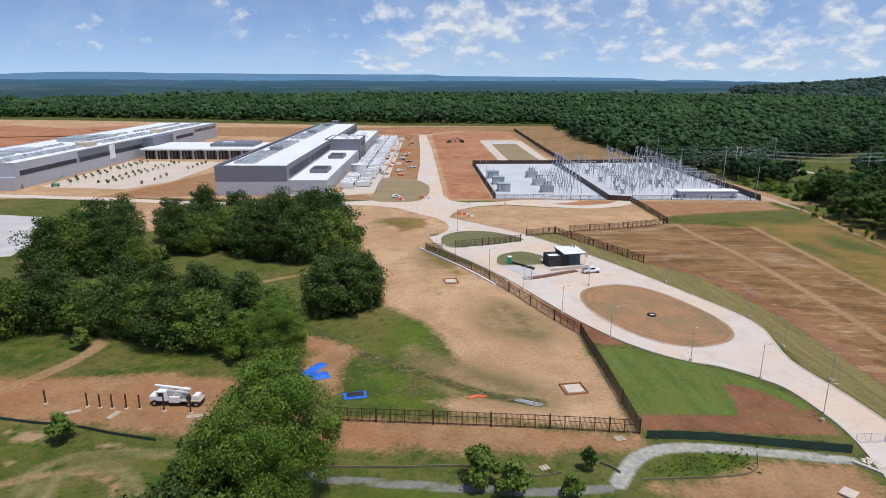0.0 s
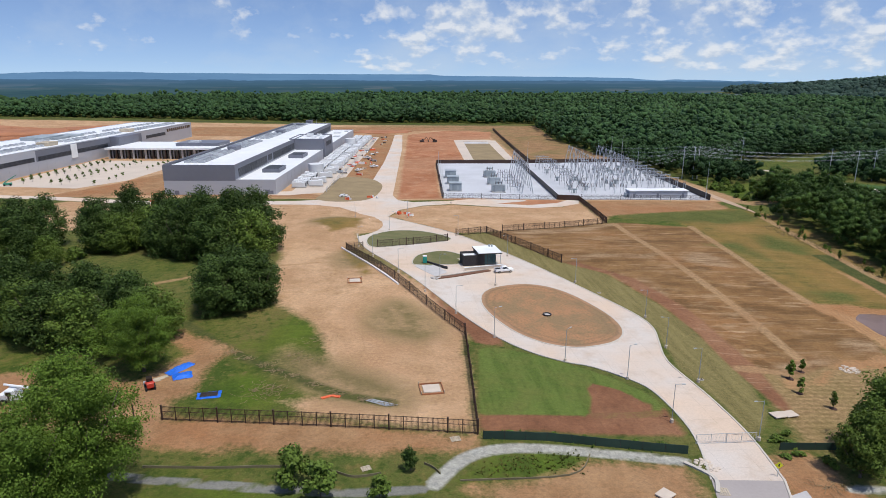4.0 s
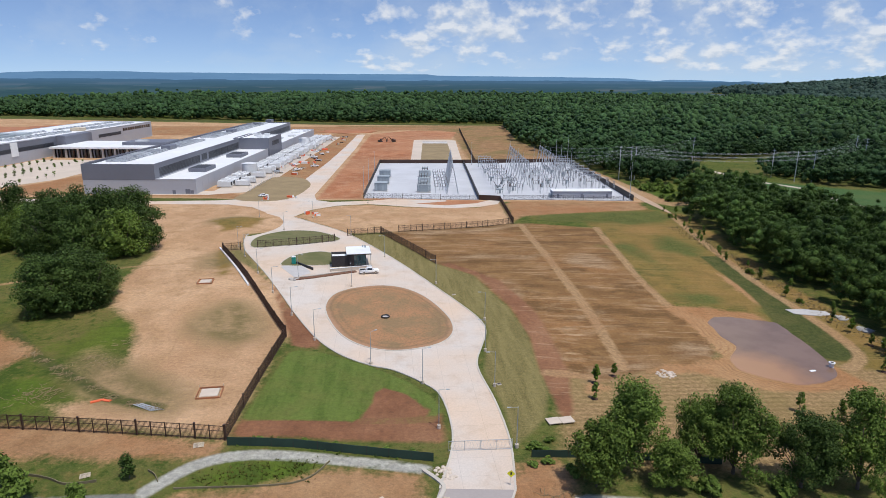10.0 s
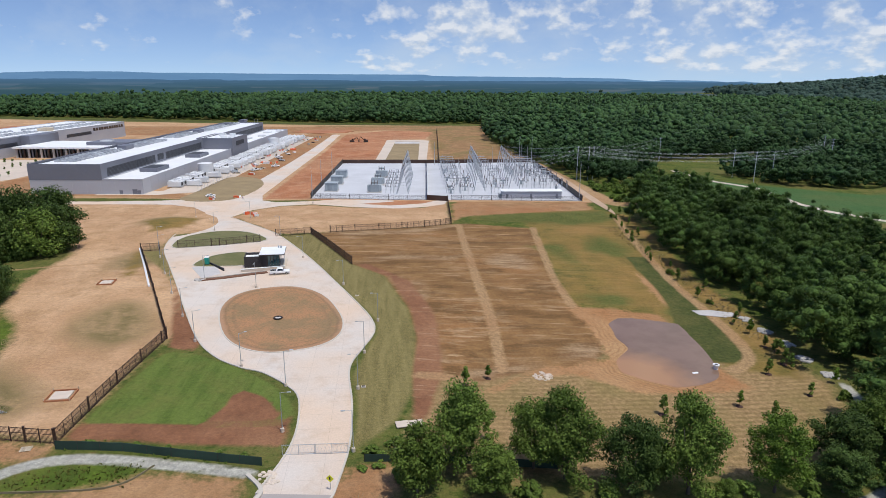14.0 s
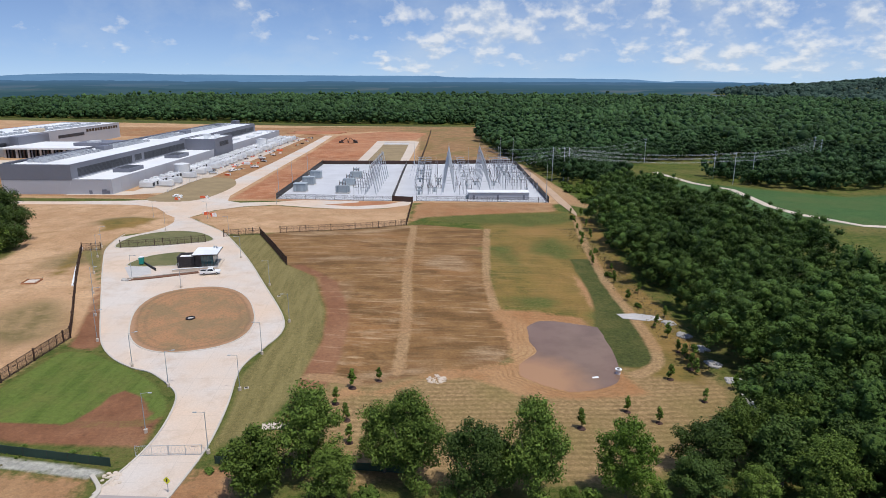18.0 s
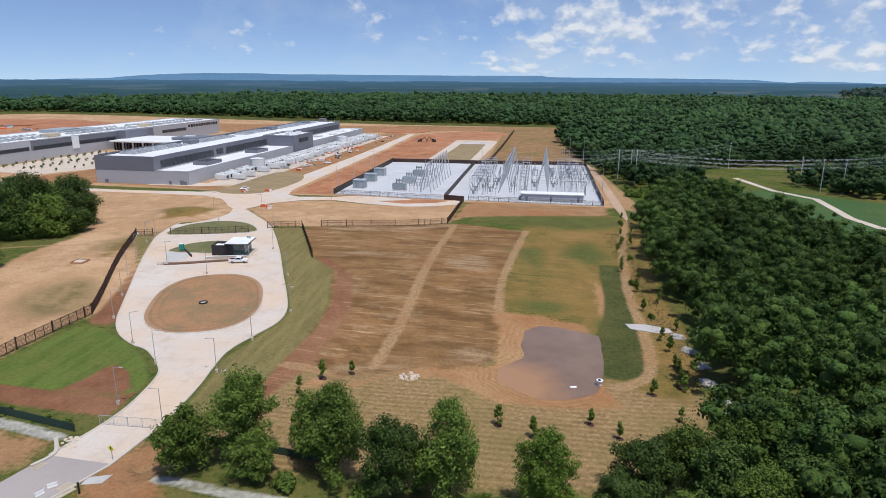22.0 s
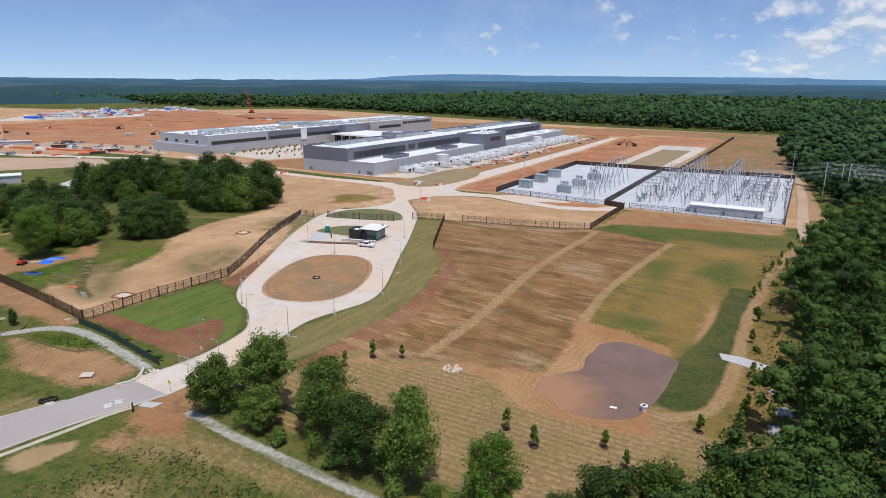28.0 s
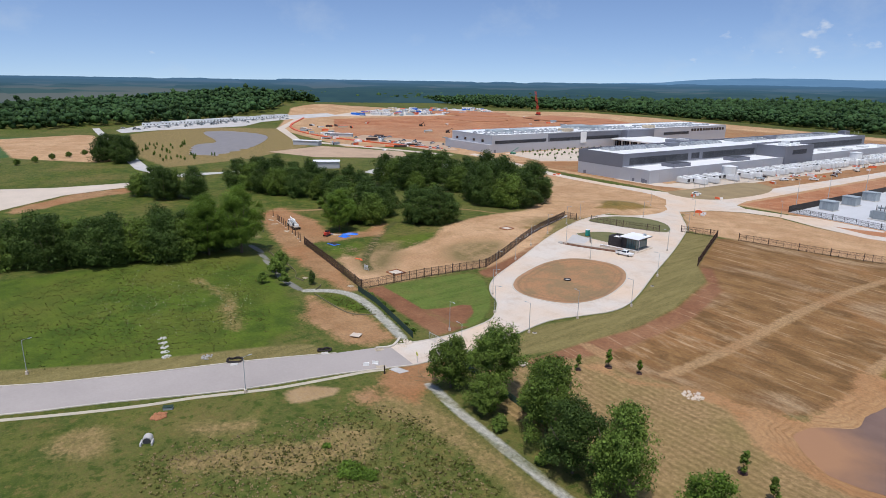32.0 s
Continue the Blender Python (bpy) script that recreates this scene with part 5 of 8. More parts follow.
    "plaza": tree_meshes(24, 3.4, 0.8, 1.2, 8, 0.5, 14, 0.24, "leaf", 0.06),
    "shrub": tree_meshes(20, 1.9, 1.3, 0.1, 14, 0.55, 50, 0.18, "leaf", 0.04),
    "bramble": tree_meshes(25, 1.5, 2.0, -0.2, 60, 0.5, 70, 0.1, "leaf_light", 0.03),
    "conifer": tree_meshes(21, 6.0, 1.5, 0.5, 30, 0.75, 80, 0.17, "leaf_dark", 0.1),
}
LABELS = {"ash": "slender bright green tree by the gravel path", "tall_b": "tall many-limbed green tree", "dark": "broad dull dark green tree", "big": "very large spreading yellow-green tree", "grove_c": "tall rounded green tree in a dense grove", "plaza": "slender young tree on the paved plaza",
          "tall": "tall leafy deciduous tree with a full green crown", "broad": "broad dark green deciduous tree", "bushy": "bushy green tree branching near the ground",
          "pale": "large yellow-green leafy tree", "grove": "dark green oak-like tree in a dense grove", "grove_b": "mid-green rounded tree in a dense grove", "small": "small young tree on the grass",
          "sapling": "newly planted small green sapling", "sapling_pale": "newly planted yellow-green sapling", "shrub": "low green leafy shrub on rough ground", "bramble": "low bright green bramble bush in the meadow", "conifer": "small dark evergreen tree on grass"}
rt = random.Random(7)
MULCH = bm_mesh("mulch_ring", rod(bmesh.new(), (0, 0, -0.3), (0, 0, 0.1), 0.85, 0.6, 14), M["mulch"])


def tree(kind, x, y, scale=1.0, tall=1.0, category="tree", group="", label=""):
    tk, cr = KINDS[kind]
    m = pose(x, y, gz(x, y), 0, 0, rt.uniform(0, 360))
    t = thing("sapling" if "sapling" in kind else "shrub" if kind in ("shrub", "bramble") else "tree", label or LABELS[kind], category, m, group)
    t.scale = (scale, scale, scale * tall)
    part("trunk", tk, None, t), part("crown", cr, None, t)
    if "sapling" in kind and group == "staked saplings":
        part("mulch_ring", MULCH, None, t, "dark mulch round the stem")
    return t


# row along the gravel path
ROW = [("tall", 36.9, -62.8, 1.1, 1.0), ("bushy", 30.2, -68, 1.15, 1.08), ("bushy", 41.2, -68.7, 0.95, 0.95), ("tall_b", 52.4, -65.5, 1.08, 1.03), ("tall", 48.2, -62.8, 0.92, 0.98), ("dark", 61, -69, 1.02, 1.03),
       ("tall_b", 69.6, -69.5, 1.02, 1.2), ("bushy", 66, -66, 0.8, 1.1), ("ash", 83, -69.5, 0.98, 0.98), ("broad", 97, -64, 0.95, 0.95), ("tall", 104, -61, 0.9, 0.95), ("broad", 93.5, -70, 0.75, 0.9),
       ("bushy", 101, -72, 0.8, 1.0), ("broad", 108, -67, 1.0, 1.0), ("tall", 112, -60, 1.0, 1.0), ("broad", 118, -68, 1.1, 1.0), ("tall", 110, -74, 1.0, 0.95)]
ROW += [("shrub", 27.5, -65, 1.0, 1.0), ("shrub", 46, -70, 1.5, 1.0), ("shrub", 57.5, -70.5, 1.6, 1.0), ("bushy", 74.5, -71, 0.45, 0.9), ("shrub", 78, -70, 1.4, 1.0), ("shrub", 88, -70, 1.6, 1.0)]
for k, x, y, s, t in ROW:
    tree(k, x, y, s, t, group="trees along the gravel path")
# groves and single trees of the hollow at the left
GROVE = [(-138, 82), (-128, 84), (-116, 86), (-104, 86), (-93, 82), (-85, 74), (-81, 64), (-83, 55), (-92, 50), (-102, 53), (-112, 59), (-124, 64), (-133, 66), (-98, 66), (-110, 73), (-122, 75), (-91, 66), (-88, 58), (-104, 62), (-117, 68), (-130, 74), (-97, 75)]
for i, (x, y) in enumerate(GROVE):
    tree(("grove", "grove_c", "grove", "grove_b")[i % 4], x + rt.uniform(-2, 2), y + rt.uniform(-2, 2), rt.uniform(1.2, 1.45), rt.uniform(0.88, 1.05), group="trees of the grove")
for x, y, k, s in ((-75.5, 4.5, "grove", 1.12), (-80.5, 3, "grove_c", 1.05), (-71, 6.5, "grove_c", 1.0), (-76.5, 11, "grove", 1.15), (-81, 9, "grove", 1.05), (-71.5, 12.5, "grove", 0.95), (-87, 79, "shrub", 2.0), (-89, 86, "shrub", 2.2), (-91, 83, "bushy", 0.7), (-92, 92, "bushy", 0.55)):
    tree(k, x, y, s, 0.92)
for x, y, k, s in ((-87, -26, "big", 0.84), (-95, -18, "pale", 1.0), (-97, -9, "grove", 1.15), (-90, -10, "grove_b", 1.1), (-105, -12, "grove_b", 1.15), (-113, -10, "grove", 1.1), (-107, -1, "grove_c", 1.1), (-119, -4, "grove_b", 1.15), (-127, -2, "grove", 1.1),
                   (-119, 6, "grove", 1.1), (-133, 0, "grove_b", 1.1), (-104, 4, "grove_b", 0.95), (-98, 0, "grove", 1.0), (-128, 8, "grove_c", 1.1), (-142, 2, "grove", 1.15), (-150, 0, "grove_b", 1.15), (-158, 4, "grove", 1.1), (-146, 12, "grove_c", 1.1), (-112, 12, "grove", 0.9)):
    tree(k, x, y, s, 0.95)
for x, y, k, s in ((-148, 45, "grove", 1.3), (-154, 45, "grove_b", 1.4), (-163, 44, "grove", 1.35), (-164, 56, "grove_b", 1.35), (-155, 56, "grove", 1.35), (-147, 54, "grove_c", 1.25), (-168, 76, "grove_b", 1.3), (-159, 68, "grove", 1.4), (-153, 74, "grove_c", 1.25), (-140, 47, "grove_b", 0.9), (-136, 55, "shrub", 2.5),
                   (-162, -6, "grove", 1.15), (-172, -12, "grove_b", 1.2), (-182, -14, "grove", 1.3), (-192, -16, "grove_b", 1.3), (-202, -20, "grove", 1.2), (-176, -2, "grove", 1.2), (-190, -4, "grove_c", 1.2), (-204, -8, "grove", 1.2), (-168, 4, "grove_c", 1.2),
                   (-184, -48, "grove", 1.2), (-193, -56, "grove_b", 1.25), (-200, -60, "grove", 1.15), (-188, -60, "grove_c", 1.1), (-205, -66, "grove_b", 1.0)):
    tree(k, x, y, s, 0.95)
tree("small", -131, -10.5, 1.0), tree("small", -118, -47.5, 1.05)
# wood at the left of the street
WOOD = [(-84.5, -60), (-89.5, -61), (-92, -80), (-97, -92), (-106, -104), (-114, -128), (-98, -128), (-92.5, -111), (-86.5, -102), (-83, -91), (-82.5, -78)]
gxs, gys = np.meshgrid(np.arange(-114, -78, 6.2), np.arange(-130, -58, 6.2))
for x, y in zip(gxs.ravel() + np.random.RandomState(3).uniform(-3, 3, gxs.size), gys.ravel() + np.random.RandomState(4).uniform(-3, 3, gxs.size)):
    if sdf(np.array([x]), np.array([y]), WOOD)[0] > 0.3:
        tree(("grove", "grove_b", "grove_c")[rt.randrange(3)], x, y, rt.uniform(0.95, 1.25), rt.uniform(0.85, 1.05), group="trees of the roadside wood")
for x, y, k, s in ((-80.5, -65.5, "big", 1.12), (-84, -75, "big", 1.0)):
    tree(k, x, y, s, 1.0)
for x, y, k, s in ((-53, -64.5, "small", 1.3), (-49, -68, "small", 1.2), (-36.5, -62.8, "conifer", 0.75), (-41, -69, "small", 0.8), (-46, -73, "small", 0.7)):
    tree(k, x, y, s, 1.0)
# staked saplings
for i, (x, y) in enumerate(((41.2, -34.5), (46.3, -30.9), (38.7, -41.3), (41.2, -47.3), (42.2, -54.6), (76.1, -46.3), (82.2, -49.3), (92.6, -43.2), (97, -47.5), (106.4, -30.2), (113.7, -17), (109, -40), (112.5, -26))):
    tree("sapling_pale" if i in (0, 1, 7) else "sapling", x, y, rt.uniform(0.85, 1.25), 1.0, group="staked saplings")
for i in range(27):
    f = i / 26
    y = 128 - 170 * f + rt.uniform(-1.5, 1.5)
    x = 113.5 + 14 * (y > 60) * (y - 60) / 70 + rt.uniform(-0.8, 1.2) + (4.5 if i % 3 == 1 else 0)
    tree(("sapling", "sapling_pale", "shrub", "sapling")[i % 4], x, y, rt.uniform(0.8, 1.25), 1.0, group="young planting along the wood")
for i in range(30):  # brush between the substation and the wood
    tree("shrub", 139 + rt.uniform(0, 34), 152 + rt.uniform(0, 50), rt.uniform(1.2, 2.4), rt.uniform(0.8, 1.3), group="brush by the substation")
for v in range(13):  # plaza trees in rows
    for u in (0, 1, 4, 5, 8.5):
        if rt.random() < 0.85:
            tree("plaza", -243 + u * 5.4 + v * 0.9, 222 + v * 7.4 - u * 0.9, rt.uniform(0.8, 1.15), 1.0, group="plaza trees")
for i in range(7):
    tree("bushy", -352 - i * 9 + rt.uniform(-3, 3), -112 + i * 11, 0.6, 0.8, group="trees by the lane")
for x, y in ((-345, -40), (-336, -46), (-355, -44), (-352, -54), (-366, -48)):
    tree("grove", x, y, 1.3, 1.0)
for i in range(110):
    x, y = -320 - rt.uniform(0, 130), -24 + rt.uniform(0, 110)
    if sdf(np.array([x]), np.array([y]), BASIN)[0] < -4 and y < 90 - (x + 450) * 0.62:
        tree("sapling_pale", x, y, 1.1, 0.9, group="young trees round the basin")

# ---- woods, countless trees ----
def inside_poly(P, poly):
    return sdf(P[:, 0], P[:, 1], poly) > 0


def scatter(rs, poly, step):
    xs, ys = [q[0] for q in poly], [q[1] for q in poly]
    gx, gy = np.meshgrid(np.arange(min(xs), max(xs), step), np.arange(min(ys), max(ys), step))
    P = np.stack([gx.ravel(), gy.ravel()], -1) + rs.uniform(-0.45, 0.45, (gx.size, 2)) * step
    return P[inside_poly(P, poly)]


def blob_shape(full):
    bm = bmesh.new()
    bmesh.ops.create_icosphere(bm, subdivisions=1, radius=1.0)
    if not full:
        bmesh.ops.delete(bm, geom=[f for f in bm.faces if f.calc_center_median().z < -0.3], context="FACES")
        bm.verts.index_update()
    V, F = np.array([v.co for v in bm.verts]), np.array([[v.index for v in f.verts] for f in bm.faces])
    bm.free()
    return V, F


def value_noise(rs, X, Y, cell):
    """Smooth random values from 0 to 1 on a plane."""
    G = rs.uniform(0, 1, (160, 160))
    u, v = X / cell % 158, Y / cell % 158
    i, j = np.floor(u).astype(int), np.floor(v).astype(int)
    a, b = u - i, v - j
    a, b = a * a * (3 - 2 * a), b * b * (3 - 2 * b)
    return G[i, j] * (1 - a) * (1 - b) + G[i + 1, j] * a * (1 - b) + G[i, j + 1] * (1 - a) * b + G[i + 1, j + 1] * a * b


def woods(name, label, polys, seed, mat, skirt=False):
    """Crowns of rounded, uneven clumps with loose leaf faces over them, one sheet of stuff: polys of (outline, spacing, crown radius, height, clumps, faces, leaf size)."""
    rs, verts, faces, tones = np.random.RandomState(seed), [], [], []
    count = 0
    for poly, step, r, h, nc, per, leaf in polys:
        P = scatter(rs, poly, step)
        z = lie(P[:, 0], P[:, 1])
        k = len(P)
        swell, mood = value_noise(rs, P[:, 0], P[:, 1], 48), value_noise(rs, P[:, 0], P[:, 1], 90)
        H = h * rs.uniform(0.66, 1.12, k) * (0.78 + 0.45 * swell)
        R = r * rs.uniform(0.62, 1.35, k)
        BLOB_V, BLOB_F = blob_shape(leaf < 0.8)
        D = rs.normal(size=(k, nc, 3))
        D /= np.linalg.norm(D, axis=2, keepdims=True)
        D[:, :, 2] = D[:, :, 2] if skirt else np.abs(D[:, :, 2]) * 1.1 - 0.35
        q = rs.uniform(0.35, 0.92, (k, nc, 1))
        C = (np.stack([P[:, 0], P[:, 1], z + H * 0.55], -1)[:, None, :] + D * q * np.stack([R, R, H * 0.45], -1)[:, None, :]).reshape(-1, 3)
        rad = np.repeat(R * (0.31 if nc > 20 else 0.36 if nc > 8 else 0.42), nc) * rs.uniform(0.55, 1.4, k * nc)
        tone = np.repeat(np.clip(rs.normal(0.5, 0.2, k) + (mood - 0.5) * 0.7, 0, 1), nc)
        # the clumps
        B = C[:, None, :] + BLOB_V[None] * (rad[:, None] * (rs.uniform(0.42, 0.78, (len(C), len(BLOB_V))) if nc > 20 else rs.uniform(0.36, 0.92, (len(C), len(BLOB_V)))) * (1.0 if nc > 9 else 1.24))[:, :, None] * np.array([1, 1, 0.85])
        verts.append(B.reshape(-1, 3)), tones.append(np.repeat(tone, len(BLOB_V)))
        faces.append((BLOB_F[None] + (count + np.arange(len(C)) * len(BLOB_V))[:, None, None]).reshape(-1, 3))
        count += len(C) * len(BLOB_V)
        # the leaves
        Q = leaf_quads(rs, C, rad, per, leaf, 0.85, 0.2, 0.3)
        verts.append(Q.reshape(-1, 3)), tones.append(np.repeat(tone, per * 4))
        faces.append(count + np.arange(len(Q) * 4).reshape(-1, 4))
        count += len(Q) * 4
    me = bpy.data.meshes.new(name)
    me.vertices.add(count)
    me.vertices.foreach_set("co", np.concatenate(verts).astype(np.float32).ravel())
    size = np.concatenate([np.full(len(f), f.shape[1]) for f in faces])
    me.loops.add(int(size.sum())), me.polygons.add(len(size))
    me.loops.foreach_set("vertex_index", np.concatenate([f.ravel() for f in faces]).astype(np.int32))
    me.polygons.foreach_set("loop_start", (np.cumsum(size) - size).astype(np.int32))
    me.polygons.foreach_set("loop_total", size.astype(np.int32))
    me.polygons.foreach_set("use_smooth", size == 3)
    me.materials.append(M[mat])
    me.update(calc_edges=True)
    me.attributes.new("tone", "FLOAT", "POINT").data.foreach_set("value", np.concatenate(tones).astype(np.float32))
    return tagged(new(name, me), label, "woods", kind="stuff")


woods("wood_creek", "dense dark green wood along the creek", [
    ([(148, 142), (135, 118), (127, 90), (125, 66), (124, 30), (124, 4), (122, -17), (118.5, -36), (111, -57), (116, -90), (150, -95), (172, -60), (181, 15), (189, 55), (193, 92), (190, 118), (180, 137), (176, 158), (160, 166), (149, 160)], 7.4, 6.0, 16.5, 24, 66, 0.28)], 31, "leaf_woods", True)
woods("wood_far", "wide dark green forest behind the site", [
    ([(140, 330), (128, 350), (126, 470), (150, 668), (-60, 690), (-300, 745), (-640, 810), (-640, 850), (-300, 790), (-60, 735), (200, 720), (260, 560), (330, 420), (250, 360)], 7.8, 6.4, 16, 8, 9, 0.5),
    ([(137, 304), (139, 237), (143, 208), (175, 206), (192, 238), (205, 304), (258, 322), (328, 347), (420, 335), (330, 420), (250, 362), (140, 332)], 7.2, 5.8, 14, 12, 24, 0.42),
    ([(-640, 850), (-300, 790), (-60, 735), (200, 720), (260, 560), (330, 420), (470, 330), (900, 420), (1100, 800), (1000, 1250), (600, 1350), (0, 1300), (-400, 1250), (-700, 1050)], 12, 9.0, 18, 5, 4, 0.85),
    ([(238, 250), (252, 226), (266, 196), (288, 188), (420, 205), (430, 330), (330, 338), (314, 316), (262, 262)], 8.0, 6.4, 13, 11, 22, 0.48),
    ([(330, 70), (700, 40), (900, 300), (700, 400), (470, 330), (430, 220)], 14, 9.5, 15, 6, 9, 0.85)], 32, "leaf_forest_haze", True)
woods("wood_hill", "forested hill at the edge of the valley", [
    ([(900, 420), (2600, 300), (3400, 1500), (3000, 2600), (2200, 3300), (1480, 2600), (1000, 1750), (1000, 1230), (1100, 800)], 27, 18, 19, 4, 3, 1.6)], 33, "leaf_far_haze")
woods("wood_left", "distant green woods beyond the open site", [
    ([(-655, -20), (-670, 85), (-735, 190), (-800, 262), (-915, 350), (-1000, 450), (-1180, 440), (-1100, 100), (-900, -150), (-700, -120), (-650, -60)], 12.5, 8.5, 19, 7, 8, 0.75),
    ([(-1200, -500), (-700, -260), (-640, -120), (-700, -110), (-1000, -160), (-1400, -200)], 15, 10, 17, 6, 6, 0.78),
    ([(-1300, 700), (-950, 1150), (-650, 850), (-640, 1050), (-1100, 1500), (-1700, 1200), (-1800, 600)], 20, 13, 16, 5, 5, 1.0),
    ([(-1300, 800), (-1160, 835), (-1000, 770), (-800, 770), (-640, 815), (-640, 900), (-900, 1010), (-1400, 1010)], 12.5, 8.6, 18, 6, 6, 0.78)], 34, "leaf_forest_haze", True)

# ---- the far country: a plain of woods and fields, and low ridges, kilometres off, with blue haze painted into their glow ----
# emission only: the haze colours are painted in and take no light
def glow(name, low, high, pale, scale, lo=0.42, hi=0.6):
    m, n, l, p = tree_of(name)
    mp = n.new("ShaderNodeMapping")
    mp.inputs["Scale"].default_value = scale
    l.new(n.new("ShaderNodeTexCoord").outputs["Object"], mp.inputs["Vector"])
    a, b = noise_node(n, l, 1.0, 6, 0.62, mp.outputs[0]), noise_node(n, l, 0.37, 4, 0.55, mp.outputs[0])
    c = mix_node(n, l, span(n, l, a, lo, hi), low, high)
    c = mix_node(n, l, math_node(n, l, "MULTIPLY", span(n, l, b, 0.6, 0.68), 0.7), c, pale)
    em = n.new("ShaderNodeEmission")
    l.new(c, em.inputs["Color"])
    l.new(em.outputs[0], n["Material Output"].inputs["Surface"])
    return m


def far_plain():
    """Rolling country of woods and fields out to the foot of the ridge: woods stand a crown's height above the fields.
    Distance haze is painted into its emission.
    """
    rs = np.random.RandomState(51)
    ang, rad = np.radians(np.linspace(-128, 64, 760)), 1330 * (4720 / 1330) ** np.linspace(0, 1, 84)
    A, R = np.meshgrid(ang, rad)
    X, Y = np.sin(A) * R, np.cos(A) * R
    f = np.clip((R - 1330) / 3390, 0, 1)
    wood = value_noise(rs, X, Y, 420) * 0.6 + value_noise(rs, X, Y, 150) * 0.4
    wood = np.clip((wood - 0.43) / 0.05, 0, 1)
    field = value_noise(rs, X, Y, 210) * 0.7 + value_noise(rs, X, Y, 60) * 0.3
    crown = value_noise(rs, X, Y, 34)
    for q in ([(-1678, -10), (-1856, 394), (-1264, 140), (-1370, -33)], [(-2828, 165), (-2700, 330), (-2420, 180), (-2540, 54)], [(-4289, 988), (-3985, 1421), (-2800, 1023), (-3000, 800)], [(-3700, 1900), (-2300, 1400), (-1860, 882), (-2600, 1200)], [(394, 1475), (521, 1495), (470, 1345), (387, 1378)],
              [(760, 2250), (1000, 2300), (980, 2120), (800, 2080)], [(-500, 2400), (-200, 2500), (-150, 2250), (-420, 2200)]):
        cleared = np.clip(sdf(X, Y, q) / 30 + 0.5, 0, 1)
        wood, field = wood * (1 - cleared), field * (1 - cleared) + 0.7 * cleared
    Z = 6 + 26 * f + wood * (5 + 4 * crown) + 4 * value_noise(rs, X, Y, 700)
    Z = -4 + (Z + 4) * np.clip((R - 1345) / 160, 0, 1)
    k, m = len(ang), len(rad)
    idx = np.arange(k * m).reshape(m, k)
    F = np.stack([idx[:-1, :-1], idx[:-1, 1:], idx[1:, 1:], idx[1:, :-1]], -1).reshape(-1, 4)
    mt, n, l, p = tree_of("far_haze_glow")
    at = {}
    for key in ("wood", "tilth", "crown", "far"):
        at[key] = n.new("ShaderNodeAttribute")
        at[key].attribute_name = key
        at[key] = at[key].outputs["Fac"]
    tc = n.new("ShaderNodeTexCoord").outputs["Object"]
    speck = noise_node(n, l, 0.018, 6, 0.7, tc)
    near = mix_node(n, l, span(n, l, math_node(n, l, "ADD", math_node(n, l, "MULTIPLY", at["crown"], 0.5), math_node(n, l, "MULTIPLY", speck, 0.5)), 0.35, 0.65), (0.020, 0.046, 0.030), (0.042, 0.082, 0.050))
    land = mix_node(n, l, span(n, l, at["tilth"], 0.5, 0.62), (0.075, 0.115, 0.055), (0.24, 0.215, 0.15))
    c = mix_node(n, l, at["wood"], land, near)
    # air haze painted in: the colour turns bluer and paler with distance
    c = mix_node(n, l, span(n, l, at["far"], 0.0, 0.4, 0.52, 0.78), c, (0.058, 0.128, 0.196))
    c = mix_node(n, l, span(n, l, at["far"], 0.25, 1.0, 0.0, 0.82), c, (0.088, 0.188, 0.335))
    # the plain glows by itself, so sun and shade don't act on it
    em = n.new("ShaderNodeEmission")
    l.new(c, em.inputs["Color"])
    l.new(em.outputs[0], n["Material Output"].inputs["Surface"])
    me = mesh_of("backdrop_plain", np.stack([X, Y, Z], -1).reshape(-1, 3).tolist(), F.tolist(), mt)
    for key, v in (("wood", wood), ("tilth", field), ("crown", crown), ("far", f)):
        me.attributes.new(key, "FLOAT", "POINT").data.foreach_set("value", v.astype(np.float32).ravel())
    return tagged(new("backdrop_plain", me), "plain of woods and fields in the distance, haze painted into its glow", "backdrop", kind="structure")


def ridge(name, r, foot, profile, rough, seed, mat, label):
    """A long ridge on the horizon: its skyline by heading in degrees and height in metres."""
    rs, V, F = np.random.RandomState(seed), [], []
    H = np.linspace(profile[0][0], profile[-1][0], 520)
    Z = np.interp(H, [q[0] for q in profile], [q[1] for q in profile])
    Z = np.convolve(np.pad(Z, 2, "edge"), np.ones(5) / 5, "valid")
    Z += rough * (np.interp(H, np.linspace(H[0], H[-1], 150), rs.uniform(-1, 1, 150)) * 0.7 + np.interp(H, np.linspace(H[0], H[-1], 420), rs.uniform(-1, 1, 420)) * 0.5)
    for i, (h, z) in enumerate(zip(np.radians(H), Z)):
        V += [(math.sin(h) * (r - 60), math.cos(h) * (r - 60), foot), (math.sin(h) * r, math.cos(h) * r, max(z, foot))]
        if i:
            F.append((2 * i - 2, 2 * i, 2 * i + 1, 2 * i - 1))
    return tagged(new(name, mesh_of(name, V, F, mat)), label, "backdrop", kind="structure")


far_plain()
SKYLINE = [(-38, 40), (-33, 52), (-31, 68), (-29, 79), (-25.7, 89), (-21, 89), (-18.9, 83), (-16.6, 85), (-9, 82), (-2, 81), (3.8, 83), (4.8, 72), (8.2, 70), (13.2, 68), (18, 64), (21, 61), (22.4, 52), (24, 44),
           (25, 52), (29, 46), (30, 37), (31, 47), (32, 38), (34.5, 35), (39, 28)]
# the ridge's blue is air haze, painted as an even glow
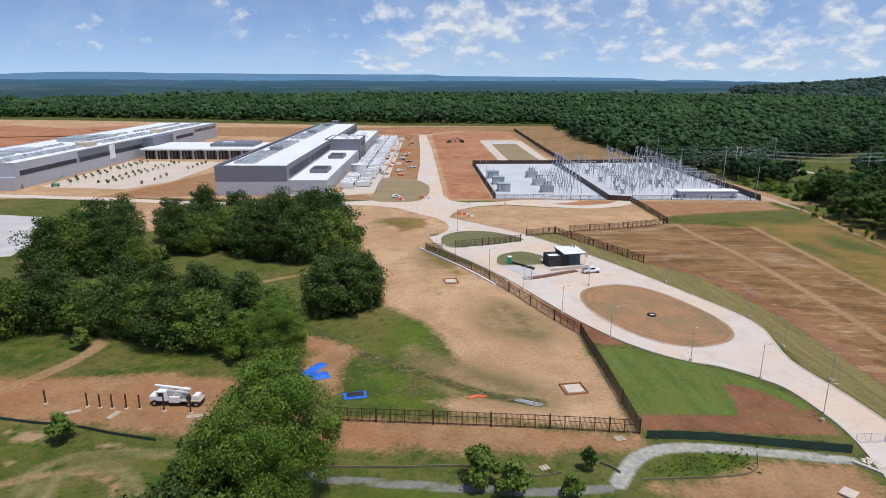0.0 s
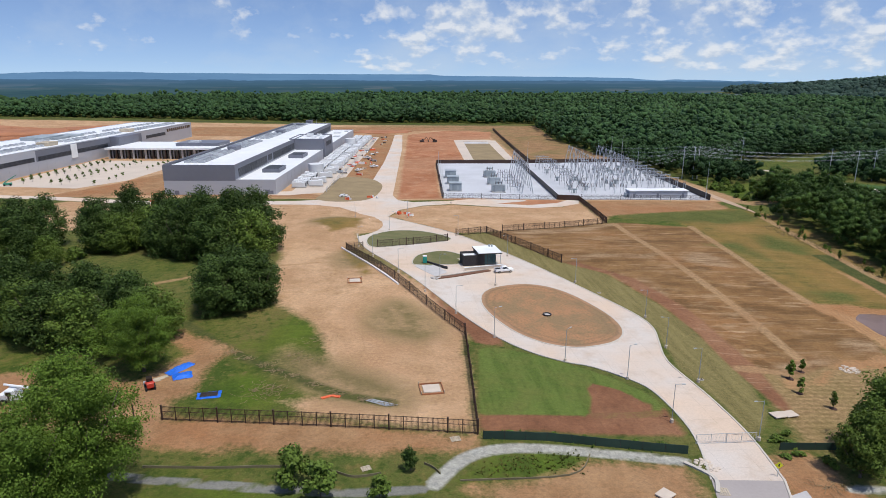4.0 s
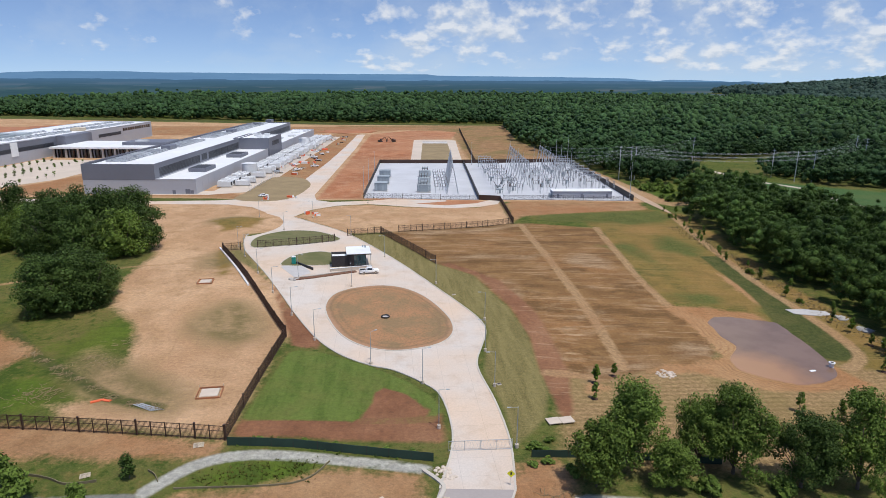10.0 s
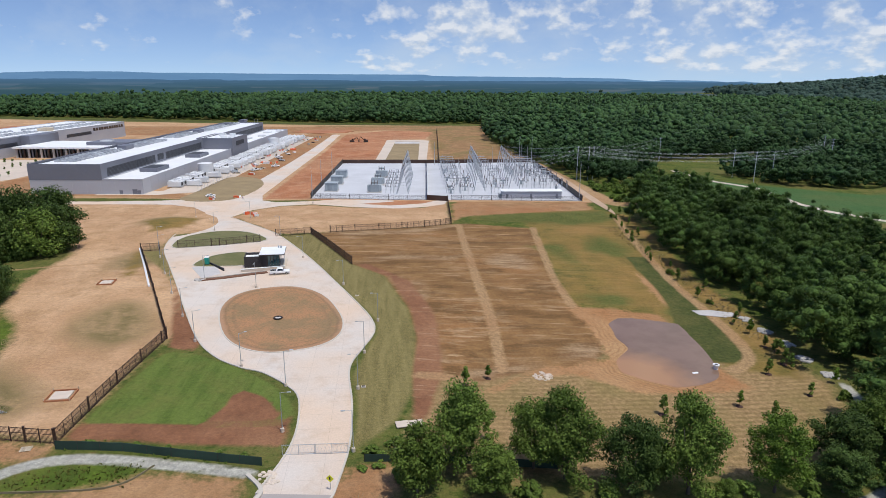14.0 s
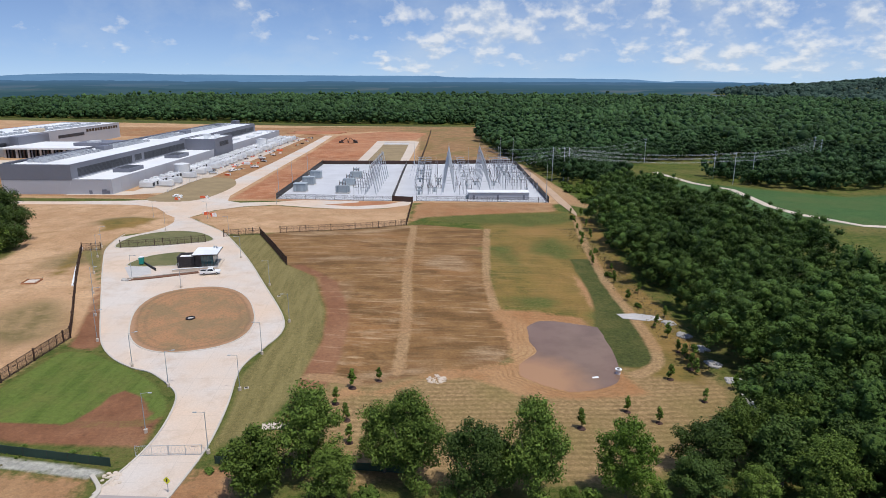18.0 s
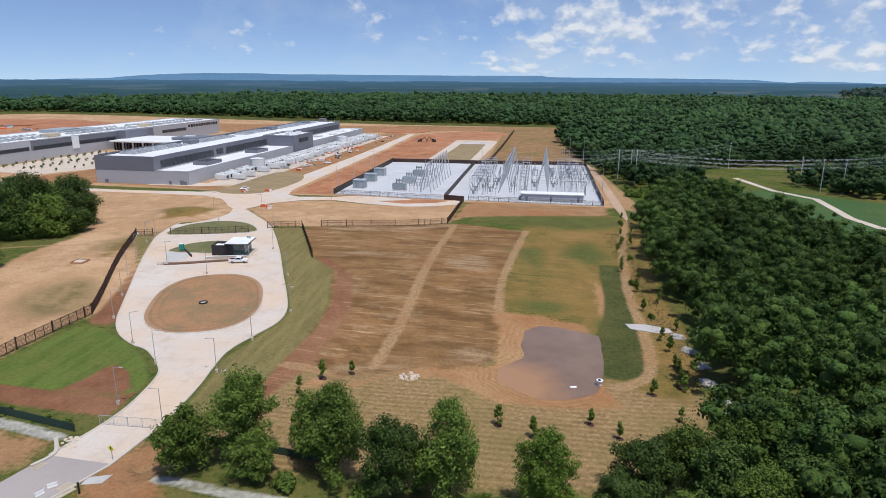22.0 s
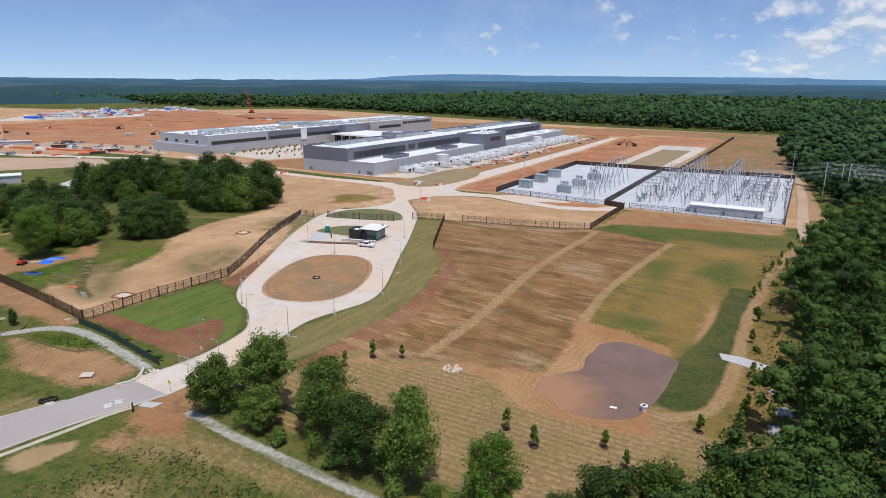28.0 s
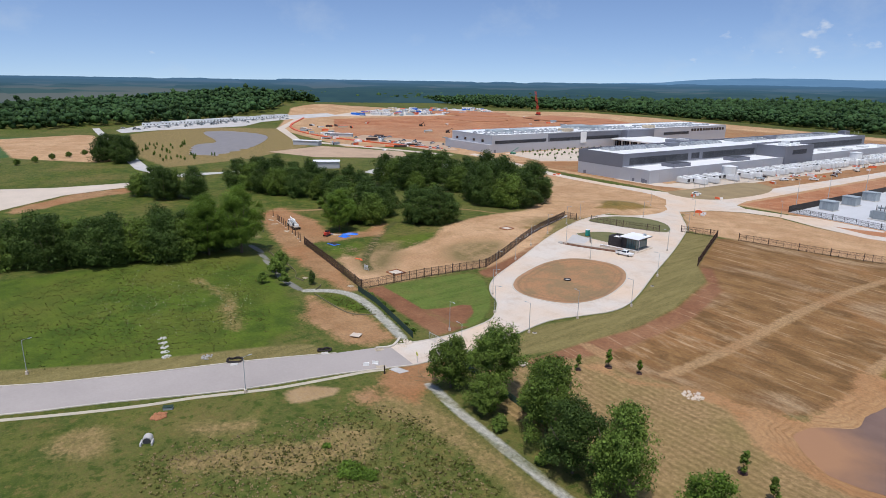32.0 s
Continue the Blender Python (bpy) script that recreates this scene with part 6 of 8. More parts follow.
ridge("backdrop_ridge", 4800, 15, SKYLINE, 1.3, 3, glow("ridge_haze", (0.135, 0.270, 0.470), (0.150, 0.295, 0.500), (0.16, 0.30, 0.50), (0.003, 0.003, 0.03)), "long flat-topped ridge on the horizon, painted as glowing blue haze")
# ---- fences ----
def picket_meshes(h, length, mat, key):
    bm = bmesh.new()
    k = 0.1
    while k < length - 0.05:
        box(bm, k - 0.02, k + 0.02, -0.02, 0.02, 0.06, h)
        k += 0.2
    for z in (0.25, h * 0.62, h - 0.15):
        box(bm, 0, length, -0.035, 0.035, z, z + 0.07)
    panel = bm_mesh("picket_panel", bm, M[mat])
    post = bm_mesh("post", box(bmesh.new(), -0.05, 0.05, -0.05, 0.05, -0.5, h + 0.05), M[mat])
    big = bmesh.new()
    box(big, -0.12, 0.12, -0.12, 0.12, -0.5, h + 0.15), box(big, -0.15, 0.15, -0.15, 0.15, h + 0.15, h + 0.22)
    return panel, post, bm_mesh("main_post", big, M[mat])


PICKET = {"fence": picket_meshes(2.6, 2.42, "rust_metal", "f"), "sub": picket_meshes(2.5, 4.84, "black_metal", "s")}


def picket_fence(pts, label, style="fence", start_post=True, group=""):
    """A metal fence of alike panels between posts along a line, stepping with the land."""
    panel, post, big = PICKET[style]
    pitch = 2.42 if style == "fence" else 4.84
    f = thing("fence", label, "fence", pose(pts[0][0], pts[0][1], gz(*pts[0])), group)
    base = f.matrix_basis.inverted()
    for (ax, ay), (bx, by) in zip(pts, pts[1:]):
        run = math.hypot(bx - ax, by - ay)
        k = max(1, round(run / pitch))
        ang = math.atan2(by - ay, bx - ax)
        for i in range(k + 1):
            x, y = ax + (bx - ax) * i / k, ay + (by - ay) * i / k
            z = gz(x, y)
            q = part("main_post" if i % 4 == 0 or i == k else "post", big if i % 4 == 0 or i == k else post, None, f)
            q.matrix_basis = base @ pose(x, y, z, 0, 0, math.degrees(ang))
            if i < k:
                x2, y2 = ax + (bx - ax) * (i + 1) / k, ay + (by - ay) * (i + 1) / k
                q = part("picket_panel", panel, None, f)
                q["kind"] = "stuff"
                tilt = math.atan2(gz(x2, y2) - z, run / k)
                q.matrix_basis = base @ Matrix.Translation((x, y, z)) @ Euler((0, -tilt, ang)).to_matrix().to_4x4() @ Matrix.Diagonal((run / k / pitch, 1, 1, 1))
    return f


picket_fence([(-77.5, -44.8), (-25.3, -54)], "dark brown steel picket fence on bare clay", group="perimeter fence")
picket_fence([(-25.2, -53.9), (-22, -12), (-52.4, 58.2), (-47, 59.4)], "dark brown steel picket fence between straw field and drive", group="perimeter fence")
picket_fence([(-13.6, 81.2), (-1.6, 86)], "dark brown steel picket fence beside the drive", group="perimeter fence")
picket_fence([(5.2, 88.9), (53, 107.6), (56.4, 158)], "dark brown steel picket fence round the ploughed field", group="perimeter fence")
picket_fence([(-1.4, 85.4), (15.6, 43.1)], "dark brown steel picket fence along the sod strip", group="perimeter fence")
picket_fence([(-42.2, 62.6), (-30, 67), (-17.6, 72.6)], "dark brown steel picket fence on the kerbed island", group="perimeter fence")
for x, y in ((-126.7, -34.4), (-118.8, -36.2), (-116.4, -36.8), (-114.2, -37.2), (-111.7, -37.5), (-109.3, -37.9), (-104.8, -39), (-100, -40.2), (-95, -41), (-90.4, -42), (-86, -43), (-82.4, -44)):
    p_ = thing("fence_post", "lone dark steel fence post set in fresh concrete", "fence post", pose(x, y, gz(x, y)), "posts awaiting panels")
    part("shaft", box(bmesh.new(), -0.1, 0.1, -0.1, 0.1, -0.3, 2.7), M["rust_metal"], p_)
    part("footing", rod(bmesh.new(), (0, 0, -0.1), (0, 0, 0.1), 0.4, 0.34, 12), M["concrete"], p_)


def screen_fence(pts, h, mat, label, pitch=6.0, post_mat="black_metal"):
    """A fence faced with cloth or solid panels."""
    f = thing("screen_fence", label, "fence", pose(pts[0][0], pts[0][1], gz(*pts[0])))
    base = f.matrix_basis.inverted()
    for (ax, ay), (bx, by) in zip(pts, pts[1:]):
        run = math.hypot(bx - ax, by - ay)
        k = max(1, round(run / pitch))
        for i in range(k):
            x, y, x2, y2 = ax + (bx - ax) * i / k, ay + (by - ay) * i / k, ax + (bx - ax) * (i + 1) / k, ay + (by - ay) * (i + 1) / k
            z, z2 = gz(x, y), gz(x2, y2)
            d = Vector((x2 - x, y2 - y, 0)).normalized()
            s = Vector((-d.y, d.x, 0)) * 0.03
            bm = bmesh.new()
            sag = rt.uniform(0.0, 0.08) if mat == "fabric_green" else 0.0
            lo = [Vector((x, y, z)), Vector(((x + x2) / 2, (y + y2) / 2, (z + z2) / 2)), Vector((x2, y2, z2))]
            ring = []
            for q, e in zip(lo, (0, sag, 0)):
                ring.append([bm.verts.new(base @ (q + s + Vector((0, 0, w)))) for w in (0, h - e)] + [bm.verts.new(base @ (q - s + Vector((0, 0, w)))) for w in (h - e, 0)])
            for a, b in zip(ring, ring[1:]):
                for j in range(4):
                    bm.faces.new((a[j], b[j], b[(j + 1) % 4], a[(j + 1) % 4]))
            bm.faces.new(ring[0]), bm.faces.new(ring[-1])
            bmesh.ops.recalc_face_normals(bm, faces=bm.faces[:])
            part("screen", bm, M[mat], f)
            part("post", rod(bmesh.new(), base @ Vector((x, y, z - 0.3)), base @ Vector((x, y, z + h + 0.1)), 0.05, 0.05, 6), M[post_mat], f)
    return f


screen_fence([(-24.6, -55.4), (-14.4, -56.2), (-3, -58.2), (7.2, -60.3)], 1.5, "fabric_green", "dark green fabric screen fence beside the gravel path", 3.4)
screen_fence([(22.5, -60.2), (31, -60.8), (40, -61.8), (52, -63)], 1.3, "fabric_green", "dark green fabric screen fence under the trees", 3.4)
SUB = [(-10.4, 165), (46.5, 161.6), (123, 155), (131.5, 304), (55, 298), (-3.2, 298)]
screen_fence([SUB[0], SUB[5]], 3.0, "black_metal", "solid black screen wall of the substation", 8)
screen_fence([SUB[1], SUB[4]], 3.0, "black_metal", "solid black screen wall dividing the substation", 8)
screen_fence([SUB[2], SUB[3]], 3.0, "black_metal", "solid black screen wall along the substation track", 8)
screen_fence([SUB[5], SUB[4], SUB[3]], 2.6, "rust_metal", "dark brown rear fence of the substation", 10)
screen_fence([(64, 300), (74, 430), (85, 582)], 2.8, "rust_metal", "dark brown fence across the open clay", 12)
screen_fence([(46.5, 161.6), (56.4, 158)], 2.6, "rust_metal", "short dark fence beside the substation entry", 5)
picket_fence([SUB[0], SUB[1]], "dark steel front fence of the substation", "sub")
picket_fence([(58.4, 160.5), SUB[2]], "dark steel front fence of the substation", "sub")
# low silt barriers and erosion socks
for name, pts, w, h, mat, label in (
        ("erosion_sock", [(-54.2, 62), (-45, 40), (-36.3, 19)], 0.5, 0.4, "white_paint", "white erosion sock along the fence foot"),
        ("silt_barrier", [(-29.5, -65.8), (-13.4, -65.3), (-8.5, -60)], 0.1, 0.3, "silt_cloth", "dark silt barrier round a grass patch"),
        ("silt_barrier", [(-131.7, -39.3), (-125.3, -41.3), (-118.2, -43), (-110.7, -46), (-103.1, -48.6)], 0.12, 0.5, "fabric_green", "low dark silt fence along the clay strip"),
        ("silt_barrier", [(-76, -58.3), (-65, -59.6), (-58, -60), (-51.3, -61), (-47.7, -62.2), (-44.7, -63.7), (-40.8, -63.3)], 0.1, 0.4, "silt_cloth", "low dark silt fence on the grass"),
        ("silt_barrier", [(-34.4, -61.4), (-33.2, -62.4), (-32.2, -64)], 0.1, 0.4, "silt_cloth", "short dark silt fence on the grass"),
        ("erosion_sock", [(5.5, -62.6), (8.2, -66.5), (7, -70)], 0.6, 0.3, "kerb", "pale erosion sock at the drive's edge")):
    tagged(new(name, ribbon(name, smooth_loop(pts, 5, False), w, M[mat], 0.0, h)), label, "silt barrier")
# chain-link gate across the drive
gate = thing("gate", "pale galvanised chain-link gate across the drive", "gate", pose(9.7, -57.7, gz(14, -58), 0, 0, -1))
for i in range(2):
    leaf = part("gate_leaf", box(bmesh.new(), 0.1 + i * 5.1, 5.1 + i * 5.1, -0.03, 0.03, 1.75, 1.81), M["steel"], gate)
    bm = bmesh.new()
    for k in range(9):
        rod(bm, (0.1 + i * 5.1 + k * 0.6, 0, 0.1), (0.7 + i * 5.1 + k * 0.6 if k < 8 else 5.1 + i * 5.1, 0, 1.78), 0.012, 0.012, 4)
        rod(bm, (0.7 + i * 5.1 + k * 0.6 if k < 8 else 5.1 + i * 5.1, 0, 0.1), (0.1 + i * 5.1 + k * 0.6, 0, 1.78), 0.012, 0.012, 4)
    part("wire", bm, M["steel"], leaf)
    for x in (0.1, 2.6, 5.1):
        part("bar", rod(bmesh.new(), (x + i * 5.1, 0, 0), (x + i * 5.1, 0, 1.85), 0.04, 0.04, 6), M["steel"], leaf)
    part("bottom_rail", box(bmesh.new(), 0.1 + i * 5.1, 5.1 + i * 5.1, -0.03, 0.03, 0.1, 0.16), M["steel"], leaf)

# ---- gatehouse, lamps, vehicles and site clutter ----
gh = thing("gatehouse", "small gatehouse of dark brick and glass with a white flat roof", "building", pose(-11.2, 40, gz(-9, 43) + 0.1, 0, 0, 5))
gh.scale = (0.84, 0.84, 1.0)
one_box("floor_slab", gh, "concrete", -7.2, 8.6, -2.2, 10.5, -0.8, 0.15, "pale concrete plinth")
for x0, x1, y0, y1 in ((-5.8, 0, 0, 0.25), (-5.8, 0, 5.8, 6.05), (-5.8, -5.55, 0.25, 5.8), (-0.25, 0, 0.25, 5.8)):
    one_box("brick_wall", gh, "brick_dark", x0, x1, y0, y1, 0.15, 3.5, "dark brick wall")
one_box("lower_roof", gh, "roof_white", -5.55, -0.25, 0.25, 5.8, 2.6, 2.8, "white flat roof behind a parapet")
for z in np.arange(0.45, 3.4, 0.3):
    one_box("course", gh, "black_metal", -5.82, 0.02, -0.02, 0.0, z, z + 0.03)
one_box("brick_wall", gh, "brick_dark", 0.0, 2.2, 0.4, 0.7, 0.15, 3.9, "dark brick wall")
for i in range(4):
    one_box("glass_panel", gh, "glass_blue", 2.25 + i * 1.05, 3.22 + i * 1.05, 0.5, 0.56, 0.3, 3.8, "blue-green window glass")
for i in range(7):
    one_box("glass_panel", gh, "glass_blue", 6.44, 6.5, 0.6 + i * 1.2, 1.72 + i * 1.2, 0.3, 3.8, "blue-green window glass")
for x, y in ((2.2, 0.45), (3.24, 0.45), (4.3, 0.45), (5.34, 0.45), (6.4, 0.45), (6.4, 3), (6.4, 6), (6.4, 9)):
    one_box("mullion", gh, "black_metal", x, x + 0.1, y, y + 0.12, 0.15, 3.9)
one_box("rear_wall", gh, "brick_dark", 0, 6.4, 8.9, 9.15, 0.15, 3.9)
one_box("desk", gh, "white_paint", 2.5, 5.5, 2.0, 2.8, 0.15, 1.2)
roof = one_box("canopy", gh, "roof_white", -0.4, 8.3, -1.2, 9.4, 4.15, 4.3, "white overhanging roof")
one_box("fascia", roof, "black_metal", -0.5, 8.4, -1.3, 9.5, 3.9, 4.15, "black roof edge")
for x, y in ((5.5, 7.5), (6.4, 7.0)):
    one_box("roof_unit", roof, "unit_grey", x, x + 0.5, y, y + 0.5, 4.3, 5.0)
part("column", rod(bmesh.new(), (8.2, 0, 0.1), (8.2, 0, 3.9), 0.09, 0.09, 10), M["steel"], gh)
wall = thing("retaining_wall", "low pale concrete wall in front of the gatehouse", "wall", pose(-16.1, 35.2, gz(-11, 37), 0, 0, 13))
part("body", box(bmesh.new(), 0, 12.5, 0, 0.35, -0.4, 0.95, 0.03), M["concrete"], wall)
part("coping", box(bmesh.new(), -0.05, 12.55, -0.05, 0.4, 0.95, 1.05), M["roof_white"], wall)
bed = tagged(new("planting_bed", ribbon("planting_bed", [(-25.6, 26.6), (-20, 29.5), (-13.6, 32.8), (-8.6, 35)], 1.5, M["bed_soil"], 0.07, 0.22)), "long bed of bare red soil edged in concrete", "planting bed")
tagged(new("bed_edge", ribbon("bed_edge", [(-25.9, 27.5), (-20.3, 30.5), (-14, 33.8), (-9, 36)], 0.25, M["kerb"], 0.07, 0.35)), "pale concrete edge of the planting bed", "kerb")
for x, y, s in ((-26.2, 26.4, 0.8), (-25.4, 26.2, 0.6), (-26.6, 27, 0.5), (-24.8, 26.9, 0.5)):
    bm = bmesh.new()
    bmesh.ops.create_icosphere(bm, subdivisions=2, radius=s)
    for v_ in bm.verts:
        v_.co *= 1 + 0.25 * noise.noise(v_.co * 1.7 + Vector((x, y, 0)))
        v_.co.z *= 0.65
    tagged(new("boulder", bm_mesh("boulder", bm, M["rock"])), "grey boulder at the end of the planting bed", "boulder").location = (x, y, gz(x, y) + 0.15)
tagged(new("parking_pad", drape("parking_pad", [(-31, 38.5), (-25.5, 28.5), (-21.5, 33.5), (-24.5, 41.2), (-28.5, 42.5)], M["concrete_grey"], 0.1, 0.1, 5)), "light grey parking pad", "pavement", kind="structure")
loo = thing("portable_toilet", "teal portable toilet with a pale roof", "toilet", pose(-27.6, 42.6, gz(-27.6, 42.6) + 0.15))
one_box("cabin", loo, "teal_plastic", -0.6, 0.6, -0.6, 0.6, 0.1, 2.1, "", 0.05)
one_box("roof", loo, "white_paint", -0.62, 0.62, -0.62, 0.62, 2.1, 2.35, "pale roof", 0.1)
one_box("door", loo, "teal_plastic", -0.42, 0.42, -0.64, -0.6, 0.2, 2.0)
one_box("skid", loo, "black_metal", -0.6, 0.6, -0.6, 0.6, 0, 0.1)
low = thing("low_wall", "dark low wall beside the turf island", "wall", pose(-27, 43, gz(-25, 40), 0, 0, -50))
part("body", box(bmesh.new(), 0, 8.8, 0, 0.3, -0.3, 0.75, 0.02), M["brick_dark"], low)

LAMP_POLE = bm_mesh("pole", rod(bmesh.new(), (0, 0, 0.6), (0, 0, 7.2), 0.07, 0.05, 8), M["unit_grey"])
LAMP_BASE = bm_mesh("base", rod(bmesh.new(), (0, 0, -0.4), (0, 0, 0.65), 0.32, 0.3, 14), M["concrete"])
LAMP_ARM = bm_mesh("arm", rod(bmesh.new(), (0, 0, 7.1), (1.3, 0, 7.2), 0.035, 0.03, 6), M["unit_grey"])
LAMP_HEAD = bm_mesh("head", box(bmesh.new(), 1.1, 1.75, -0.13, 0.13, 7.12, 7.22, 0.02), M["unit_grey"])


def lamp(x, y, turn, lift=0.0):
    t = thing("street_lamp", "slim grey lamp post with a single arm on a concrete base", "street lamp", pose(x, y, gz(x, y) + lift, 0, 0, turn), "lamps along the drive")
    part("base", LAMP_BASE, None, t), part("pole", LAMP_POLE, None, t)
    arm = part("arm", LAMP_ARM, None, t)
    part("head", LAMP_HEAD, None, arm)


for x, y, a in ((7.0, -35.2, 20), (-3, -26.6, 40), (-15.6, -13.6, 20), (-22.6, 1.2, 10), (-29.3, 15, 10), (-36, 30.5, 10), (-43.6, 49.5, 10), (-24.3, 27.2, 0), (-9.2, 21.6, -90), (-0.2, 51, 190), (8.8, -51, 0),
                (20.7, -57.4, 180), (20.6, -37, 180), (21.3, -20.8, 170), (24, -2.8, 180), (14.2, 23.5, 190), (-48.6, 63.5, 0), (-38, 92, 0), (-12.5, 84.2, 200), (-30, 118, 180), (-8, 152, 270), (-52, 118, 0)):
    lamp(x, y, a)
for x, y in ((8.9, -99.6), (-24.6, -130.5)):
    lamp(x, y, 100)
for x, y in ((20.7, -36.2), (17.4, 14.8)):
    d_ = thing("storm_inlet", "small concrete storm inlet beside the kerb", "inlet", pose(x + 0.9, y, gz(x, y), 0, 0, 10))
    part("box", box(bmesh.new(), -0.42, 0.42, -0.35, 0.35, -0.2, 0.16, 0.03), M["kerb"], d_)
    part("cover", box(bmesh.new(), -0.28, 0.28, -0.22, 0.22, 0.16, 0.19), M["black_metal"], d_)

hatch = thing("hatch", "black drain ring in the middle of the oval island", "drain", pose(0, 0, gz(0, 0) + 0.16))
V, F = [], []
for i in range(20):
    a = i * math.tau / 20
    for k in range(6):
        b = k * math.tau / 6
        V.append(((0.95 + 0.2 * math.cos(b)) * math.cos(a), (0.95 + 0.2 * math.cos(b)) * math.sin(a), 0.18 + 0.2 * math.sin(b)))
        F.append((i * 6 + k, (i + 1) % 20 * 6 + k, (i + 1) % 20 * 6 + (k + 1) % 6, i * 6 + (k + 1) % 6))
part("ring", mesh_of("ring", V, F, M["black_metal"], True), None, hatch)
part("grate", rod(bmesh.new(), (0, 0, 0.0), (0, 0, 0.12), 0.8, 0.8, 16), M["concrete_grey"], hatch)


def car(kind, m, paint="white_paint", label="", group=""):
    """A pickup, van or car: body, cab with glass, wheels with rims."""
    c = thing("pickup_truck" if kind == "pickup" else "car", label or f"parked {'white pickup truck' if kind == 'pickup' else 'car'} on the site", "truck" if kind == "pickup" else "car", m, group)
    L, W = (5.6, 1.95) if kind == "pickup" else (4.6, 1.8)
    bm = bmesh.new()
    if kind == "pickup":
        box(bm, 1.0, L / 2, -W / 2, W / 2, 0.45, 1.12, 0.08), box(bm, -L / 2, 1.05, -W / 2, W / 2, 0.45, 1.2, 0.06)
    else:
        box(bm, -L / 2, L / 2, -W / 2, W / 2, 0.35, 0.9, 0.12)
    part("body", bm, M[paint], c)
    x0, x1, top = (-0.95, 1.2, 1.85) if kind == "pickup" else (-1.7, 1.1, 1.45)
    cab = bmesh.new()
    r = bmesh.ops.create_cube(cab, size=1.0)
    lo = 1.12 if kind == "pickup" else 0.88
    for v_ in r["verts"]:
        t = v_.co.z > 0
        v_.co = Vector(((x0 + x1) / 2 + v_.co.x * (x1 - x0) * (0.68 if t else 1.0), v_.co.y * W * (0.78 if t else 0.95), top if t else lo))
    bmesh.ops.bevel(cab, geom=cab.edges[:], offset=0.06, segments=1, affect="EDGES")
    cb = part("cab", cab, M[paint], c)
    for s in (-1, 1):
        w = bmesh.new()
        r = bmesh.ops.create_cube(w, size=1.0)
        for v_ in r["verts"]:
            t = v_.co.z > 0
            v_.co = Vector(((x0 + x1) / 2 + v_.co.x * (x1 - x0) * (0.58 if t else 0.8), s * (W * (0.40 if t else 0.47) + (0.012 if v_.co.y > 0 else -0.012)), top - 0.12 if t else lo + 0.08))
        part("side_window", w, M["window_dark"], cb)
    wb = bmesh.new()
    q = [(x1 - 0.02, -W * 0.42, lo + 0.05), (x1 - 0.02, W * 0.42, lo + 0.05), (x1 - (x1 - x0) * 0.15, W * 0.35, top - 0.1), (x1 - (x1 - x0) * 0.15, -W * 0.35, top - 0.1)]
    q2 = [(a + 0.05, b, d + 0.03) for a, b, d in q]
    vs = [wb.verts.new(p) for p in q + q2]
    for f in ((0, 1, 2, 3), (7, 6, 5, 4), (0, 4, 5, 1), (1, 5, 6, 2), (2, 6, 7, 3), (3, 7, 4, 0)):
        wb.faces.new([vs[i] for i in f])
    part("windscreen", wb, M["window_dark"], cb)
    if kind == "pickup":
        part("load_bed", box(bmesh.new(), -L / 2 + 0.12, -1.05, -W / 2 + 0.12, W / 2 - 0.12, 1.2, 1.23), M["tyre"], c)
        part("bed_rail", box(box(bmesh.new(), -L / 2, -1.0, -W / 2, -W / 2 + 0.1, 1.2, 1.32), -L / 2, -1.0, W / 2 - 0.1, W / 2, 1.2, 1.32), M[paint], c)
    for x in (L * 0.32, -L * 0.3):
        for s in (-1, 1):
            wheel = part("wheel", rod(bmesh.new(), (x, s * (W / 2 - 0.22), 0.38), (x, s * (W / 2 + 0.02), 0.38), 0.38, 0.38, 16), M["tyre"], c)
            part("rim", rod(bmesh.new(), (x, s * (W / 2 + 0.0), 0.38), (x, s * (W / 2 + 0.03), 0.38), 0.22, 0.22, 12), M["chrome"], wheel)
    for s in (-1, 1):
        part("headlight", box(bmesh.new(), L / 2 - 0.02, L / 2 + 0.02, s * W * 0.36 - 0.18, s * W * 0.36 + 0.18, 0.75, 0.95), M["chrome"], c)
        part("tail_light", box(bmesh.new(), -L / 2 - 0.02, -L / 2 + 0.02, s * W * 0.42 - 0.1, s * W * 0.42 + 0.1, 0.75, 1.05), M["red_paint"], c)
    return c


def far_car(paint, label):
    c = thing("car", label, "car", None, "site cars")
    part("body", box(bmesh.new(), -2.3, 2.3, -0.9, 0.9, 0.35, 0.95, 0.12), M[paint], c)
    part("cab", box(bmesh.new(), -1.5, 0.9, -0.8, 0.8, 0.95, 1.5, 0.15), M["window_dark"], c)
    for x in (1.4, -1.4):
        part("axle", rod(bmesh.new(), (x, -0.92, 0.36), (x, 0.92, 0.36), 0.36, 0.36, 10), M["tyre"], c)
    return c


def on(x, y, turn=0.0, lift=0.0):
    return pose(x, y, gz(x, y) + lift, 0, 0, turn)


pick = car("pickup", on(-4.7, 33.4, 10, 0.08), label="white pickup truck parked in front of the gatehouse")
car("car", on(-60, 171, 30, 0.05), "white_paint", "white car parked by the crossing road")
car_dark, car_white = far_car("unit_grey", "grey car parked on site gravel"), far_car("white_paint", "white car parked on site gravel")
car_dark.matrix_basis, car_white.matrix_basis = on(-300, 186, 10, 0.1), on(-306, 189, 10, 0.1)
for x, y, a in ((-46.3, 280, 20), (-60, 285, 80), (-52, 330, 10), (-56, 262, 60)):
    q = copy_thing(pick, on(x, y, a, 0.05))
    tagged(q, "white pickup truck parked on bare site ground", "truck")
rc = random.Random(12)
for i in range(70):
    t = rc.random()
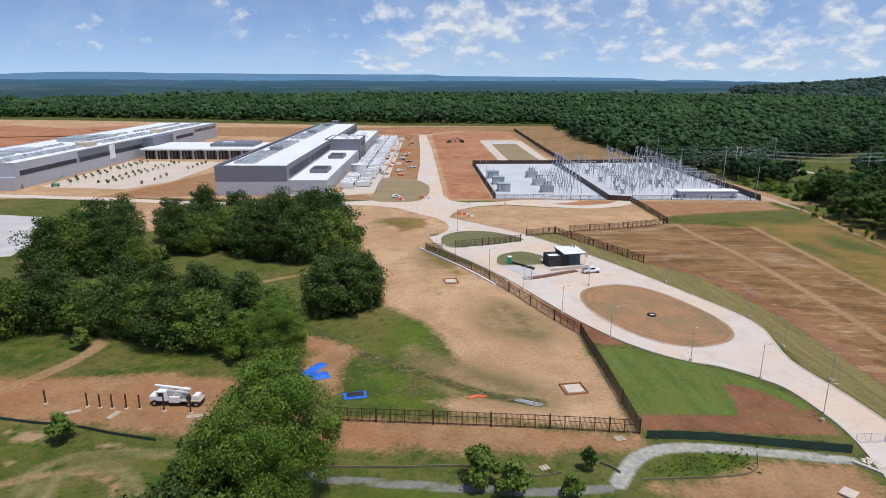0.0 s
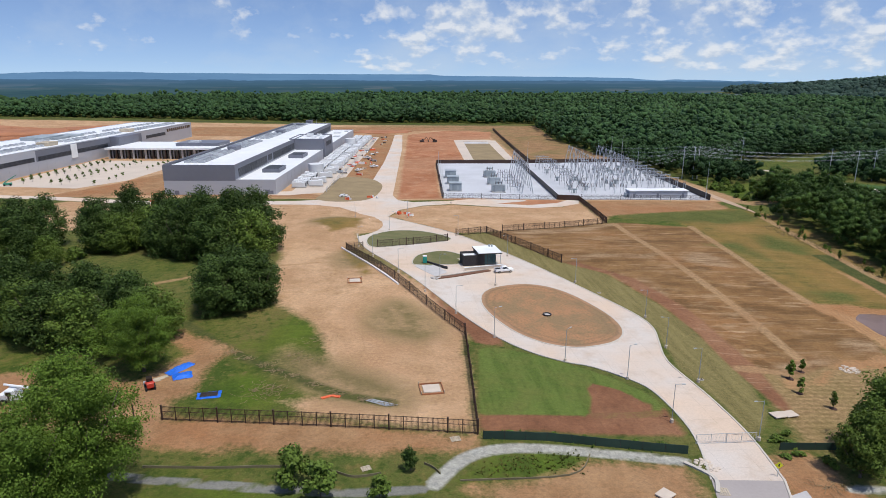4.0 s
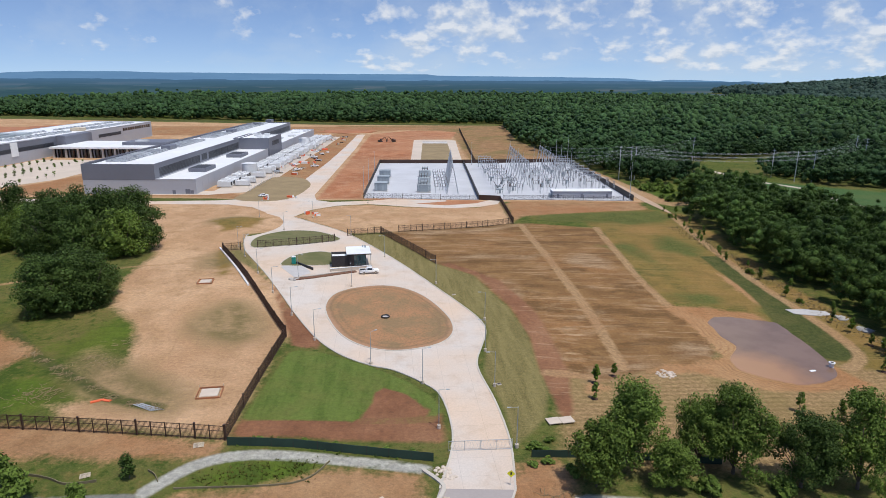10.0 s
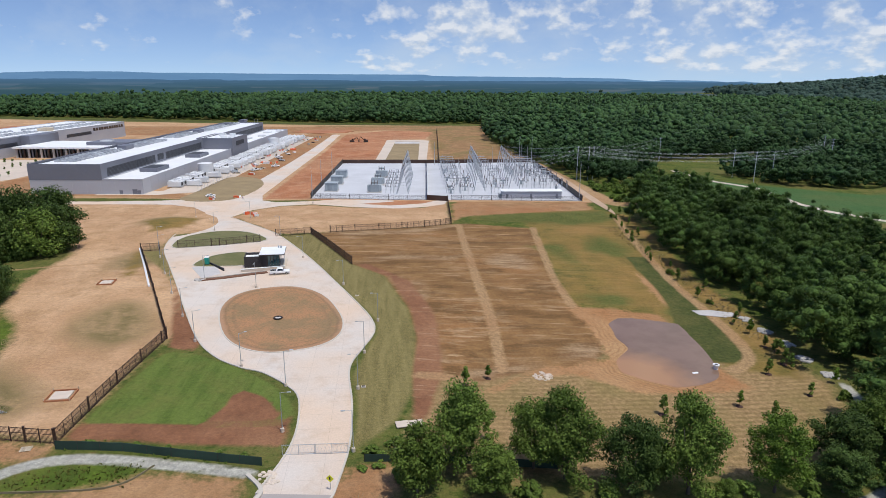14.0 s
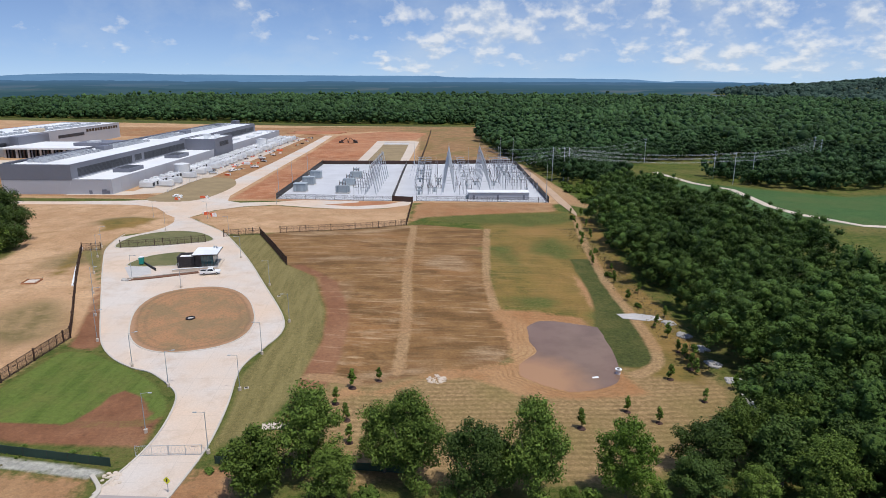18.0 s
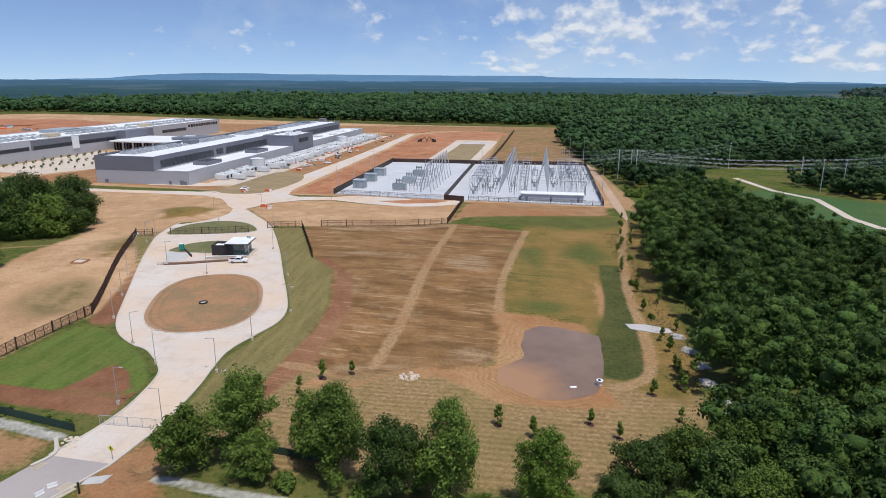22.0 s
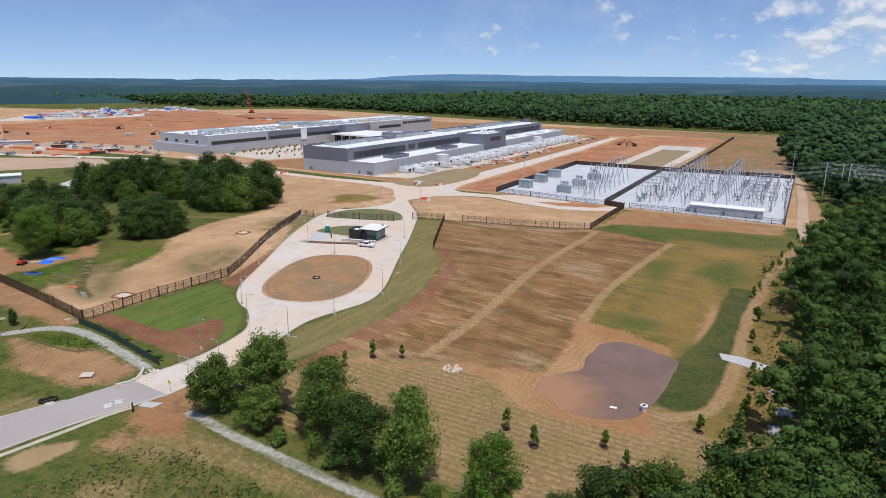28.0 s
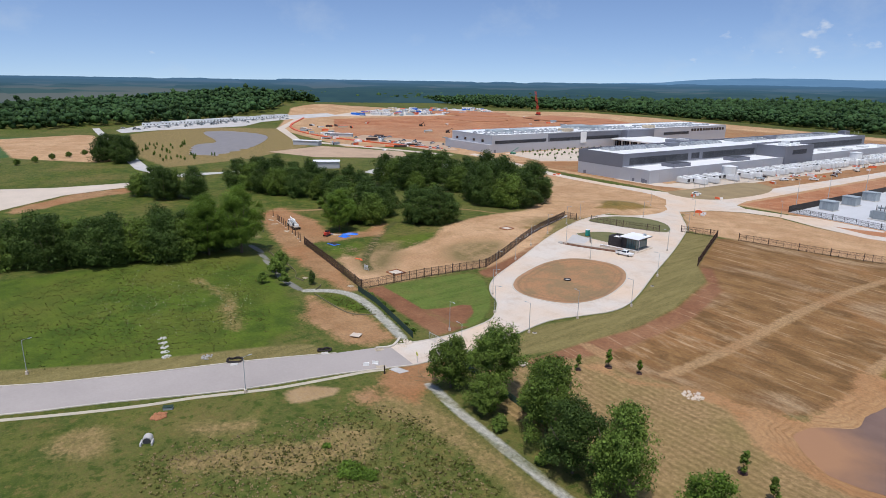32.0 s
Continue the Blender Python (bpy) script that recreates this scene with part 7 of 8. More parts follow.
    x, y = -612 - 90 * t + rc.uniform(-12, 12), 25 + 205 * t + rc.uniform(-14, 14)
    copy_thing(car_dark if i % 3 else car_white, on(x, y, rc.choice((20, 110)), 0.15))["group"] = "site cars"
for i in range(70):
    copy_thing(car_dark if i % 2 else car_white, on(-715 - rc.uniform(0, 110), 450 + rc.uniform(0, 150), rc.choice((20, 110)), 0.15))["group"] = "site cars"
for i in range(34):
    copy_thing(car_dark if i % 2 else car_white, on(-300 - rc.uniform(0, 130), 178 + rc.uniform(0, 35), rc.uniform(0, 360), 0.15))["group"] = "site cars"

# digger truck, skid steer and materials by the unfinished fence
dt = thing("digger_truck", "white utility truck with a folded digger boom", "truck", on(-103, -36.6, 172))
one_box("chassis", dt, "black_metal", -4.4, 4.2, -0.5, 0.5, 0.6, 0.95)
cab_ = one_box("cab", dt, "white_paint", 1.6, 3.4, -1.2, 1.2, 0.9, 2.9, "white cab", 0.15)
one_box("window", cab_, "window_dark", 2.1, 3.1, -1.22, 1.22, 1.9, 2.6)
one_box("bonnet", dt, "white_paint", 3.3, 4.9, -1.0, 1.0, 0.8, 1.9, "", 0.15)
one_box("deck", dt, "wood_pale", -4.4, 1.5, -1.2, 1.2, 0.95, 1.15)
for s in (-1, 1):
    one_box("tool_box", dt, "white_paint", -0.7, 1.2, s * 1.05 - 0.25, s * 1.05 + 0.25, 0.75, 1.9, "", 0.05)
part("turret", rod(bmesh.new(), (-1.2, 0, 1.1), (-1.2, 0, 2.6), 0.55, 0.45, 14), M["white_paint"], dt)
boom = part("boom", rod(bmesh.new(), (-2.4, 0, 2.8), (4.0, 0, 3.5), 0.28, 0.2, 8), M["white_paint"], dt)
one_box("control_seat", dt, "louver", -2.6, -1.9, 0.5, 1.1, 1.15, 2.2, "", 0.08)
one_box("winch", dt, "white_paint", -3.9, -2.9, -0.8, 0.8, 1.15, 2.0, "white winch housing", 0.1)
part("auger", rod(bmesh.new(), (-2.2, 0.6, 2.4), (1.8, 0.6, 2.8), 0.2, 0.2, 8), M["steel"], boom)
for x in (3.9, -2.4, -3.6):
    for s in (-1, 1):
        part("wheel", rod(bmesh.new(), (x, s * 0.85, 0.55), (x, s * 1.28, 0.55), 0.55, 0.55, 16), M["tyre"], dt)
        part("hub", rod(bmesh.new(), (x, s * 1.28, 0.55), (x, s * 1.31, 0.55), 0.28, 0.28, 12), M["chrome"], dt)
sk = thing("skid_steer", "red compact skid steer loader", "loader", on(-83.5, -33, 115))
one_box("body", sk, "red_paint", -1.3, 0.9, -0.6, 0.6, 0.5, 1.5, "", 0.1)
one_box("cage", sk, "black_metal", -0.5, 0.8, -0.5, 0.5, 1.5, 2.1)
for s in (-1, 1):
    one_box("track", sk, "tyre", -1.3, 1.0, s * 0.75 - 0.18, s * 0.75 + 0.18, 0, 0.65, "", 0.1)
    part("lift_arm", rod(bmesh.new(), (-1.2, s * 0.66, 1.5), (1.6, s * 0.66, 0.6), 0.1, 0.1, 6), M["red_paint"], sk)
one_box("bucket", sk, "steel", 1.5, 2.2, -0.95, 0.95, 0.1, 0.6)
def tarp(m, w, d, h, mat, label):
    """A crumpled sheet over a low pile."""
    rs = random.Random(round(w * 100 + d * 10))
    V, F, k = [], [], 9
    for i in range(k + 1):
        for j in range(k + 1):
            e = min(i, j, k - i, k - j) / (k / 2)
            V.append(((i / k - 0.5) * w + rs.uniform(-.1, .1), (j / k - 0.5) * d + rs.uniform(-.1, .1), 0.04 + h * min(1, e * 1.6) * rs.uniform(0.75, 1.1)))
    for i in range(k):
        for j in range(k):
            a = i * (k + 1) + j
            F.append((a, a + k + 1, a + k + 2, a + 1))
    ob = tagged(new("tarpaulin", mesh_of("tarpaulin", V, F, M[mat])), label, "tarpaulin")
    ob.matrix_basis = m


tarp(on(-80.3, -25.5, 55), 6.0, 2.2, 0.6, "blue_tarp", "crumpled blue tarpaulin over fence materials")
tarp(on(-79.0, -28.6, 20), 3.6, 3.0, 0.45, "blue_tarp", "crumpled blue tarpaulin on bare clay")
tarp(on(-71.9, -36.9, 8), 4.2, 2.6, 0.2, "blue_tarp", "flat blue tarpaulin under dark panels")
tarp(on(-71.9, -36.9, 8, 0.22), 3.0, 1.7, 0.2, "black_metal", "black sheet stacked on a blue tarpaulin")
for i, (x, y, a) in enumerate(((-83.4, -29.8, 30), (-82.8, -29.2, 38), (-83.8, -30.4, 25), (-120.5, -38, 20), (-113, -39.8, 70), (-99, -41.5, 5))):
    p_ = thing("timber_stack", "pale timber boards lying on bare clay", "timber", on(x, y, a))
    for k in range(3):
        one_box("board", p_, "wood_pale", -1.3, 1.3, -0.5 + k * 0.36, -0.2 + k * 0.36, 0.02, 0.12)
tagged(new("debris_net", ribbon("debris_net", [(-51.5, -40.2), (-49.8, -39.4), (-48.2, -40.0)], 0.7, M["orange_plastic"], 0.03, 0.12)), "crumpled orange safety net", "net")
pipes = thing("pipe_pile", "pile of pale fence rails on the grass", "pipes", on(-40.5, -43.2, 150))
for k in range(9):
    part("pipe", rod(bmesh.new(), (-2.6 + k * 0.2, -0.7 + k * 0.16, 0.08), (2.4 + k * 0.15, -0.6 + k * 0.13, 0.1 + 0.05 * (k % 3)), 0.05, 0.05, 6), M["steel"], pipes)
def pit(x, y, w, d, label):
    """A sunken concrete box with a timber frame round it."""
    t = thing("pit", label, "pit", on(x, y, 4))
    part("slab", box(bmesh.new(), -w / 2 + 0.5, w / 2 - 0.5, -d / 2 + 0.5, d / 2 - 0.5, -0.2, 0.25, 0.03), M["concrete"], t)
    bm = bmesh.new()
    for s in (-1, 1):
        box(bm, -w / 2, w / 2, s * d / 2 - 0.08, s * d / 2 + 0.08, 0, 0.3), box(bm, s * w / 2 - 0.08, s * w / 2 + 0.08, -d / 2, d / 2, 0, 0.3)
    part("frame", bm, M["clay"], t)
    for sx in (-1, 1):
        for sy in (-1, 1):
            part("stake", box(bmesh.new(), sx * w / 2 - 0.05, sx * w / 2 + 0.05, sy * d / 2 - 0.05, sy * d / 2 + 0.05, -0.2, 0.75), M["wood_pale"], t)


pit(-31.6, -38.5, 4.2, 4.0, "concrete inlet box inside a timber frame on straw")
pit(-48.1, 21.7, 3.8, 3.8, "sunken inlet box edged with red clay")
for x, y, a in ((28.6, -50.2, 8), (31, -49.9, 8), (-0.9, -70.2, 35)):
    pal = thing("concrete_panel", "pale precast panel lying on the turf", "panel", on(x, y, a, 0.25))
    part("slab", box(bmesh.new(), -1.15, 1.15, -1.0, 1.0, 0, 0.14, 0.02), M["concrete"], pal)
    for k in (-0.9, 0.9):
        part("bearer", box(bmesh.new(), k - 0.08, k + 0.08, -0.9, 0.9, -0.25, 0), M["wood_pale"], pal)
for x, y, w, a in ((-29, -55.2, 1.6, 10), (-43, -61.8, 1.4, 20), (15.5, -74, 2.0, 70), (8, -69.8, 1.8, 80)):
    pl = thing("pallet", "pale wooden pallet lying on the ground", "pallet", on(x, y, a))
    for k in range(5):
        one_box("slat", pl, "wood_pale", -w / 2, w / 2, -w * 0.4 + k * w * 0.18, -w * 0.4 + k * w * 0.18 + w * 0.12, 0.1, 0.13)
    for k in (-1, 0, 1):
        one_box("bearer", pl, "wood_pale", k * w * 0.45 - 0.05, k * w * 0.45 + 0.05, -w * 0.4, w * 0.46, 0, 0.1)
sg = thing("warning_sign", "yellow-green diamond warning sign on a post", "sign", on(17.9, -66.9, -15))
part("post", box(bmesh.new(), -0.04, 0.04, -0.03, 0.03, -0.2, 2.3), M["steel"], sg)
bm = box(bmesh.new(), -0.42, 0.42, -0.06, -0.04, -0.42, 0.42)
bmesh.ops.rotate(bm, verts=bm.verts[:], cent=(0, -0.05, 0), matrix=Matrix.Rotation(radians(45), 3, "Y"))
bmesh.ops.translate(bm, verts=bm.verts[:], vec=(0, 0, 2.0))
plate = part("plate", bm, M["yellow_sign"], sg, "yellow-green diamond plate")
part("symbol", box(bmesh.new(), -0.1, 0.1, -0.075, -0.06, 1.8, 2.25), M["black_metal"], plate)
ou = thing("pond_outlet", "white concrete outlet riser with a rim at the pond's edge", "outlet", on(96.3, -27.3))
part("riser", rod(bmesh.new(), (0, 0, -0.8), (0, 0, 1.15), 0.5, 0.5, 20), M["roof_white"], ou)
part("rim", rod(bmesh.new(), (0, 0, 1.15), (0, 0, 1.35), 0.68, 0.68, 20), M["roof_white"], ou, "white rim")
# no real hole: a black disc on the closed top paints the riser's dark inside
part("opening_disc", rod(bmesh.new(), (0, 0, 1.35), (0, 0, 1.37), 0.36, 0.36, 16), M["black_metal"], ou)
fl = thing("float_marker", "small white float on the muddy pond", "float", on(91, -28.8, 10, 0.1))
part("body", box(bmesh.new(), -0.7, 0.7, -0.3, 0.3, -0.1, 0.2, 0.08), M["roof_white"], fl)
rr = random.Random(9)
def rocks(cx, cy, n_, r_, label, mat="rock", size=0.35):
    """A loose heap of stones, one object of stuff."""
    bm = bmesh.new()
    for i in range(n_):
        a, d = rr.uniform(0, math.tau), r_ * math.sqrt(rr.random())
        x, y, s = cx + math.cos(a) * d, cy + math.sin(a) * d, size * rr.uniform(0.5, 1.4)
        g = bmesh.ops.create_icosphere(bm, subdivisions=1, radius=s)
        z = gz(x, y)
        for v_ in g["verts"]:
            v_.co = Vector((v_.co.x * rr.uniform(0.8, 1.2), v_.co.y * rr.uniform(0.8, 1.2), v_.co.z * 0.6)) + Vector((x, y, z + s * 0.2))
    tagged(new("riprap", bm_mesh("riprap", bm, M[mat])), label, "rocks", kind="stuff")


rocks(57.9, -29.8, 55, 2.0, "pale riprap stones at a drain outfall", "concrete", 0.3)
rocks(8.6, -63.6, 50, 1.8, "pale broken stones beside the drive", "concrete", 0.3)
for k in range(5):
    rocks(118.6 + k * 0.5 - (1.5 if k > 2 else 0), 0 - k * 8, 44, 1.7, "pale stones in the creek bed", "rock", 0.45)
tagged(new("spillway", drape("spillway", [(107.2, 6.2), (112.4, 6.5), (117.6, 4.6), (118, 2.3), (113.9, 1.4), (107.9, 3.2)], M["concrete_grey"], 0.12, 0.4, 3)), "pale stone spillway slab between pond and creek", "slab", kind="structure")
def inlet_guard(x, y, a, w, d, label):
    """A kerb inlet ringed by a sagging black filter sock on hoops."""
    t = thing("inlet_guard", label, "inlet guard", on(x, y, a))
    loop = smooth_loop([(-w / 2, -d / 2), (w / 2, -d / 2 - 0.1), (w / 2 + 0.15, d / 2), (0, d / 2 + 0.15), (-w / 2 - 0.1, d / 2)], 4)
    for k, (u, v) in enumerate(loop):
        u2, v2 = loop[(k + 1) % len(loop)]
        z, z2 = 0.32 + 0.1 * math.sin(k * 1.3), 0.32 + 0.1 * math.sin(k * 1.3 + 1.3)
        part("sock", rod(bmesh.new(), (u, v, z), (u2, v2, z2), 0.2, 0.2, 7), M["black_metal"], t)
    part("inlet_slab", box(bmesh.new(), -0.7, 0.7, -d / 2 - 1.5, -d / 2 - 0.3, -0.2, 0.12, 0.03), M["concrete_grey"], t)


inlet_guard(-5, -96.4, 65, 2.4, 1.5, "black filter sock ringed round a street inlet")
inlet_guard(1.7, -79.5, 65, 2.2, 1.0, "sagging dark filter sock round a street inlet")
for k in range(5):
    rocks(-25.5 + k * 2.4, -105 - k * 0.45, 26, 0.8, "pale stones lining a drain outfall in grass", "concrete_grey", 0.2)
rocks(-10.4, -100.2, 24, 1.1, "small heap of rubble on the verge", "rock", 0.25)
rocks(7.4, -114.5, 40, 1.2, "small heap of red clay clods", "clay", 0.4)
ub = thing("utility_box", "low dark green utility box on the grass", "utility box", on(5.8, -112.5, 62))
part("lid", box(bmesh.new(), -0.85, 0.85, -0.5, 0.5, 0.45, 0.6, 0.04), M["fabric_green"], ub)
part("body", box(bmesh.new(), -0.8, 0.8, -0.45, 0.45, -0.1, 0.45, 0.03), M["unit_grey"], ub)
cu = thing("culvert", "flared concrete culvert end with a dark disc for its shaded mouth", "culvert", on(15.2, -118.4, 65))
bm = bmesh.new()
rod(bm, (0, 0.2, 0.35), (0, 1.6, 0.35), 0.75, 0.75, 18)
for sx in (-1, 1):
    box(bm, sx * 0.85 - 0.12, sx * 0.85 + 0.12, -0.6, 0.9, -0.3, 0.45)
part("collar", bm, M["concrete_grey"], cu)
# the pipe is solid: a near-black disc paints the shade inside it
part("mouth", rod(bmesh.new(), (0, 0.14, 0.35), (0, 0.2, 0.35), 0.6, 0.6, 16), M["louver"], cu)
tagged(new("pavement_stub", drape("pavement_stub", [(17, -73.2), (17, -71.4), (20.1, -70.4), (19.8, -72.5)], M["concrete_grey"], 0.06, 0.2, 3)), "small grey stone landing at the end of the footway", "pavement", kind="structure")
tree("bramble", 41.7, -96.5, 1.25, 0.9), tree("bramble", 44, -94.6, 0.85, 0.8), tree("bramble", 33.5, -96, 0.45, 0.8)
for x, y, s in ((23.5, -57.6, 1.0), (25, -59.3, 0.9), (26.5, -56, 0.8), (22.3, -62.3, 0.7), (-20, -54.4, 0.7), (-13, -55.2, 0.8), (-8, -55.8, 0.7), (0, -57.2, 0.7), (4, -58.4, 0.9), (24.6, -62, 0.8)):
    tree("shrub", x, y, s, 0.6)
# orange barriers and clutter round the crossing
bar_bm = box(bmesh.new(), -0.9, 0.9, -0.22, 0.22, 0, 0.3, 0.04)
box(bar_bm, -0.9, 0.9, -0.1, 0.1, 0.3, 1.0, 0.04)
BAR_MESH = {c: bm_mesh("barrier", bar_bm.copy(), M[c]) for c in ("orange_plastic", "white_paint")}
bar_bm.free()
for i in range(34):
    cx, cy, sp = ((-59, 165, 3), (-46, 168, 3), (-33, 128, 2), (-28, 124, 3), (-60, 375, 7), (-58, 345, 6), (-52, 300, 5), (-150, 160, 6))[i % 8]
    x, y = cx + rr.uniform(-sp, sp), cy + rr.uniform(-sp, sp)
    c = "white_paint" if i % 3 == 0 else "orange_plastic"
    tagged(new("barrier", BAR_MESH[c]), f"{'white' if c == 'white_paint' else 'orange'} plastic traffic barrier on bare ground", "barrier", "barriers").matrix_basis = on(x, y, rr.uniform(0, 180), 0.06)
for i in range(54):
    x, y = -62 + rr.uniform(-11, 11) + i * 0.3, 245 + i * 4.8
    w, d, h = rr.uniform(2, 5), rr.uniform(1.5, 3), rr.uniform(0.6, 1.6)
    st = thing("material_stack", "stack of building material on bare clay", "materials", on(x, y, rr.uniform(0, 180)), "stacked materials")
    for k in range(3):
        one_box("pack", st, rr.choice(("wood_pale", "unit_grey", "roof_white", "orange_plastic", "rust_metal")), -w / 2, w / 2, -d / 2 + k * d / 3, -d / 2 + (k + 0.85) * d / 3, 0, h * rr.uniform(0.6, 1.0), "", 0.03)
# post, white barricades and loose brush at the mouth of the drive and in the hollow
bp_ = thing("marker_post", "dark slim marker post beside the street corner", "post", on(18.1, -75.0))
part("shaft", rod(bmesh.new(), (0, 0, -0.2), (0, 0, 1.7), 0.16, 0.14, 10), M["black_metal"], bp_)
part("cap", rod(bmesh.new(), (0, 0, 1.7), (0, 0, 1.82), 0.2, 0.1, 10), M["black_metal"], bp_)
for x, y, a in ((13.0, -76.1, 62), (13.5, -74.2, 40)):
    tagged(new("barrier", BAR_MESH["white_paint"]), "white plastic traffic barrier at the street corner", "barrier", "barriers").matrix_basis = on(x, y, a, 0.08) @ Matrix.Scale(0.7, 4)


def brush_pile(cx, cy, spread, count, label):
    V, F = [], []
    for i in range(count):
        x, y, a, h = cx + rr.gauss(0, spread), cy + rr.gauss(0, spread * 0.6), rr.uniform(0, math.tau), rr.uniform(0.25, 0.8)
        z = gz(x, y) + rr.uniform(0.03, 0.25)
        d, s = Vector((math.cos(a), math.sin(a), rr.uniform(-0.15, 0.15))) * h, Vector((-math.sin(a), math.cos(a), 0)) * 0.035
        p0, p1 = Vector((x, y, z)) - d, Vector((x, y, z)) + d
        k = len(V)
        V += [p0 + s, p0 - s, p0 + Vector((0, 0, 0.05)), p1 + s, p1 - s, p1 + Vector((0, 0, 0.05))]
        F += [(k, k + 1, k + 4, k + 3), (k + 1, k + 2, k + 5, k + 4), (k + 2, k, k + 3, k + 5)]
    tagged(new("brush", mesh_of("brush", V, F, M["turf_dry"])), label, "brush", kind="stuff")


brush_pile(-62, -36.5, 2.6, 110, "pale cut brush lying on the grass")
brush_pile(-57, -24, 3.0, 40, "loose straw and sticks on the grass")
brush_pile(-54, -14, 2.6, 34, "loose straw and sticks on the grass")
DITCH = smooth_loop([(-71.5, -18.9), (-64, -25.5), (-57.9, -30.7), (-48.6, -38.7), (-40, -43)], 4, False)
for x, y in DITCH[::2]:
    brush_pile(x, y, 0.9, 26, "grey dead brush along the ditch")
brush_pile(24, -70, 1.8, 26, "broken boards and sticks on bare clay")

def tufts(name, label, outline, count, blades, size, tall, mat, seed):
    """Loose growth over a field, one object of stuff: every tuft a fan of narrow upright blades."""
    rs = np.random.RandomState(seed)
    P = np.array(outline, float)
    Q = rs.uniform(P.min(0), P.max(0), (count * 3, 2))
    keep = value_noise(rs, Q[:, 0] + 900, Q[:, 1] + 900, 7) + rs.uniform(-0.5, 0.5, len(Q)) > 0.42
    Q = Q[(sdf(Q[:, 0], Q[:, 1], outline) > rs.uniform(0, 4, len(Q))) & keep][:count]
    C = np.repeat(np.column_stack([Q, lie(Q[:, 0], Q[:, 1])]), blades, 0)
    k = len(C)
    s = np.repeat(rs.uniform(0.6, 1.5, len(Q)), blades)
    a = rs.uniform(0, math.tau, k)
    lean = np.column_stack([np.cos(a), np.sin(a), np.zeros(k)])
    wide = np.column_stack([-np.sin(a), np.cos(a), np.zeros(k)]) * (size * 0.3 * s)[:, None]
    foot = C + lean * (size * s * rs.uniform(0, 0.6, k))[:, None]
    tip = foot + lean * (size * s * rs.uniform(0.3, 0.9, k))[:, None] + np.array([0, 0, 1.0]) * (tall * s * rs.uniform(0.5, 1.1, k))[:, None]
    return tagged(new(name, quads_mesh(name, np.stack([foot - wide, foot + wide, tip + wide * 0.4, tip - wide * 0.4], 1), M[mat])), label, "grass", kind="stuff")


MEADOW = [(16, -122), (24, -84), (34, -77), (78, -81), (84, -100), (60, -126)]
tufts("grass_tussocks", "rough green tussocks in the meadow", MEADOW, 3600, 9, 0.2, 0.14, "grass_blade", 61)
tufts("dry_grass", "dry straw-coloured tufts in the meadow", MEADOW, 3000, 9, 0.18, 0.16, "tuft_dry", 62)
tufts("grass_tussocks", "low weeds and clover in the lush grass", [(-84, -66), (-46, -71), (-14, -82), (-10, -94), (-24, -128), (-60, -150), (-88, -110)], 3600, 8, 0.2, 0.12, "grass_blade", 63)
tufts("wildflowers", "pale wildflower heads in the lush grass", [(-80, -70), (-40, -76), (-18, -88), (-26, -112), (-60, -120), (-84, -100)], 700, 4, 0.12, 0.12, "tuft_pale", 64)
tufts("weeds", "weeds growing along the fabric fence", [(-24.5, -52), (6.5, -57), (6.5, -60.6), (-24.5, -56)], 420, 9, 0.2, 0.24, "leaf", 67)
tufts("weeds", "lush weeds inside the silt fence", [(-29, -66.5), (-27.5, -62), (-21.7, -59), (-8.4, -58.4), (-10, -65), (-17.6, -67)], 380, 9, 0.16, 0.16, "grass_blade", 68)
EDGE = [(112, 100), (123, 100), (123, 30), (123, 0), (119, -30), (111, -30), (112, 10), (113, 50)]
tufts("dry_grass", "straw-coloured rough grass along the wood's edge", EDGE, 1500, 8, 0.2, 0.16, "tuft_dry", 66)
tufts("weeds", "low green weeds along the wood's edge", EDGE, 500, 9, 0.18, 0.1, "grass_blade", 69)

# ---- substation ----
tagged(new("substation_yard", drape("substation_yard", SUB, M["yard_gravel"], 0.06, 0.3, 12)), "light grey crushed stone yard of the substation", "pavement", kind="structure")


def a_frame_row(x0, y0, x1, y1, k, h, label):
    """A line of steel A-frames that carry a lattice beam."""
    t = thing("line_gantry", label, "gantry", on((x0 + x1) / 2, (y0 + y1) / 2))
    inv = t.matrix_basis.inverted()
    d = Vector((x1 - x0, y1 - y0, 0))
    side = Vector((d.y, -d.x, 0)).normalized()
    tops = []
    for i in range(k):
        c = Vector((x0, y0, 0)) + d * i / (k - 1)
        c.z = gz(c.x, c.y)
        bm = bmesh.new()
        top = c + Vector((0, 0, h))
        for s in (-1, 1):
            rod(bm, inv @ (c + side * 3.0 * s), inv @ top, 0.25, 0.17, 6)
        for f in (0.3, 0.55, 0.78):
            rod(bm, inv @ (c + side * 3.0 * (1 - f) + Vector((0, 0, h * f))), inv @ (c - side * 3.0 * (1 - f) + Vector((0, 0, h * f))), 0.06, 0.06, 5)
        rod(bm, inv @ top, inv @ (top + Vector((0, 0, 2.5 if i % 2 == 0 else 0.6))), 0.06, 0.03, 5)
        part("a_frame", bm, M["steel"], t)
        tops.append(top)
    for a, b in zip(tops, tops[1:]):
        bm = bmesh.new()
        for o in (Vector((0, 0, -0.2)), Vector((0, 0, -1.0))):
            rod(bm, inv @ (a + o), inv @ (b + o), 0.06, 0.06, 5)
        for j in range(5):
            rod(bm, inv @ (a.lerp(b, j / 5) + Vector((0, 0, -1.0 if j % 2 else -0.2))), inv @ (a.lerp(b, (j + 1) / 5) + Vector((0, 0, -0.2 if j % 2 else -1.0))), 0.035, 0.035, 4)
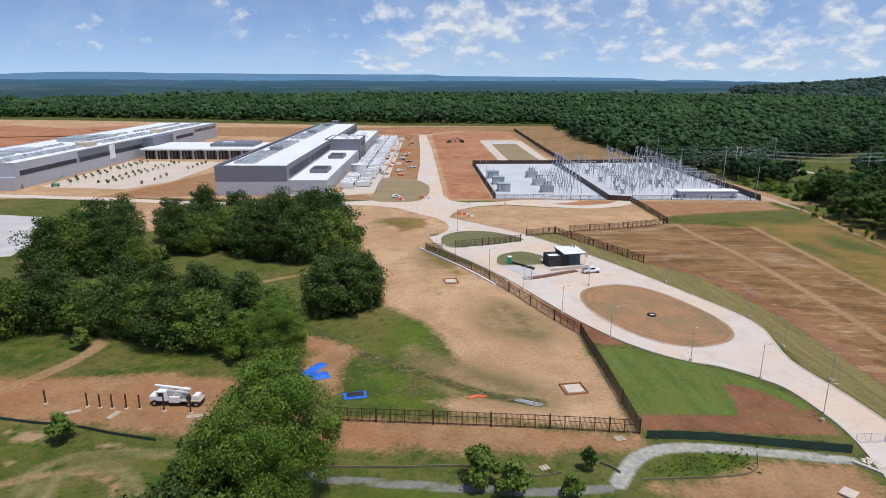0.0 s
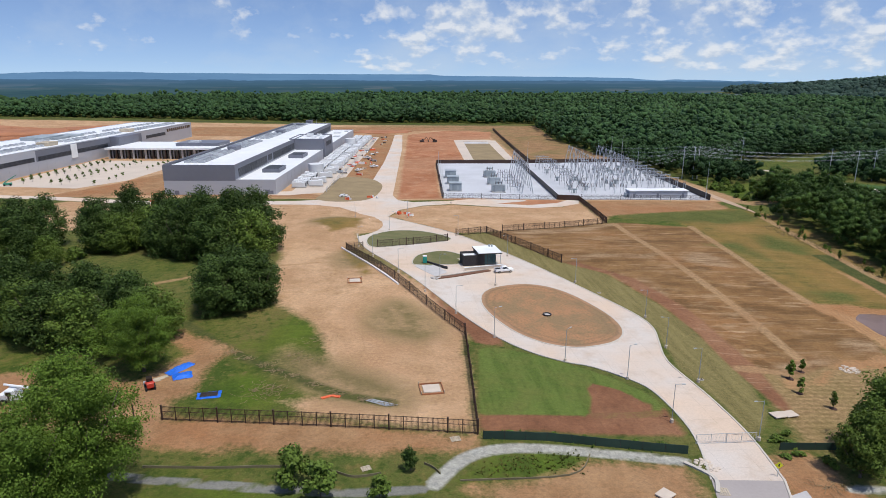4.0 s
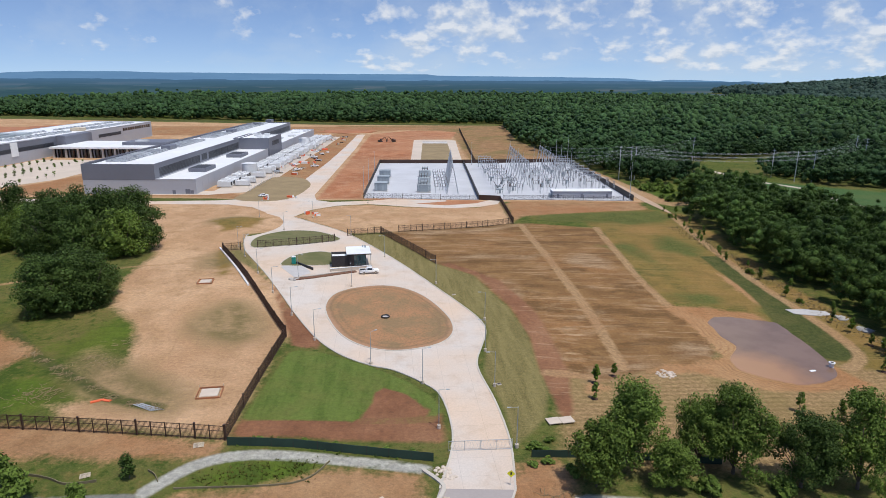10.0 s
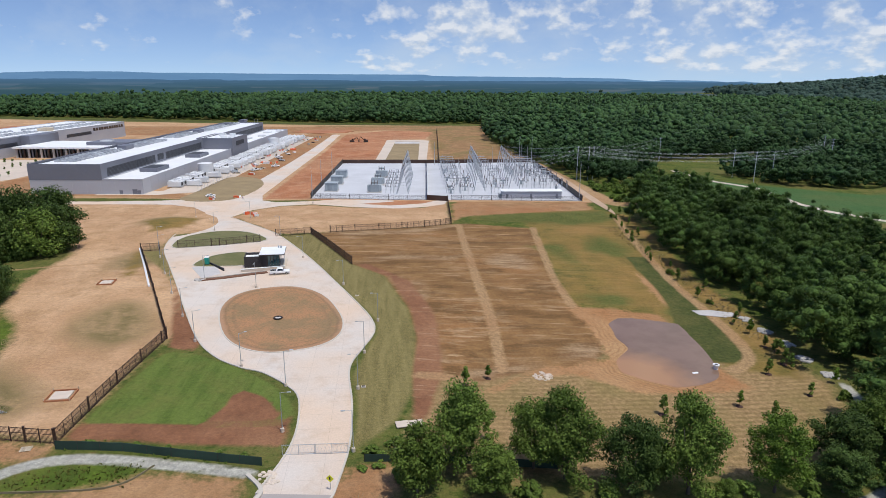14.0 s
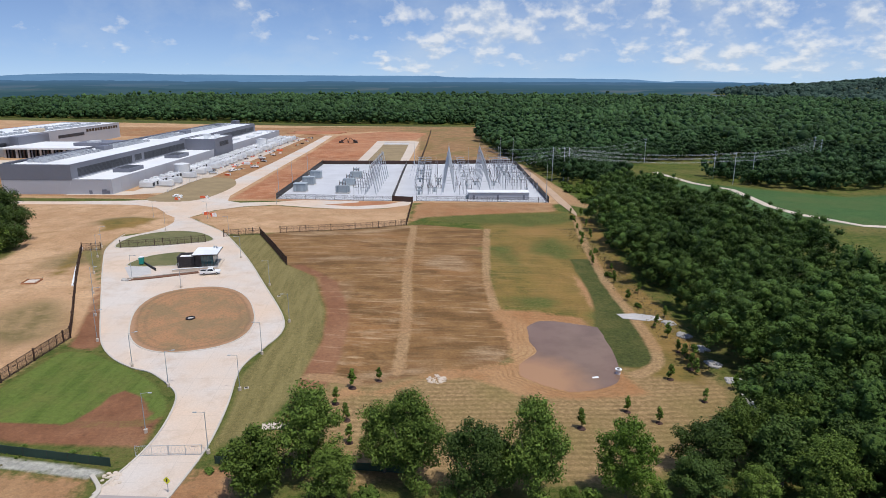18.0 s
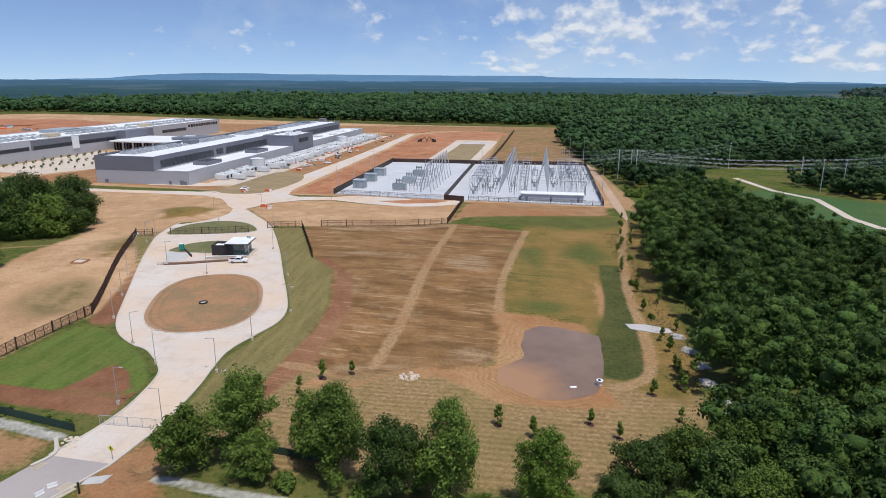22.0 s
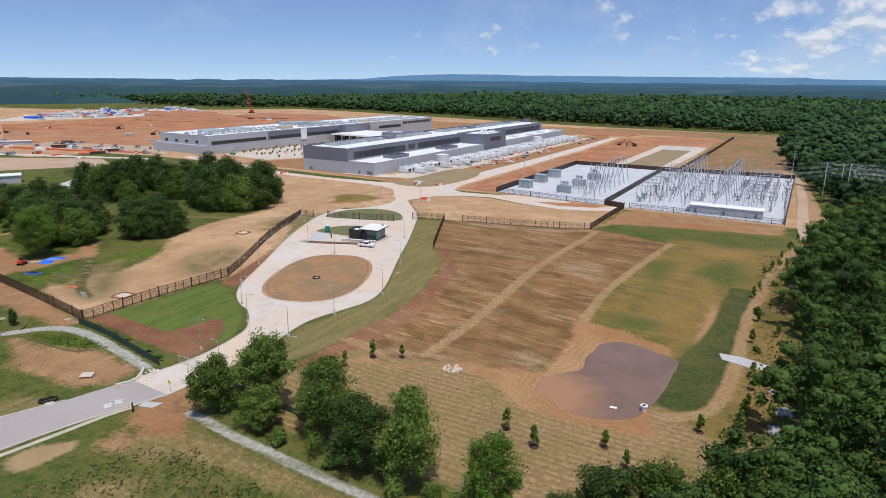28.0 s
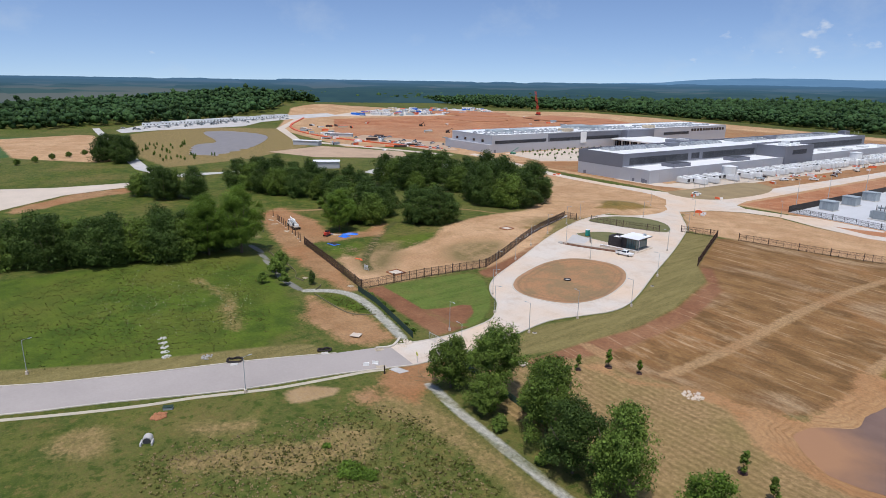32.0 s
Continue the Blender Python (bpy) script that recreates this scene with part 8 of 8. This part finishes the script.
        part("beam", bm, M["steel"], t)
        for j in (0.2, 0.5, 0.8):
            q = a.lerp(b, j)
            part("insulator", rod(bmesh.new(), inv @ (q + Vector((0, 0, -1.0))), inv @ (q + Vector((0, 0, -2.6))), 0.1, 0.1, 6), M["insulator"], t)
    return t


a_frame_row(35, 178, 40, 240, 8, 15.5, "tall galvanised steel line gantry of A-frames")
a_frame_row(76, 184, 82, 266, 9, 16.0, "tall galvanised steel line gantry of A-frames")
a_frame_row(96, 190, 102, 266, 9, 16.0, "tall galvanised steel line gantry of A-frames")


def transformer(m, s=1.0):
    t = thing("transformer", "grey power transformer with radiators and bushings", "transformer", m, "substation transformers")
    t.scale = (s, s, s)
    one_box("plinth", t, "concrete_grey", -3.2, 3.2, -2.4, 2.4, -0.2, 0.35)
    one_box("tank", t, "unit_grey", -2.2, 2.2, -1.5, 1.5, 0.35, 3.6, "", 0.1)
    for sx in (-1, 1):
        for k in range(4):
            one_box("radiator", t, "unit_grey", sx * 2.7 - 0.4, sx * 2.7 + 0.4, -1.4 + k * 0.75, -0.95 + k * 0.75, 0.7, 3.3)
    part("conservator", rod(bmesh.new(), (-1.5, 1.0, 4.6), (1.5, 1.0, 4.6), 0.5, 0.5, 14), M["unit_grey"], t)
    for k in range(3):
        part("bushing", rod(bmesh.new(), (-1.3 + k * 1.3, -0.6, 3.6), (-1.3 + k * 1.5, -1.0, 5.9), 0.22, 0.1, 8), M["insulator"], t)
    return t


def switchgear(m):
    t = thing("switchgear", "grey outdoor switchgear enclosure", "switchgear", m, "switchgear enclosures")
    one_box("plinth", t, "concrete_grey", -3.6, 3.6, -3.0, 3.0, -0.2, 0.3)
    one_box("body", t, "unit_grey", -3.2, 3.2, -2.6, 2.6, 0.3, 4.2, "", 0.08)
    for k in range(5):
        one_box("door", t, "unit_grey", -3.0 + k * 1.22, -1.9 + k * 1.22, -2.68, -2.6, 0.6, 3.6)
    one_box("hood", t, "unit_grey", -3.4, 3.4, -2.8, 2.8, 4.2, 4.45, "", 0.05)
    return t


sgr = switchgear(on(-2.0, 187, -4, 0.1))
for x, y in ((-0.8, 210), (0.2, 233)):
    copy_thing(sgr, on(x, y, -4, 0.1))
tr_ = transformer(on(20.4, 183, -4, 0.1), 1.15)
for x, y in ((22, 207), (24, 234)):
    copy_thing(tr_, on(x, y, -4, 0.1))
STAND = bmesh.new()
rod(STAND, (-1.2, 0, 0), (-1.2, 0, 3.4), 0.12, 0.12, 6), rod(STAND, (1.2, 0, 0), (1.2, 0, 3.4), 0.12, 0.12, 6), box(STAND, -1.7, 1.7, -0.12, 0.12, 3.4, 3.65)
STAND = bm_mesh("stand", STAND, M["steel"])
POST_INS = bm_mesh("insulator", rod(bmesh.new(), (0, 0, 3.65), (0, 0, 5.2), 0.16, 0.1, 8), M["insulator"])
BLADE = bm_mesh("blade", rod(bmesh.new(), (-1.6, 0, 5.25), (1.6, 0, 5.6), 0.05, 0.05, 6), M["chrome"])


def switch(m):
    t = thing("disconnect_switch", "galvanised disconnect switch on a steel stand", "switch", m, "disconnect switches")
    part("stand", STAND, None, t)
    for x in (-1.4, 0, 1.4):
        part("insulator", POST_INS, None, t).location = (x, 0, 0)
    part("blade", BLADE, None, t)
    return t


def breaker(m):
    t = thing("circuit_breaker", "dark circuit breaker with paired bushings", "breaker", m, "circuit breakers")
    one_box("cabinet", t, "unit_grey", -0.6, 0.6, -0.5, 0.5, 0.2, 2.0, "", 0.04)
    part("tank", rod(bmesh.new(), (-1.6, 0, 2.4), (1.6, 0, 2.4), 0.4, 0.4, 12), M["unit_grey"], t)
    for s in (-1, 1):
        part("bushing", rod(bmesh.new(), (s * 1.0, 0, 2.7), (s * 2.2, 0, 5.0), 0.2, 0.1, 8), M["insulator"], t)
        part("leg", box(bmesh.new(), s * 1.3 - 0.08, s * 1.3 + 0.08, -0.4, 0.4, 0, 2.1), M["steel"], t)
    return t


sw0, br0 = switch(on(66, 180, -4)), breaker(on(68.5, 186, -4))
rs_ = random.Random(5)
for i in range(13):
    for j in range(11):
        x, y = 60 + i * 5.2 + j * 0.45, 178 + j * 10.0 - i * 0.35
        if i in (3, 7) or (j == 0 and i > 5):
            continue
        q = rs_.random()
        if q < 0.55:
            copy_thing(sw0, on(x + rs_.uniform(-.4, .4), y, -4 + rs_.choice((0, 90))))
        elif q < 0.76:
            copy_thing(br0, on(x, y, -4 + 90 * (i % 2)))
for i in range(2):
    for j in range(6):
        copy_thing(sw0, on(27.5 + i * 4 + j * 0.5, 180 + j * 10, -4))
# tubular bus on low gantries
for i, x in enumerate((62.5, 66.5, 88, 110, 114, 118)):
    bus = thing("bus_structure", "low galvanised bus gantry with tubular conductors", "gantry", on(x, 230))
    for j in range(9):
        y = -50 + j * 12
        c = x + (230 + y - 160) * 0.05 - x - 3.5
        for s in (-2, 2):
            part("leg", rod(bmesh.new(), (c + s, y, 0), (c + s, y, 7.5), 0.11, 0.11, 6), M["steel"], bus)
        part("beam", box(bmesh.new(), c - 2.4, c + 2.4, y - 0.12, y + 0.12, 7.4, 7.7), M["steel"], bus)
    for s in (-1.6, 0, 1.6):
        part("conductor", rod(bmesh.new(), (-6 + 0.4 + s, -50, 8.3), (-6 + 0.4 + s + 4.9, 46, 8.3), 0.06, 0.06, 6), M["chrome"], bus)
ch = thing("control_house", "long low pale grey control building with a white roof", "building", on(84.4, 163.2, -3.2))
one_box("wall", ch, "wall_light", 0, 30, 0, 6.5, -0.3, 3.5, "pale grey metal walls")
one_box("roof", ch, "roof_white", -0.4, 30.4, -0.4, 6.9, 3.5, 3.85, "white flat roof", 0.05)
for u in (2, 14, 27):
    one_box("door", ch, "wall_dark", u, u + 1.1, -0.06, 0, 0.1, 2.3)
one_box("ac_unit", ch, "unit_grey", -1.4, -0.1, 1.5, 4.5, 0, 2.2, "grey wall air conditioner")
for x, y, h in ((-8.8, 203, 15), (-6.2, 244, 15), (-10.5, 172, 15), (107.4, 212, 21), (129, 294, 20), (119, 288, 20), (122.5, 158.5, 19), (60, 290, 16), (70, 200, 17), (92, 240, 18), (112, 250, 18)):
    mst = thing("lightning_mast", "slender galvanised lightning mast in the substation", "mast", on(x, y), "lightning masts")
    part("shaft", rod(bmesh.new(), (0, 0, -0.2), (0, 0, h), 0.22, 0.05, 8), M["steel"], mst)
    part("footing", rod(bmesh.new(), (0, 0, -0.2), (0, 0, 0.4), 0.45, 0.4, 10), M["concrete_grey"], mst)
# power line leaving to the farm fields
POLE_AT = [(140.5, 223, 20), (147.5, 223.5, 20), (150.5, 224, 20), (250, 219, 19), (262, 220, 19), (352, 292, 19), (362, 315, 19), (233, 318, 18), (248, 240, 18)]
heads = []
for x, y, h in POLE_AT:
    up = thing("power_pole", "tall weathered power pole with crossarms", "power pole", on(x, y), "power poles")
    part("shaft", rod(bmesh.new(), (0, 0, -0.5), (0, 0, h), 0.28, 0.15, 8), M["steel"], up)
    for z in (h - 1, h - 3.2, h - 5.4):
        arm = part("crossarm", box(bmesh.new(), -0.08, 0.08, -1.9, 1.9, z, z + 0.18), M["steel"], up)
        for s in (-1.7, 1.7):
            part("insulator", rod(bmesh.new(), (0, s, z + 0.18), (0, s, z + 0.7), 0.09, 0.06, 6), M["insulator"], arm)
    heads.append((Vector((x, y, gz(x, y))), h))


def wires(name, a, b, sag, label):
    """Three sagging conductors on each side of two poles."""
    t = thing(name, label, "power line", pose(*a[0]))
    for z in (1, 3.2, 5.4):
        for s in (-1.7, 1.7):
            p0, p1 = a[0] + Vector((0, s, a[1] - z + 0.7)), b[0] + Vector((0, s, b[1] - z + 0.7))
            V, F = [], []
            for k in range(11):
                f = k / 10
                q = p0.lerp(p1, f) - Vector((0, 0, 4 * sag * f * (1 - f))) - a[0]
                V += [q + Vector((0, 0.02, -0.012)), q + Vector((0, -0.02, -0.012)), q + Vector((0, 0, 0.024))]
                if k:
                    F += [(3 * k - 3 + i, 3 * k - 3 + (i + 1) % 3, 3 * k + (i + 1) % 3, 3 * k + i) for i in range(3)]
            part("conductor", mesh_of("conductor", V, F, M["steel"]), M["steel"], t)


wires("power_line", heads[0], heads[3], 3.0, "sagging power line over the wood's edge")
wires("power_line", heads[1], heads[4], 3.0, "sagging power line over the wood's edge")
wires("power_line", heads[3], heads[5], 3.0, "sagging power line across the farm fields")
wires("power_line", heads[4], heads[6], 3.0, "sagging power line across the farm fields")
wires("power_line", heads[2], heads[7], 2.5, "sagging power line towards the forest")
GANT = (Vector((103, 262, gz(103, 262))), 16)
wires("power_line", heads[0], GANT, 1.5, "slack power line into the substation")
GANT2 = (Vector((97, 196, gz(97, 196))), 16)
wires("power_line", heads[1], GANT2, 1.5, "slack power line into the substation")

# ---- the far building site ----
crane = thing("tower_crane", "red lattice crane on the far building site", "crane", on(-617, 640))
bm = bmesh.new()
for sx in (-1, 1):
    for sy in (-1, 1):
        rod(bm, (sx * 1.3, sy * 1.3, 2), (sx * 0.8 - 9, sy * 0.8, 38), 0.28, 0.22, 5)
for k in range(18):
    f, g = k / 18, (k + 1) / 18
    for s in (-1, 1):
        rod(bm, (-1.3 + 0.5 * f - 9 * f, s * (1.3 - 0.5 * f), 2 + 36 * f), (1.3 - 0.5 * g - 9 * g, s * (1.3 - 0.5 * g), 2 + 36 * g), 0.14, 0.14, 4)
part("boom", bm, M["red_paint"], crane)
one_box("cab", crane, "red_paint", -3, 3, -2, 2, 1.2, 5, "", 0.2)
for s in (-1, 1):
    one_box("track", crane, "tyre", -4, 4, s * 2.4 - 0.6, s * 2.4 + 0.6, 0, 1.3, "", 0.2)
rf = random.Random(21)


def in_lot(rnd):
    """A random place on the pale lot of the far site."""
    while True:
        x, y = rnd.uniform(-900, -690), rnd.uniform(318, 705)
        if sdf(np.array([x]), np.array([y]), FAR_LOT)[0] > 4:
            return x, y



TR_BODY = bm_mesh("cabin", box(bmesh.new(), -9, 9, -2, 2, 0.6, 3.6, 0.05), M["roof_white"])
TR_ROOF = bm_mesh("roof", box(bmesh.new(), -9.2, 9.2, -2.2, 2.2, 3.6, 3.8), M["roof_white"])
TR_BASE = bm_mesh("skirt", box(bmesh.new(), -8.8, 8.8, -1.8, 1.8, 0, 0.6), M["unit_grey"])
TR_WIN = bm_mesh("window", box(bmesh.new(), -0.7, 0.7, -2.06, -2.0, 1.6, 2.6), M["window_dark"])


def trailer(x, y, a):
    t = thing("site_trailer", "long white site office trailer", "trailer", on(x, y, a, 0.1), "site trailers")
    part("cabin", TR_BODY, None, t), part("roof", TR_ROOF, None, t), part("skirt", TR_BASE, None, t)
    for k in range(5):
        part("window", TR_WIN, None, t).location = (-7 + k * 3.5, 0, 0)


for i in range(18):
    f = i / 17
    trailer(-641 - 74 * f + rf.uniform(-3, 3) - (6 if i % 2 else 0), 50 + 190 * f, 68 + rf.uniform(-3, 3))
for i in range(16):
    trailer(*in_lot(rf), rf.choice((20, 110)))
for x, y, w, d, h, a in ((-246, 54, 16, 9, 4.0, 60), (-385, 110, 24, 6, 3.5, 35), (-443, 176, 22, 4, 3, 50), (-130, 560, 26, 8, 3.5, -5), (-317, 562, 24, 8, 4.5, -5), (-255, 520, 20, 6, 3, -5)):
    sh = thing("site_shed", "long low white-roofed shed on the building site", "shed", on(x, y, a))
    one_box("wall", sh, "wall_light", -w / 2, w / 2, -d / 2, d / 2, -0.5, h)
    one_box("roof", sh, "roof_white", -w / 2 - 0.5, w / 2 + 0.5, -d / 2 - 0.5, d / 2 + 0.5, h, h + 0.4, "white roof", 0.05)
for i in range(60):
    t = rf.random()
    x, y = -330 - 260 * t + rf.uniform(-25, 25), 150 + 60 * t + rf.uniform(-25, 40) + (rf.uniform(0, 380) if i % 3 == 0 else 0)
    w, d, h = rf.uniform(4, 14), rf.uniform(2, 5), rf.uniform(0.8, 2.8)
    st = thing("material_stack", "stacked building material on the far site", "materials", on(x, y, rf.uniform(0, 180)), "stacked materials")
    for k in range(3):
        one_box("pack", st, rf.choice(("roof_white", "unit_grey", "rust_metal", "orange_plastic", "wood_pale", "roof_white")), -w / 2, w / 2, -d / 2 + k * d / 3, -d / 2 + (k + 0.85) * d / 3, 0, h * rf.uniform(0.6, 1.0), "", 0.03)
for i in range(110):
    x, y = in_lot(rf)
    w, d, h = rf.uniform(5, 16), rf.uniform(2, 4), rf.uniform(1.2, 3.6)
    st = thing("material_stack", "pale stacked building material on the far site", "materials", on(x, y, rf.choice((20, 110)) + rf.uniform(-8, 8)), "stacked materials")
    one_box("crate", st, rf.choice(("roof_white", "roof_white", "unit_grey", "blue_tarp", "wood_pale", "orange_plastic")), -w / 2, w / 2, -d / 2, d / 2, 0, h, "", 0.05)
    one_box("pallet_base", st, "wood_pale", -w / 2, w / 2, -d / 2 + 0.1, d / 2 - 0.1, -0.2, 0)
# long red pipe barrier along the haul road
tagged(new("barrier_line", ribbon("barrier_line", smooth_loop([(-700, 262), (-580, 186), (-470, 160), (-380, 168), (-300, 190)], 6, False), 2.2, M["orange_plastic"], 0.05, 0.9)), "long row of orange barriers along the haul road", "barrier")
# spoil heaps
for x, y, r, h in ((-330, 470, 40, 6), (-420, 560, 60, 7), (-520, 600, 70, 6), (-350, 620, 50, 5), (-600, 480, 60, 5), (-40, 560, 30, 3.5), (-700, 560, 80, 8), (-120, 540, 25, 2.5), (-2, 452, 12, 1.5)):
    bm = bmesh.new()
    g = bmesh.ops.create_icosphere(bm, subdivisions=4, radius=1.0)
    z = gz(x, y)
    for v_ in bm.verts:
        k = 1 + 0.35 * noise.noise(Vector((v_.co.x * 2.2 + x, v_.co.y * 2.2 + y, 0)))
        v_.co = Vector((x + v_.co.x * r * k, y + v_.co.y * r * 0.7 * k, z + max(-0.05, v_.co.z) * h * 0.45 * k))
    tagged(new("earth_mound", bm_mesh("earth_mound", bm, M["clay"], True)), "heap of bare red clay on the building site", "earth heap")
# excavator on the clay
for x, y, a in ((-4, 447, 20), (8, 452, 200), (-430, 300, 60), (-520, 330, 10)):
    ex = thing("excavator", "dark tracked excavator on red clay", "excavator", on(x, y, a))
    for s in (-1, 1):
        one_box("track", ex, "tyre", -2.2, 2.2, s * 1.3 - 0.35, s * 1.3 + 0.35, 0, 0.95, "", 0.2)
    one_box("house", ex, "rust_metal", -2.0, 1.3, -1.4, 1.4, 1.0, 2.3, "", 0.1)
    one_box("cab", ex, "window_dark", 0.0, 1.4, 0.3, 1.3, 2.3, 3.2, "", 0.1)
    b1 = part("boom", rod(bmesh.new(), (1.0, 0, 2.0), (4.6, 0, 5.0), 0.35, 0.28, 6), M["rust_metal"], ex)
    part("stick", rod(bmesh.new(), (4.6, 0, 5.0), (6.4, 0, 1.6), 0.25, 0.2, 6), M["rust_metal"], b1)
    part("bucket", box(bmesh.new(), 5.8, 6.9, -0.6, 0.6, 0.6, 1.7, 0.15), M["rust_metal"], ex)
lift_ = thing("boom_lift", "green telescopic lift beside the far hall", "lift", on(-243, 216, 20, 0.1))
one_box("chassis", lift_, "machine_green", -2, 2, -1.1, 1.1, 0.5, 1.5, "", 0.1)
part("boom", rod(bmesh.new(), (-1.5, 0, 1.6), (4.5, 0, 5.5), 0.25, 0.18, 6), M["machine_green"], lift_)
for x in (-1.4, 1.4):
    for s in (-1, 1):
        part("wheel", rod(bmesh.new(), (x, s * 0.9, 0.5), (x, s * 1.3, 0.5), 0.5, 0.5, 14), M["tyre"], lift_)
